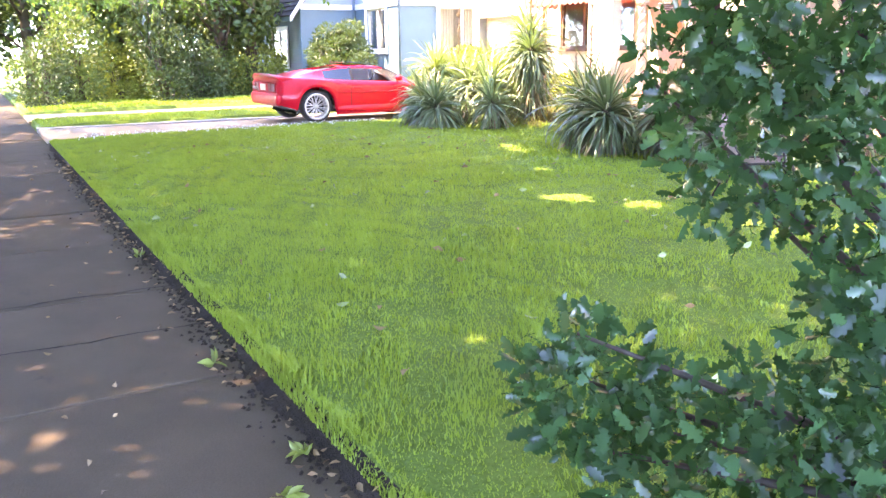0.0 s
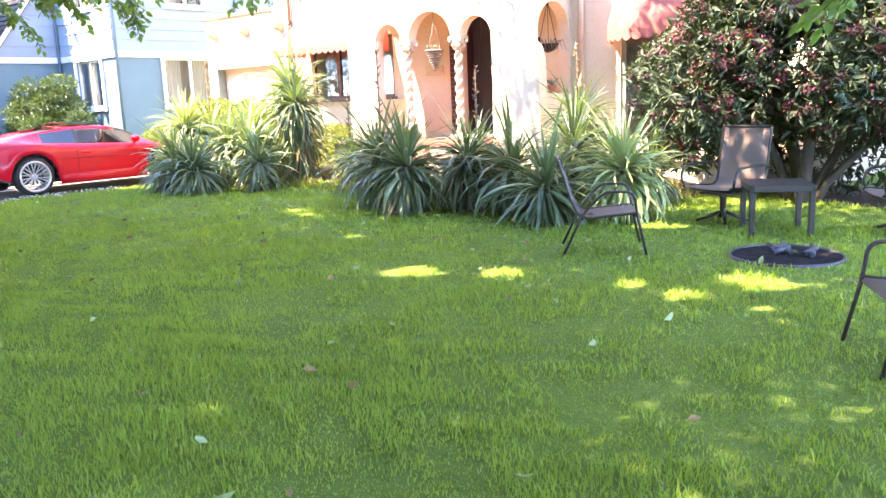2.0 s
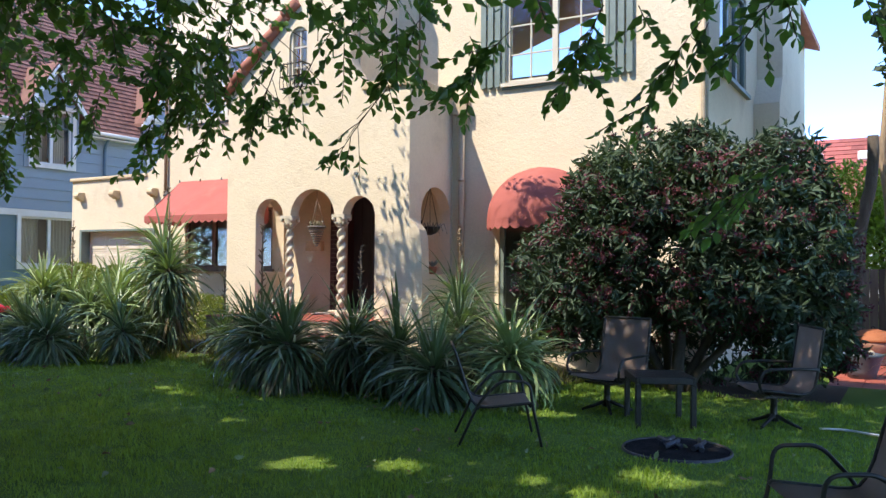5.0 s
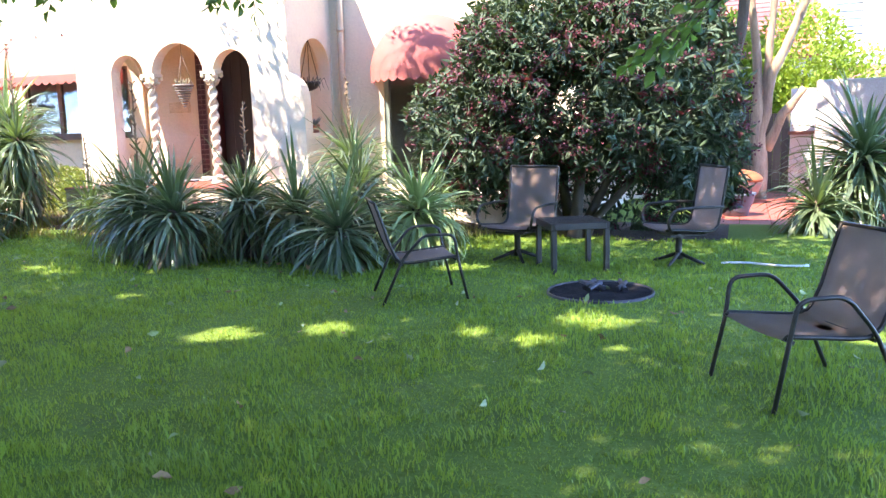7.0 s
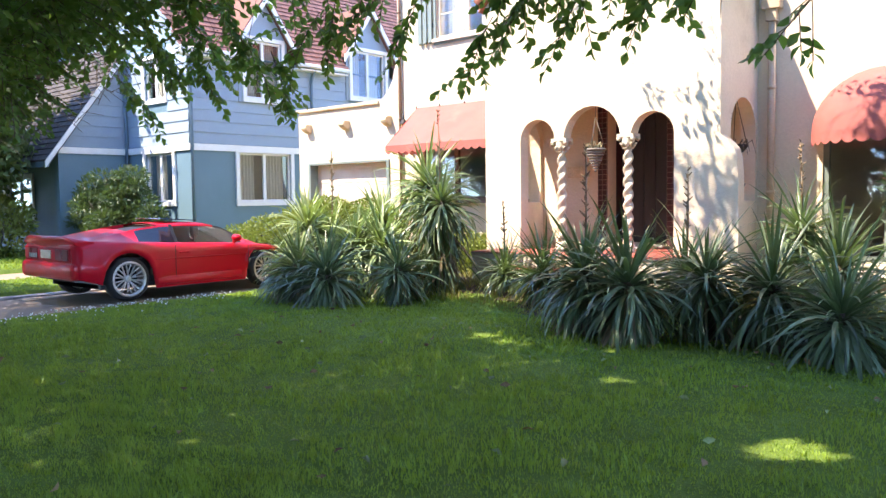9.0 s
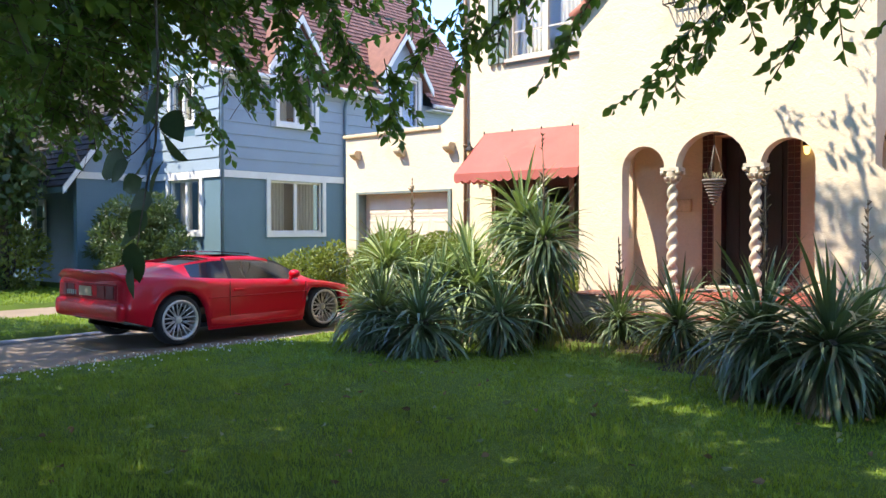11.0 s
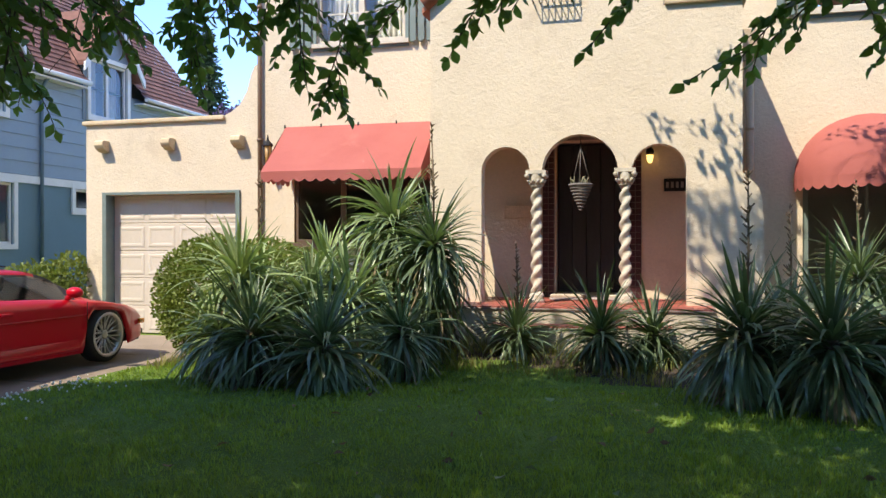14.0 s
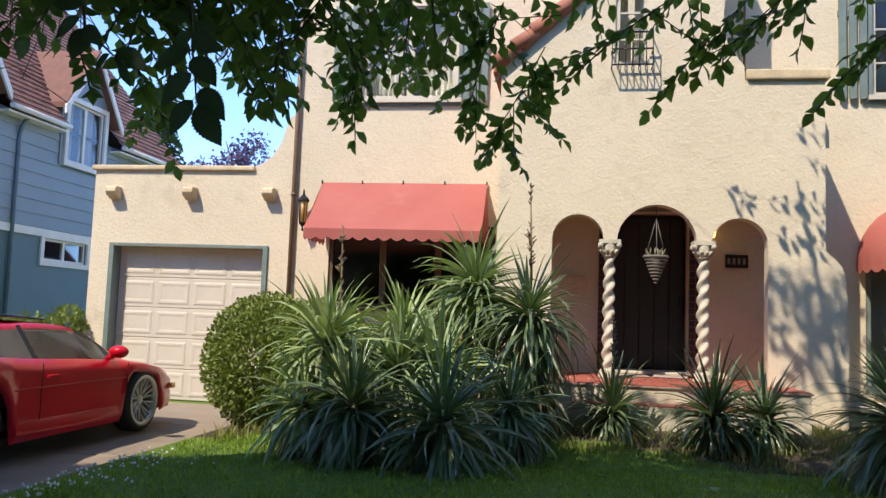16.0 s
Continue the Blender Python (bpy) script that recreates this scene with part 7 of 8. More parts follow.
def small_leaves(name, centers, dirs, sizes, ratio, material, rng):
    """Plain leaves of two triangles, for the part of a crown that is seen from afar."""
    n = len(centers)
    d = dirs / np.linalg.norm(dirs, axis=1, keepdims=True)
    s = np.cross(d, rng.normal(size=(n, 3)))
    s /= np.linalg.norm(s, axis=1, keepdims=True) + 1e-9
    L = sizes[:, None]
    V = np.stack([centers, centers + d * L * 0.45 + s * L * ratio * 0.5, centers + d * L, centers + d * L * 0.45 - s * L * ratio * 0.5], axis=1).reshape(-1, 3)
    Q = np.arange(n)[:, None] * 4 + np.array([[0, 1, 2, 3]])
    me = bpy.data.meshes.new(name)
    me.vertices.add(len(V))
    me.vertices.foreach_set("co", V.astype(np.float32).ravel())
    me.loops.add(Q.size)
    me.loops.foreach_set("vertex_index", Q.astype(np.int32).ravel())
    me.polygons.add(n)
    me.polygons.foreach_set("loop_start", np.arange(0, Q.size, 4, dtype=np.int32))
    me.materials.append(material)
    me.update()
    return me


class Spray:
    """Collects leaves and twigs of many small boughs."""

    def __init__(self, seed):
        self.r = random.Random(seed)
        self.P, self.D, self.S, self.b = [], [], [], bmesh.new()

    def twig(self, a, way, length, n=11, leaf=0.115, thin=0.004):
        r = self.r
        pts, p, d = [], Vector(a), Vector(way).normalized()
        side = d.cross(Vector((r.uniform(-0.4, 0.4), r.uniform(-0.4, 0.4), 1))).normalized()
        for i in range(n + 1):
            pts.append(p.copy())
            if i:
                s = 1 if i % 2 else -1
                out = (side * s * 0.9 + d * 0.65 + Vector((r.uniform(-0.2, 0.2), r.uniform(-0.2, 0.2), -0.35 + r.uniform(-0.25, 0.15)))).normalized()
                self.P.append(tuple(p))
                self.D.append(tuple(out))
                self.S.append(leaf * r.uniform(0.75, 1.15) * (0.7 if i == n else 1))
            d = (d + Vector((r.uniform(-0.05, 0.05), r.uniform(-0.05, 0.05), -0.02))).normalized()
            p = p + d * length / n
        self.P.append(tuple(pts[-1]))
        self.D.append(tuple(d))
        self.S.append(leaf)
        tube(self.b, pts[::2] + [pts[-1]], [thin] * len(pts[::2]) + [0.0015], 4, cap=False)
        return pts

    def bough(self, tip, length=0.9, twigs=6, back=(0.1, -0.8, 0.55)):
        """A drooping bough that ends at tip, with side twigs."""
        r = self.r
        back = Vector(back) + Vector((r.uniform(-0.45, 0.45), r.uniform(-0.2, 0.2), r.uniform(-0.1, 0.25)))
        root = Vector(tip) + back.normalized() * length + Vector((0, 0, 0.15))
        way = (Vector(tip) - root).normalized()
        pts = self.twig(root, way + Vector((0, 0, 0.12)), length, 16, thin=0.005)
        for k in range(twigs):
            o = pts[2 + int(12 * k / max(1, twigs))]
            s = Vector((r.uniform(-1, 1), r.uniform(-0.6, 0.5), r.uniform(-0.5, 0.15)))
            self.twig(o, way * 0.7 + s, r.uniform(0.22, 0.45), r.randrange(6, 10))

    def finish(self, parent, gate=None, name="crown"):
        P, D, S = np.array(self.P), np.array(self.D), np.array(self.S)
        if gate is not None:
            ok = gate(P)
            P, D, S = P[ok], D[ok], S[ok]
        part(name, leaf_mesh(name, P, D, S, 0.58, TREE_LEAF, 0.2, np.random.default_rng(3)), None, parent)
        tagged(part("twig_mass", self.b, TREE_BARK, parent), kind="stuff")


TIPS = [(-9.94, 5.9, 2.95), (-8.62, 5.95, 2.45), (-7.45, 5.9, 3.2), (-6.5, 5.9, 2.71), (-5.97, 5.9, 2.43), (-4.9, 5.9, 2.84), (-3.83, 5.9, 2.67), (-3.35, 5.9, 2.47), (-2.86, 5.7, 1.78), (-2.73, 5.9, 2.85), (-5.5, 5.9, 2.98),
        (-16.6, 5.6, 2.68), (-14.8, 5.8, 3.11), (-12.8, 5.9, 2.85), (-11.63, 5.9, 3.05), (-10.28, 5.9, 2.84), (-7.81, 5.9, 2.93), (-6.93, 5.9, 2.68), (-14.06, 5.9, 3.1), (-10.97, 5.9, 2.85), (-8.36, 5.9, 2.71),
        (-14.4, 5.9, 3.1), (-13.46, 5.9, 2.53), (-13.06, 5.9, 2.81), (-12.76, 5.9, 2.76), (-12.39, 5.9, 2.64), (-11.96, 5.9, 2.9), (-11.45, 6.3, 2.42), (-11.6, 6.2, 2.6), (-11.0, 5.9, 3.3), (-10.43, 5.9, 3.1), (-9.62, 5.9, 3.2), (-9.32, 5.9, 2.75), (-7.78, 5.9, 2.52), (-8.15, 5.9, 2.86), (-8.0, 5.7, 3.02), (-8.05, 5.8, 3.16), (-7.85, 5.8, 3.0)]
TRUNKS = [(-3.2, -1.5), (-11.5, -1.5), (-20.0, -1.5)]
for q, (tx, ty) in enumerate(TRUNKS):
    rng = np.random.default_rng(50 + q)
    tree = thing("street_tree", (tx, ty, 0.03), "large street tree with drooping leafy boughs over the lawn", "tree", "street trees")
    sp = Spray(70 + q)
    mine = [t for t in TIPS if (t[0] > -7.2) == (q == 0) and (t[0] < -15.6) == (q == 2)]
    for t in mine:
        if t[0] < -11.2:
            sp.bough(t, sp.r.uniform(0.8, 1.1), 9)
        else:
            sp.bough(t, sp.r.uniform(0.7, 1.0), 7 if t[0] > -7.2 else 4, (0.8, -0.35, 0.42))
    # denser leafage above the drooping tips
    for k in range((420, 620, 640)[q]):
        x = tx + sp.r.uniform(-6.6, 5.2)
        y = sp.r.uniform(2.5, 6.2)
        z = sp.r.uniform(2.9, 4.3) - (0.45 if q == 2 else 0) + 0.10 * (6.2 - y) + (0.5 if -10.7 < x < -8.0 else 0)
        if -10.7 < x < -8.6 and sp.r.random() < 0.6:
            continue
        sp.twig((x, y, z + 0.2), (sp.r.uniform(-0.8, 0.8), sp.r.uniform(-0.3, 0.9), sp.r.uniform(-0.6, 0.1)), sp.r.uniform(0.35, 0.65), sp.r.randrange(9, 14))
    # heavy leafage low over the drive's end
    if q == 1:
        for k in range(430):
            x, y = sp.r.uniform(-15.4, -10.4), sp.r.uniform(3.2, 5.2)
            low = 2.78 + 0.45 * smooth(-12.2, -10.4, x) + 0.14 * math.sin(3 * x) + 0.25 * (y - 3.2)
            sp.twig((x, y, low + 0.2 + 1.3 * sp.r.random() ** 1.4), (sp.r.uniform(-0.8, 0.8), sp.r.uniform(-0.3, 0.9), sp.r.uniform(-0.6, 0.1)), sp.r.uniform(0.35, 0.65), sp.r.randrange(9, 14))
        for k in range(170):
            x, y = sp.r.uniform(-12.7, -10.9), sp.r.uniform(2.8, 3.7)
            low = 2.12 + 0.32 * smooth(-12.2, -11.2, x) + 0.10 * math.sin(5 * x) + 0.25 * (y - 3.2)
            sp.twig((x, y, low + 0.22 + 1.0 * sp.r.random() ** 1.3), (sp.r.uniform(-0.8, 0.8), sp.r.uniform(-0.3, 0.7), sp.r.uniform(-0.5, 0.1)), sp.r.uniform(0.3, 0.55), sp.r.randrange(10, 15), leaf=0.085)
        for k in range(210):
            x, y = sp.r.uniform(-11.2, -8.9), sp.r.uniform(1.35, 2.1)
            low = 2.38 + 0.10 * math.sin(4 * x) + 0.12 * smooth(-9.8, -8.9, x)
            sp.twig((x, y, low + 0.2 + 0.9 * sp.r.random() ** 1.2), (sp.r.uniform(-0.8, 0.8), sp.r.uniform(-0.3, 0.7), sp.r.uniform(-0.5, 0.1)), sp.r.uniform(0.3, 0.5), sp.r.randrange(9, 13), leaf=0.10)
    # unseen high twigs towards the porch, added to throw leaf shadow on its front
    if q == 1:
        for k in range(34):
            a, c = sp.r.random(), sp.r.random()
            o = Vector((-10.9 + 1.5 * a, 6.4 + 1.7 * c, 6.9 - 1.6 * c + sp.r.uniform(-0.6, 0.6)))
            sp.twig(o, (sp.r.uniform(-0.7, 0.9), sp.r.uniform(-0.2, 0.9), sp.r.uniform(-0.7, 0.0)), sp.r.uniform(0.4, 0.7), sp.r.randrange(9, 14), leaf=0.11)
        for k in range(70):
            o = Vector((-8.0 + sp.r.uniform(-0.5, 0.6), 7.85 + sp.r.uniform(-0.25, 0.25), 7.0 + sp.r.uniform(-0.5, 0.35)))
            sp.twig(o, (sp.r.uniform(-0.7, 0.9), sp.r.uniform(-0.2, 0.5), sp.r.uniform(-0.7, 0.0)), sp.r.uniform(0.4, 0.6), sp.r.randrange(9, 13), leaf=0.11)
    sp.finish(tree, admitted)
    # the upper crown
    n = (76000, 76000, 52000)[q]
    low = (3.6, 3.6, 2.7)[q]
    c = rng.random((520, 3)) * np.array([12.5, 10.6, 4.6]) + np.array([tx - 6.3, -4.4, low + 0.3])
    i = rng.integers(0, len(c), n)
    P = c[i] + rng.normal(size=(n, 3)) * np.array([0.75, 0.75, 0.42])
    P[:, 2] = np.maximum(P[:, 2], low + 0.4 * np.sin(P[:, 0] * 1.7) * np.cos(P[:, 1] * 1.3) + 1.2 * (P[:, 1] < 1.8))
    ok = admitted(P) & (((P[:, 0] - tx) / 7.2) ** 2 + ((P[:, 1] + 0.3) / 7.0) ** 2 + ((P[:, 2] - 4) / 6.0) ** 2 < 1)
    P = P[ok]
    first = len(P)
    if q < 2:
        # unseen close leafage, added to shade the pavement and the lawn
        m = 21000
        C = rng.random((m, 3)) * np.array([10.5, 8.2, 1.4]) + np.array([tx - 5.6, -4.0, 5.1])
        P = np.concatenate([P, C[admitted(C)]])
        if q == 0:
            for m, span, corner in ((6000, (11.0, 2.2, 1.4), (-9.0, -4.3, 5.1)), (3200, (5.6, 2.6, 1.0), (-8.2, 4.1, 5.1)), (5000, (7.0, 3.2, 1.2), (-7.0, -2.4, 5.2))):
                C = rng.random((m, 3)) * np.array(span) + np.array(corner)
                P = np.concatenate([P, C[admitted(C)]])
        if q == 0:
            # an unseen leaf patch towards the patio, added to shade the yucca there
            C = rng.normal(size=(2600, 3)) * np.array([0.55, 0.45, 0.25]) + np.array([-2.3, 8.3, 5.7])
            P = np.concatenate([P, C])
        if q == 1:
            C = rng.random((7000, 3)) * np.array([9.0, 6.0, 1.2]) + np.array([-16.0, -3.0, 5.2])
            P = np.concatenate([P, C[admitted(C)]])
    part("upper_crown", small_leaves("upper_crown", P, rng.normal(size=P.shape) + np.array([0, 0.2, -0.6]), rng.uniform(0.10, 0.17, len(P)) * np.where(np.arange(len(P)) < first, 1.0, 1.2), 0.62, TREE_LEAF, rng), None, tree)
    b = bmesh.new()
    tube(b, [(tx, ty, -0.02), (tx + 0.05, ty, 0.5), (tx - 0.04, ty + 0.05, 1.6), (tx, ty + 0.1, 3.0)], [0.42, 0.33, 0.29, 0.26], 14)
    part("trunk", b, TREE_BARK, tree)
    if q == 0:
        # unseen limb that carries the added leaf patch
        b = bmesh.new()
        tube(b, [(tx, ty + 0.1, 2.9), (tx + 0.2, ty + 2.5, 5.6), (tx + 0.5, 5.0, 6.4), (-2.3, 8.3, 5.75)], [0.14, 0.10, 0.06, 0.015], 9)
        part("limb", b, TREE_BARK, tree)
    for k in range(13):
        b = bmesh.new()
        a = 2 * math.pi * k / 13 + sp.r.uniform(-0.2, 0.2)
        reach = sp.r.uniform(3.4, 5.2)
        e = Vector((tx + reach * math.cos(a), ty + 0.8 + reach * math.sin(a), sp.r.uniform(4.4, 6.4)))
        o = Vector((tx, ty + 0.1, 2.9))
        m = o.lerp(e, 0.45) + Vector((0, 0, 0.9))
        tube(b, [o, o.lerp(m, 0.5) + Vector((0, 0, 0.25)), m, m.lerp(e, 0.6) + Vector((0, 0, 0.1)), e], [0.15, 0.11, 0.075, 0.04, 0.015], 8)
        part("limb", b, TREE_BARK, tree)

# an added limb over the lawn, its last twigs set to throw crisp leaf shadows on the porch front and the domed awning
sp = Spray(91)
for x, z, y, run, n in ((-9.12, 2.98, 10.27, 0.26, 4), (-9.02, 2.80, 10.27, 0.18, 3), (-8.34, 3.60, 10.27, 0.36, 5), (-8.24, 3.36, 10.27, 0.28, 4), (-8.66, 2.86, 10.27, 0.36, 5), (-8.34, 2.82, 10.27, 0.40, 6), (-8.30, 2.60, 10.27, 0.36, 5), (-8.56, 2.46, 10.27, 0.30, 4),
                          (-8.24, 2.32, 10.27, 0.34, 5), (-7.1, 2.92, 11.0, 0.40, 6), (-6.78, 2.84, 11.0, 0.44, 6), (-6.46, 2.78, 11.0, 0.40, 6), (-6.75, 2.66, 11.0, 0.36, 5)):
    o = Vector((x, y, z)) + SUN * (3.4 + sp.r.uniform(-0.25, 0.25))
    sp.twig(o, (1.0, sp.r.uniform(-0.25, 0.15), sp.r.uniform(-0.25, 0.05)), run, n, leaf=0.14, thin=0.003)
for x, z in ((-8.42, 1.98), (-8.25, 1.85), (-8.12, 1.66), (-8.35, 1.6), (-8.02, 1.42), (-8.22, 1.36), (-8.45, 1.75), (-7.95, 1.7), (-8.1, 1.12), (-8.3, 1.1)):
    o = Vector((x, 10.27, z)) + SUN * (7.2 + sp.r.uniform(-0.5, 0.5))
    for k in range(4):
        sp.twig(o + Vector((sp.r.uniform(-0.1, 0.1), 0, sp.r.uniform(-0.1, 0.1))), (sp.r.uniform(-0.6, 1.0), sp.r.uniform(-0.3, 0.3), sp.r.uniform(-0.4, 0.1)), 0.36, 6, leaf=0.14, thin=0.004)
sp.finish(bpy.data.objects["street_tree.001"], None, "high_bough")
b = bmesh.new()
tube(b, [(-11.5, -1.4, 2.9), (-11.4, 0.8, 5.6), (-10.9, 4.0, 7.2), (-10.2, 6.6, 7.0), (-9.6, 8.1, 6.35)], [0.14, 0.10, 0.07, 0.035, 0.012], 9)
part("limb", b, TREE_BARK, bpy.data.objects["street_tree.001"])

# one bough hanging close to the pavement, its leaves toothed like an elm's
near = bpy.data.objects["street_tree.001"]


def elm_leaf(length):
    b = bmesh.new()
    prof = [(0, 0.015), (0.08, 0.16), (0.2, 0.25), (0.35, 0.30), (0.5, 0.29), (0.65, 0.24), (0.8, 0.15), (0.92, 0.06), (1.0, 0.0)]
    n = 26
    L, M, R = [], [], []
    for i in range(n + 1):
        t = i / n
        w = float(np.interp(t, [p[0] for p in prof], [p[1] for p in prof])) * length
        if 0 < i < n:
            w *= 1.07 if i % 2 else 0.93
        z = -0.12 * length * t * t
        M.append(b.verts.new((t * length, 0, z)))
        L.append(b.verts.new((t * length + 0.01 * length, w, z + 0.22 * w)))
        R.append(b.verts.new((t * length + 0.01 * length, -w, z + 0.22 * w)))
    for i in range(n):
        for a, c in ((L, M), (M, R)):
            f = b.faces.new((a[i], c[i], c[i + 1], a[i + 1]))
            f.smooth = True
    tube(b, [(-0.1 * length, 0, 0.0), (0, 0, 0)], 0.0012, 4)
    return b


# darker copy of the elm leaf, with the canopy's shade put into its colour
SHADED_LEAF = mat("shaded_elm_leaf", (0.034, 0.062, 0.026), (0.022, 0.044, 0.020), scale=9, fine=60, rough=0.55, bump=0.1, spec=0.25, objrand=0.3, translucent=0.16, trans_color=(0.10, 0.20, 0.04))
ELM = {l: mesh_of("leaf", elm_leaf(l), SHADED_LEAF) for l in (0.08, 0.10, 0.115, 0.128)}
b = bmesh.new()


def spread(p):
    """Places a point of the bough, drawn at a smaller size."""
    return Matrix.Translation(Vector((-7.896, 0.476, 1.482)) + (Vector(p) - Vector((-7.896, 0.476, 1.482))) * 1.11)


stem = [(-8.02, 1.60, 2.65), (-8.06, 1.64, 2.2), (-8.10, 1.67, 1.95), (-8.134, 1.68, 1.779), (-8.176, 1.68, 1.683), (-8.198, 1.68, 1.617), (-8.22, 1.68, 1.549), (-8.238, 1.68, 1.489), (-8.254, 1.68, 1.428)]
tube(b, [spread(p).translation for p in stem], [0.006, 0.005, 0.0045, 0.004, 0.0035, 0.003, 0.003, 0.0025, 0.002], 6)
tube(b, [spread(p).translation for p in ((-8.12, 1.675, 1.83), (-8.18, 1.68, 1.79), (-8.26, 1.685, 1.757), (-8.31, 1.685, 1.745))], [0.003, 0.003, 0.002, 0.002], 5)
part("hanging_bough", b, TREE_BARK, near)
r = random.Random(8)
# base, tip and tilt of each toothed leaf on the bough
for base, tip, tilt in (((-8.308, 1.743), (-8.431, 1.719), 15), ((-8.26, 1.732), (-8.327, 1.686), -20), ((-8.146, 1.747), (-8.239, 1.715), 25), ((-8.189, 1.68), (-8.263, 1.655), -10), ((-8.13, 1.72), (-8.168, 1.641), 35), ((-8.185, 1.616), (-8.302, 1.609), 10), ((-8.20, 1.59), (-8.245, 1.535), -30),
                        ((-8.229, 1.532), (-8.323, 1.509), 20), ((-8.227, 1.50), (-8.245, 1.41), -25), ((-8.245, 1.465), (-8.318, 1.405), 15), ((-8.25, 1.43), (-8.265, 1.372), 5), ((-8.10, 1.90), (-8.20, 1.86), 20), ((-8.10, 1.86), (-8.03, 1.80), -20), ((-8.07, 2.02), (-8.16, 1.98), 10), ((-8.12, 1.80), (-8.05, 1.74), 30)):
    d = Vector((tip[0] - base[0], 0, tip[1] - base[1]))
    d.y = r.uniform(-0.02, 0.02)
    x = d.normalized()
    z = Vector((r.uniform(-0.25, 0.25), -1, r.uniform(-0.1, 0.5)))
    z = (z - x * z.dot(x)).normalized()
    m = Matrix((x, z.cross(x), z)).transposed().to_4x4()
    size = min(ELM, key=lambda l: abs(l - d.length))
    ob = part("leaf", ELM[size], None, near, world=True)
    ob.matrix_basis = spread(Vector((base[0], 1.68 + r.uniform(-0.02, 0.02), base[1]))) @ m @ Matrix.Rotation(radians(tilt), 4, "X") @ Matrix.Scale(1.4, 4)

# a second low bough over the pavement's far end, with paired leaves
b = bmesh.new()
tube(b, [(-11.858, 2.72, 2.394), (-11.839, 2.72, 2.165), (-11.830, 2.72, 2.051), (-11.818, 2.72, 1.981), (-11.810, 2.72, 1.912)], [0.006, 0.005, 0.0035, 0.003, 0.002], 6)
tube(b, [(-12.187, 2.72, 2.374), (-12.168, 2.72, 2.190), (-12.160, 2.72, 2.127), (-12.067, 2.72, 2.044), (-12.017, 2.72, 2.021)], [0.006, 0.005, 0.004, 0.003, 0.002], 6)
part("hanging_bough", b, TREE_BARK, near)
for bx, bz, ex, ez, tilt in ((-11.835, 2.051, -11.940, 2.011, 15), (-11.825, 2.034, -11.751, 1.957, -25), (-11.822, 1.986, -11.910, 1.900, 10), (-11.811, 1.951, -11.735, 1.867, -15), (-11.810, 1.909, -11.874, 1.810, 20), (-11.806, 1.899, -11.741, 1.796, -10), (-12.165, 2.190, -12.261, 2.201, 10), (-12.165, 2.149, -12.253, 2.093, 20), (-12.160, 2.127, -12.196, 2.034, -20), (-12.151, 2.124, -12.100, 2.074, 15), (-12.059, 2.054, -11.962, 2.007, -20), (-12.028, 2.027, -12.012, 1.959, 30), (-12.066, 2.041, -12.123, 1.993, 10), (-11.835, 2.101, -11.916, 2.070, -10), (-11.825, 2.085, -11.732, 2.043, 20), (-11.840, 2.133, -11.905, 2.151, 10), (-11.820, 2.125, -11.744, 2.099, -15)):
    d = Vector((ex - bx, r.uniform(-0.02, 0.02), ez - bz))
    x = d.normalized()
    z = Vector((r.uniform(-0.3, 0.3), -1, r.uniform(-0.1, 0.4)))
    z = (z - x * z.dot(x)).normalized()
    m = Matrix((x, z.cross(x), z)).transposed().to_4x4()
    ob = part("leaf", ELM[min(ELM, key=lambda l: abs(l - d.length))], None, near, world=True)
    ob.matrix_basis = Matrix.Translation((bx, 2.72 + r.uniform(-0.02, 0.02), bz)) @ m @ Matrix.Rotation(radians(tilt), 4, "X")

# ---- trees and houses farther off ----
FAR_LEAF = mat("far_leaf", (0.05, 0.085, 0.035), (0.035, 0.06, 0.028), scale=0.6, fine=5, rough=0.6, bump=0.0, island=0.4, translucent=0.2)
PURPLE_LEAF = mat("purple_blossom", (0.17, 0.11, 0.22), (0.09, 0.055, 0.10), scale=0.6, fine=5, rough=0.6, bump=0.0, island=0.4, translucent=0.2)


def far_tree(x, y, h, spread, label, material, seed, base=0.35, n=2600, leaf=0.3, group="far trees"):
    rng = np.random.default_rng(seed)
    t = thing("tree", (x, y, 0), label, "tree", group)
    b = bmesh.new()
    tube(b, [(x, y, -0.1), (x + 0.1, y, h * 0.4), (x, y, h * 0.85)], [0.05 * h * 0.6, 0.035 * h * 0.6, 0.02], 9)
    for k in range(9):
        a = 2.4 * k
        z = h * (base + 0.05 * k)
        tube(b, [(x, y, z), (x + 0.6 * spread * math.cos(a), y + 0.6 * spread * math.sin(a), z + 0.18 * h)], [0.06, 0.015], 6)
    part("trunk", b, TREE_BARK, t)
    c = rng.normal(size=(46, 3))
    c /= np.linalg.norm(c, axis=1, keepdims=True)
    c = c * rng.random((46, 1)) ** 0.4 * np.array([spread, spread, h * (1 - base) * 0.5]) * 0.85 + np.array([x, y, h * (base + (1 - base) * 0.5)])
    i = rng.integers(0, 46, n)
    P = c[i] + rng.normal(size=(n, 3)) * spread * 0.17
    part("crown", leaf_mesh("crown", P, rng.normal(size=P.shape) + np.array([0, 0, -0.3]), leaf * rng.uniform(0.6, 1.2, n), 0.6, material, 0.2, rng), None, t)


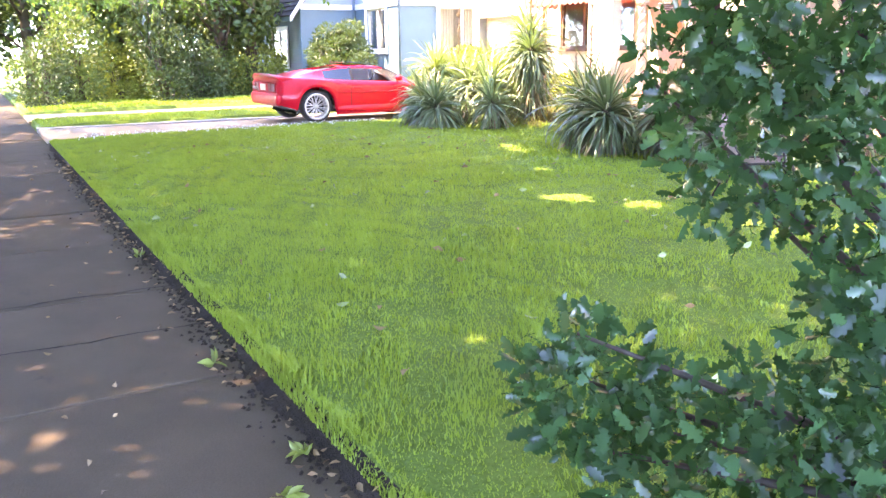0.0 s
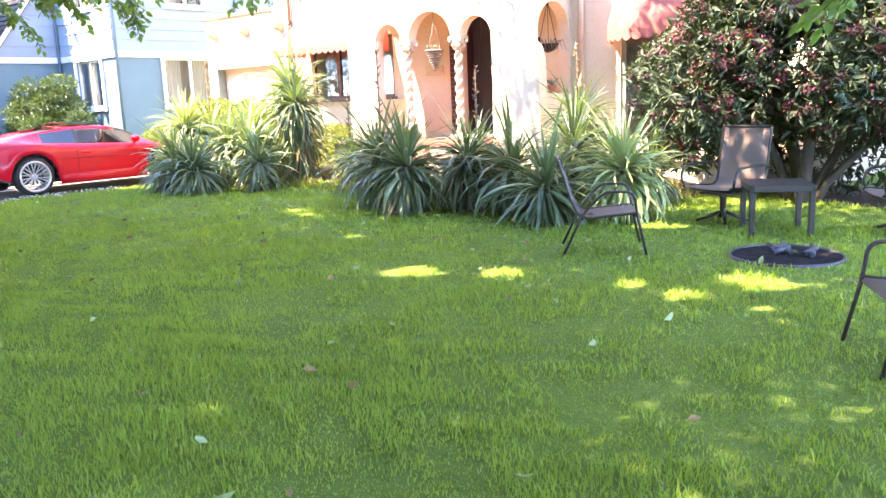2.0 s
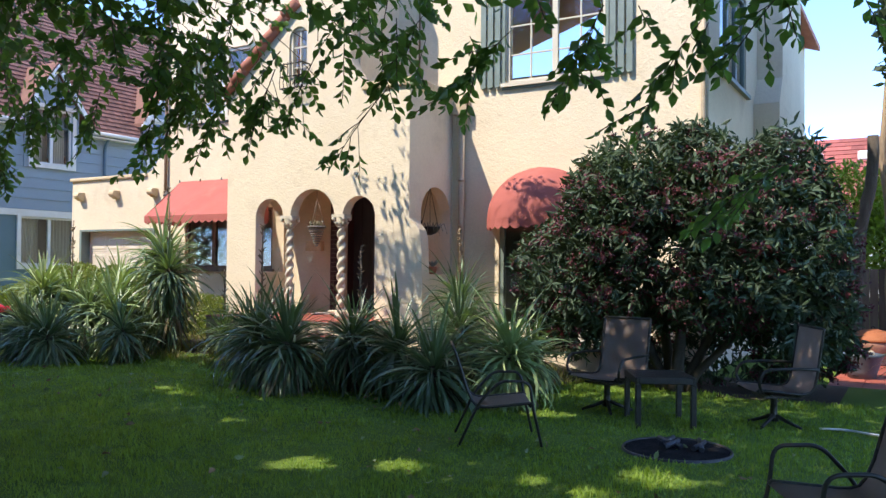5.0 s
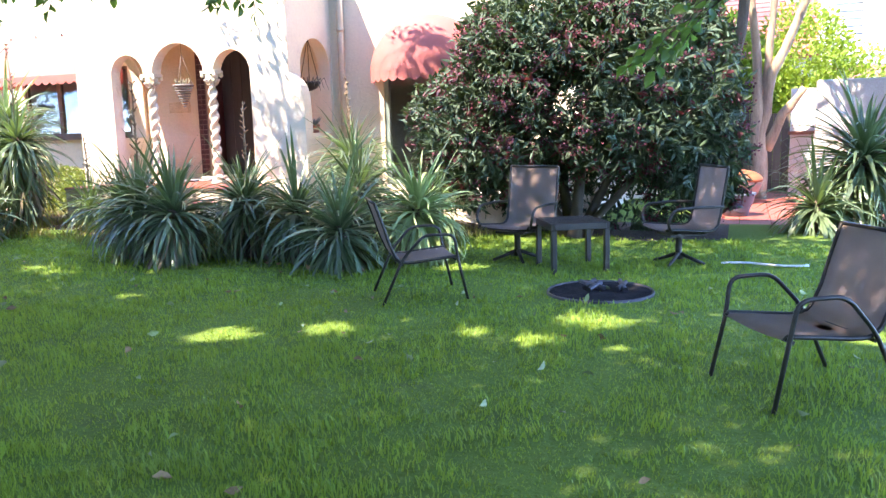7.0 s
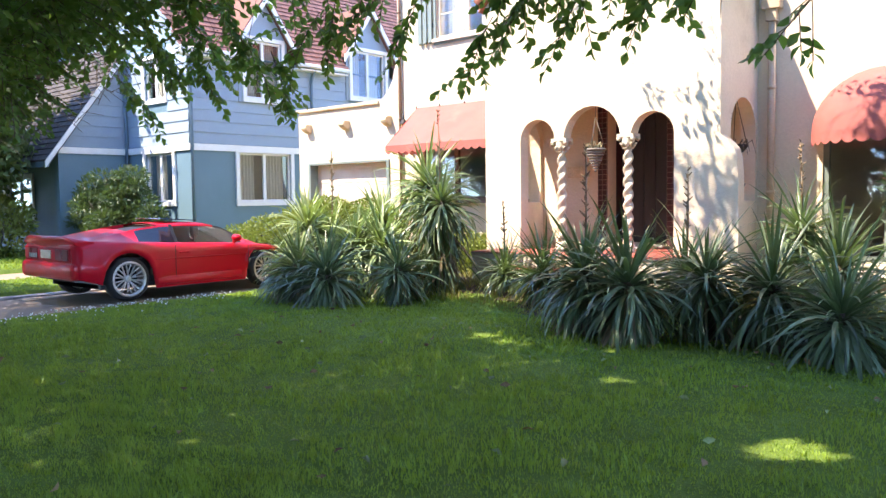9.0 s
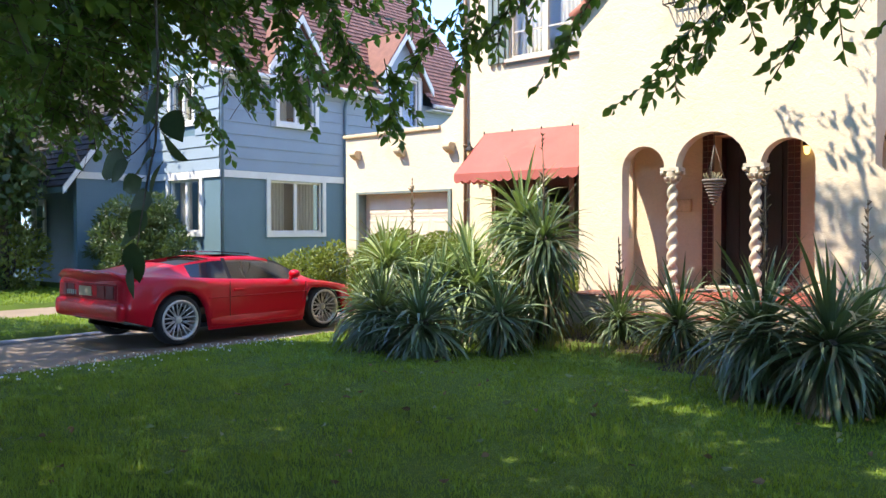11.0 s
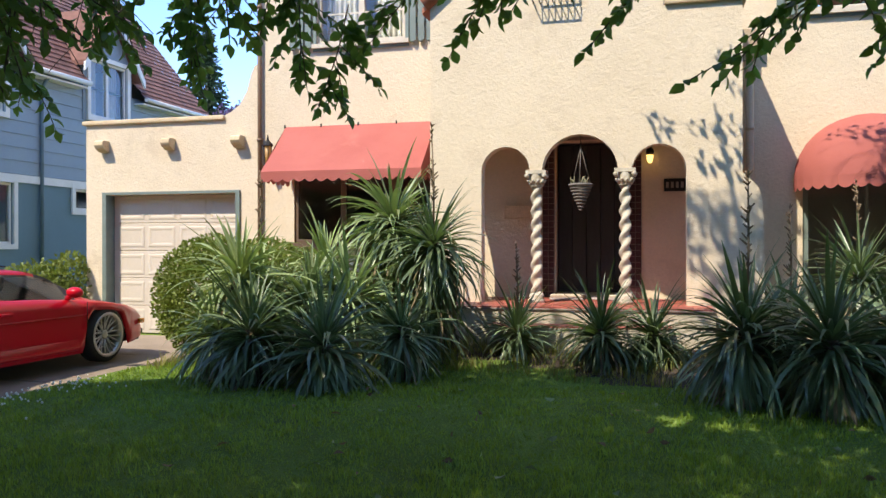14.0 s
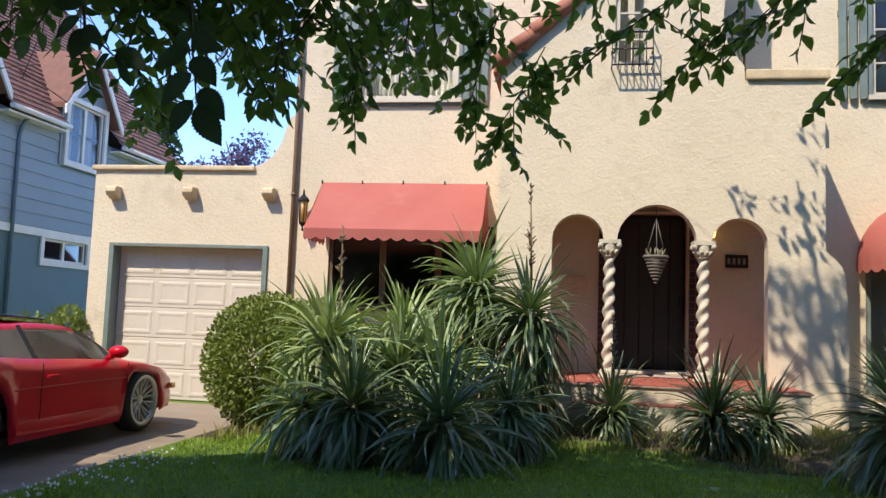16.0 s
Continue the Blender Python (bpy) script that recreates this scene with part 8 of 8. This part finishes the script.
LB = "leafy green tree in a neighbouring garden"
for i, (x, y, h, s) in enumerate(((-34, 6.5, 8, 3.0), (-31, 2.0, 7, 2.4), (-38, 10, 10, 3.5), (-29.6, 8.3, 5.2, 1.8), (-37, -2, 9, 3.2), (-45, 4, 11, 4), (-30.5, 6.0, 4.2, 1.7), (-48, -4, 10, 4), (-42, 0.5, 8, 3.2), (-33, -0.5, 4.5, 2.0), (-28.5, 4.6, 6.0, 1.9), (-30.5, -3.0, 8.0, 2.8), (-36, 3.0, 9.0, 3.2), (-27.4, 7.6, 8.6, 2.3), (-26.7, 8.4, 8.0, 1.2))):
    far_tree(x, y, h, s, LB, SHRUB_LEAF if i % 2 else GARDEN_LEAF, 100 + i, base=0.12, n=4200, leaf=0.24)
rng = np.random.default_rng(120)
con = thing("conifer", (-30.4, 36, 0), "dark conical conifer behind the houses", "tree")
b = bmesh.new()
tube(b, [(-30.4, 36, -0.1), (-30.4, 36, 11.8)], [0.25, 0.03], 8)
part("trunk", b, TREE_BARK, con)
h = 2 + 10 * rng.random(420) ** 0.9
a = rng.uniform(0, 6.28, 420)
reach = (12.2 - h) * 0.28 * rng.uniform(0.7, 1.15, 420)
t = rng.random((420, 16))
P = np.stack([-30.4 + np.cos(a)[:, None] * reach[:, None] * t, 36 + np.sin(a)[:, None] * reach[:, None] * t, h[:, None] + 0.25 * t - 0.35 * t * t], 2).reshape(-1, 3) + rng.normal(size=(6720, 3)) * 0.07
D = np.repeat(np.stack([np.cos(a), np.sin(a), np.full(420, -0.25)], 1), 16, 0) + rng.normal(size=(6720, 3)) * 0.6
part("crown", leaf_mesh("crown", P, D, rng.uniform(0.2, 0.42, 6720), 0.35, FAR_LEAF, 0.2, rng), None, con)
far_tree(-23.6, 30, 8.9, 1.3, "purple-blossomed tree behind the garage", PURPLE_LEAF, 121, n=3600, leaf=0.16)
far_tree(-25.7, 30, 7.9, 0.9, "purple-blossomed tree behind the garage", PURPLE_LEAF, 122, n=2600, leaf=0.16)
# the far side of the street
for i in range(9):
    far_tree(-32 + 6.2 * i, -15 - (i % 3) * 2.0, 8.5 + (i * 37 % 4), 3.6, "leafy tree across the street", FAR_LEAF, 130 + i, base=0.06, n=4200, leaf=0.46, group="trees across the street")

SIDING = mat("white_siding_paint", (0.62, 0.62, 0.62), (0.55, 0.55, 0.56), scale=2, fine=60, rough=0.6, bump=0.08)
RED_ROOF = mat("red_shingle", (0.36, 0.10, 0.075), (0.27, 0.075, 0.06), scale=4, fine=40, rough=0.85, bump=0.3, island=0.25)
rr = thing("red_roof_house", (2, 32, 0), "far house with a red shingle roof and white vents", "house")
b = bmesh.new()
box(b, -9, 29.2, 0, 12, 37, 3.6)
part("wall", b, SIDING, rr)
keep_blue = blue
blue = rr
roof = shingled("roof", (-9.5, 28.6, 3.4), (12.5, 28.6, 3.4), (12.5, 33.1, 6.35), (-9.5, 33.1, 6.35), 16, RED_ROOF, 50)
shingled("roof", (-9.5, 37.6, 3.4), (12.5, 37.6, 3.4), (12.5, 33.1, 6.35), (-9.5, 33.1, 6.35), 6, RED_ROOF, 10)
blue = keep_blue
for vx in (-4.6, -3.1, -0.6):
    b = bmesh.new()
    box(b, vx - 0.2, 31.5, 5.35, vx + 0.2, 31.9, 5.68)
    part("vent", bevel(b, 0.04), WHITE_PAINT, rr)
wh = thing("white_house", (4, 24, 0), "white clapboard house behind the garden wall", "house")
b = bmesh.new()
box(b, 0.1, 24.0, 0, 9, 30, 6.0)
part("wall", b, SIDING, wh)
for k in range(18):
    b = bmesh.new()
    v = [b.verts.new(p) for p in ((0.06, 23.93, 2.6 + 0.19 * k), (9, 23.93, 2.6 + 0.19 * k), (9, 23.98, 2.79 + 0.19 * k), (0.06, 23.98, 2.79 + 0.19 * k), (0.06, 23.99, 2.6 + 0.19 * k), (9, 23.99, 2.6 + 0.19 * k))]
    b.faces.new(v[:4])
    b.faces.new((v[4], v[5], v[1], v[0]))
    part("board", b, SIDING, wh)
b = bmesh.new()
v = [b.verts.new(p) for p in ((-0.3, 22.3, 2.15), (9, 22.3, 2.15), (9, 24.0, 2.75), (-0.3, 24.0, 2.75))]
w = [b.verts.new(q.co - Vector((0, 0, 0.1))) for q in v]
for f in (v, w[::-1], (v[0], w[0], w[1], v[1]), (v[0], v[3], w[3], w[0])):
    b.faces.new(f)
part("porch_roof", b, SHINGLE, wh)
b = bmesh.new()
box(b, 0.72, 23.90, 3.0, 1.6, 23.928, 4.4)
part("window", b, WHITE_PAINT, wh)

# garden wall, fence and the multi-stemmed tree by the patio
gw = thing("garden_wall", (0.4, 15.4, 0), "pale stucco garden wall beside the patio", "wall")
b = bmesh.new()
box(b, -0.95, 15.2, 0, 3.2, 15.5, 2.05)
part("body", bevel(b, 0.03, 2), mat("weathered_grey_stucco", (0.40, 0.37, 0.33), (0.30, 0.28, 0.25), scale=1.5, fine=40, rough=0.9, bump=0.5), gw)
fence = thing("board_fence", (-2, 17.0, 0), "weathered brown board fence behind the patio", "fence")
FENCE = mat("weathered_fence_wood", (0.20, 0.145, 0.105), (0.14, 0.10, 0.075), scale=4, fine=50, rough=0.9, bump=0.35, objrand=0.25, stretch=(5, 5, 0.6))
for k in range(26):
    b = bmesh.new()
    box(b, -0.068, -0.012, 0, 0.068, 0.012, 1.55)
    ob = part("board", b, FENCE, fence, world=False)
    ob.location = (-1.75 + 0.142 * k, 0.0, random.uniform(-0.02, 0.02))
b = bmesh.new()
box(b, -3.7, 17.02, 0.4, 1.2, 17.07, 0.5)
box(b, -3.7, 17.02, 1.2, 1.2, 17.07, 1.3)
part("rail", b, FENCE, fence)
MYRTLE = mat("peeling_tan_bark", (0.46, 0.33, 0.21), (0.17, 0.12, 0.085), scale=5, fine=30, rough=0.8, bump=0.5, stretch=(1.6, 1.6, 0.35), stain=((0.13, 0.095, 0.07), 4, 0.58))
mt = thing("multi_stem_tree", (-1.75, 15.6, 0.05), "pruned multi-stemmed tree with peeling tan bark", "tree")
for pts, rad in (([(-1.83, 15.6, 0), (-1.80, 15.6, 1.2), (-1.62, 15.6, 2.2), (-1.13, 15.6, 3.45), (-0.95, 15.6, 4.6)], [0.14, 0.11, 0.085, 0.07, 0.04]), ([(-1.82, 15.65, 1.5), (-1.74, 15.65, 2.4), (-1.62, 15.65, 3.5), (-1.45, 15.65, 4.6)], [0.07, 0.065, 0.055, 0.03]), ([(-1.78, 15.55, 0), (-1.85, 15.6, 1.3), (-1.88, 15.6, 2.4), (-1.99, 15.6, 3.5), (-1.9, 15.6, 5.0)], [0.13, 0.10, 0.075, 0.06, 0.04]),
                 ([(-1.7, 15.65, 0.9), (-1.45, 15.6, 1.5), (-1.15, 15.55, 1.95)], [0.10, 0.075, 0.06]), ([(-2.35, 15.2, 0), (-2.38, 15.2, 1.2), (-2.30, 15.2, 2.2), (-2.15, 15.2, 2.9), (-2.12, 15.2, 3.75)], [0.10, 0.10, 0.095, 0.09, 0.09])):
    b = bmesh.new()
    fine = [Vector(pts[0])]
    for p, q in zip(pts, pts[1:]):
        fine += [Vector(p).lerp(Vector(q), t) + Vector((noise.noise((q[2] + t, q[0] * 9, 1)), noise.noise((q[2] + t, 3, q[0] * 9)), 0)) * 0.07 for t in (0.33, 0.67, 1.0)]
    tube(b, fine, [float(np.interp(i / 3, range(len(rad)), rad)) * (1 + 0.25 * noise.noise((i * 0.9, pts[0][0] * 5, 4))) for i in range(len(fine))], 12)
    part("stem", b, TREE_BARK if pts[0][0] < -2 else MYRTLE, mt)


# low whitewashed wall behind the patio
lw = thing("low_wall", (-1.0, 16.0, 0), "low whitewashed wall with a coping behind the patio", "wall")
b = bmesh.new()
box(b, -1.30, 16.0, 0, 0.9, 16.2, 1.95)
part("body", b, SIDING, lw)
b = bmesh.new()
box(b, -1.34, 15.95, 1.15, 0.9, 15.998, 1.21)
part("ledge", b, SHINGLE, lw)

# an unseen tree added beside the patio, which shades the garden wall
gt = thing("garden_tree", (3.2, 12.6, 0), "unseen leafy tree added beside the patio for its shade", "tree")
b = bmesh.new()
tube(b, [(3.2, 12.6, -0.05), (3.1, 12.6, 1.8), (2.6, 12.5, 3.4), (1.6, 12.5, 4.9)], [0.2, 0.16, 0.12, 0.05], 12)
part("trunk", b, TREE_BARK, gt)
rng = np.random.default_rng(200)
P = rng.normal(size=(21000, 3)) * np.array([1.2, 1.1, 0.55]) + np.array([-0.1, 12.2, 5.1])
P = P[(P[:, 2] > 4.1) & (P[:, 0] > -1.9)]
part("crown", small_leaves("crown", P, rng.normal(size=P.shape), rng.uniform(0.12, 0.2, len(P)), 0.6, FAR_LEAF, rng), None, gt)

# houses across the street
for i in range(5):
    x = -34 + 12.5 * i
    ho = thing("far_house", (x, -26, 0), "plain pale house across the street", "house", "houses across the street")
    b = bmesh.new()
    box(b, x - 5, -30, 0, x + 5, -23, 5.2)
    part("wall", b, SIDING if i % 2 else STUCCO_CAP, ho)
    b = bmesh.new()
    v = [b.verts.new(p) for p in ((x - 5.5, -22.5, 5.21), (x + 5.5, -22.5, 5.21), (x + 5.5, -30.5, 5.21), (x - 5.5, -30.5, 5.21), (x - 5.5, -26.5, 8.2), (x + 5.5, -26.5, 8.2))]
    for f in ((0, 1, 5, 4), (2, 3, 4, 5), (1, 2, 5), (3, 0, 4), (3, 2, 1, 0)):
        b.faces.new([v[k] for k in f])
    part("roof", b, SHINGLE_DARK, ho)

# ---- grass blades, litter, clover ----
def blades(name, label, n, area, height, width, seed, material, test=None):
    rng = np.random.default_rng(seed)
    x0, x1, y0, y1 = area
    X, Y = rng.uniform(x0, x1, n), rng.uniform(y0, y1, n)
    if test is not None:
        ok = test(X, Y)
        X, Y = X[ok], Y[ok]
    n = len(X)
    Z = np.array([ground_z(x, y) for x, y in zip(X.tolist(), Y.tolist())]) - 0.006
    Z = np.where((Y > 1.1) & (Y < 1.26), 0.03 + 0.25 * (Y - 1.2), Z)
    # tufts: the height swells and sinks over the lawn
    T = 0.75 + 0.35 * np.sin(X * 2.3 + np.cos(Y * 1.9) * 1.4) * np.cos(Y * 2.7 + np.sin(X * 1.3)) + 0.42 * np.sin(X * 9.1 + 2 * np.sin(Y * 7.7)) * np.sin(Y * 8.3)
    H = height * np.clip(T, 0.35, 1.5) * rng.uniform(0.55, 1.25, n)
    A = rng.uniform(0, 2 * np.pi, n)
    lean = H * rng.uniform(0.15, 0.95, n)
    W = width * rng.uniform(0.7, 1.3, n)
    dx, dy = np.cos(A), np.sin(A)
    sx, sy = -dy * W * 0.5, dx * W * 0.5
    base = np.stack([X, Y, Z], 1)
    side = np.stack([sx, sy, np.zeros(n)], 1)
    mid = base + np.stack([dx * lean * 0.3, dy * lean * 0.3, H * 0.6], 1)
    tip = base + np.stack([dx * lean, dy * lean, H], 1)
    V = np.stack([base - side, base + side, mid + side * 0.8, mid - side * 0.8, tip], 1).reshape(-1, 3)
    k = np.arange(n)[:, None] * 5
    tri = np.concatenate([k + np.array([[0, 1, 2]]), k + np.array([[0, 2, 3]]), k + np.array([[3, 2, 4]])], 0)
    me = bpy.data.meshes.new(name)
    me.vertices.add(len(V))
    me.vertices.foreach_set("co", V.astype(np.float32).ravel())
    me.loops.add(tri.size)
    me.loops.foreach_set("vertex_index", tri.astype(np.int32).ravel())
    me.polygons.add(len(tri))
    me.polygons.foreach_set("loop_start", np.arange(0, tri.size, 3, dtype=np.int32))
    me.materials.append(material)
    me.update()
    return tagged(part(name, me, None), label, "grass", kind="stuff")


def on_lawn(X, Y):
    edge = np.array([bed_edge(x) for x in X.tolist()]) + np.random.default_rng(9).normal(size=len(X)) * 0.12
    # the lawn thins out under the plants and stops at the pit
    return (Y < edge + 0.1) & ((X + 3.115) ** 2 + (Y - 6.69) ** 2 > 0.205)


blades("grass", "short green lawn grass near the pavement", 120000, (-14.3, 1.2, 1.25, 3.0), 0.048, 0.0055, 1, BLADE, on_lawn)
blades("grass", "short green lawn grass", 95000, (-14.3, 1.6, 3.0, 5.6), 0.046, 0.007, 2, BLADE, on_lawn)
blades("grass", "short green lawn grass by the yucca bed", 95000, (-14.3, 1.6, 5.6, 10.3), 0.045, 0.010, 3, BLADE, on_lawn)
blades("grass", "grass strip between the two driveways", 16000, (-19.6, -17.45, 1.3, 11.2), 0.05, 0.014, 4, BLADE)
blades("grass", "grass of the neighbouring front garden", 16000, (-30, -22.1, 1.4, 9.5), 0.06, 0.03, 5, BLADE)
blades("grass", "ragged grass overhanging the pavement's edge", 17000, (-14.3, 1.2, 1.205, 1.30), 0.06, 0.0055, 6, BLADE)

WEEDS = mat("dry_weed_blade", (0.30, 0.27, 0.10), (0.17, 0.20, 0.05), scale=2.2, fine=9, rough=0.6, bump=0.0, spec=0.3, translucent=0.35, trans_color=(0.30, 0.30, 0.05), stain=((0.36, 0.27, 0.14), 2.6, 0.55))


def in_bed(X, Y):
    return (Y > np.array([bed_edge(x) for x in X.tolist()]) - 0.25) & (np.sin(X * 3.1) * np.sin(Y * 4.3 + X) > -0.55)


blades("bed_weeds", "straggly dry and green weeds between the yuccas", 15000, (-14.2, -4.7, 7.9, 10.2), 0.13, 0.010, 7, WEEDS, in_bed)

LITTER = mat("fallen_leaf", (0.30, 0.19, 0.085), (0.20, 0.11, 0.05), scale=20, fine=60, rough=0.8, bump=0.2, island=0.5)
LITTER_GREEN = mat("fallen_green_leaf", (0.20, 0.27, 0.075), (0.30, 0.33, 0.16), scale=20, fine=60, rough=0.6, bump=0.1, island=0.4)
rng = np.random.default_rng(77)


def litter(name, label, pts, size, material, lift):
    P = np.array(pts)
    D = rng.normal(size=P.shape) * np.array([1, 1, 0.22])
    me = leaf_mesh(name, P + np.array([0, 0, lift]), D, size * rng.uniform(0.6, 1.3, len(P)), 0.5, material, 0.3, rng)
    tagged(part(name, me, None), label, "leaf litter", kind="stuff")


pts = []
for i in range(340):
    x = rng.uniform(-12, 1.5)
    y = WALK_EDGE - abs(rng.normal()) * 0.10 + 0.03
    pts.append((x, y, 0.012))
for i in range(50):
    pts.append((rng.uniform(-12, 1.5), rng.uniform(-0.3, 1.15), 0.006))
litter("leaf_litter", "small dry brown leaves along the pavement edge", pts, 0.045, LITTER, 0.004)
pts = [(x, y, ground_z(x, y)) for x, y in zip(rng.uniform(-12, 0.5, 110), rng.uniform(1.4, 7.5, 110))]
litter("fallen_leaves", "scattered brown leaves lying in the grass", pts, 0.065, LITTER, 0.035)
pts = [(x, y, ground_z(x, y)) for x, y in zip(rng.uniform(-12, 0.5, 120), rng.uniform(1.4, 7.5, 120))]
litter("fallen_leaves", "scattered pale green leaves lying in the grass", pts, 0.07, LITTER_GREEN, 0.038)

# clover heads along the drive
b = bmesh.new()
for i in range(330):
    x = -14.35 + abs(rng.normal()) * 0.3
    y = rng.uniform(1.6, 7.2)
    g = bmesh.ops.create_icosphere(b, subdivisions=1, radius=rng.uniform(0.007, 0.013))
    bmesh.ops.translate(b, vec=(x, y, ground_z(x, y) + rng.uniform(0.03, 0.06)), verts=g["verts"])
tagged(part("clover_flowers", b, WHITE_PAINT), "small white clover heads along the drive", "clover", kind="stuff")
# weeds growing from the pavement's edge
for wx, wy in ((-2.15, 1.1), (-1.9, 0.95), (-3.2, 1.05), (-5.6, 1.12)):
    w = thing("weed", (wx, wy, 0.0), "small green weed growing from the pavement's edge", "weed", "pavement weeds")
    P = np.tile(np.array([[wx, wy, 0.012]]), (9, 1))
    D = rng.normal(size=(9, 3)) * np.array([1, 1, 0.2]) + np.array([0, 0, 0.35])
    part("leaves", leaf_mesh("leaves", P, D, rng.uniform(0.05, 0.09, 9), 0.4, BOX_LEAF, 0.3, rng), None, w)
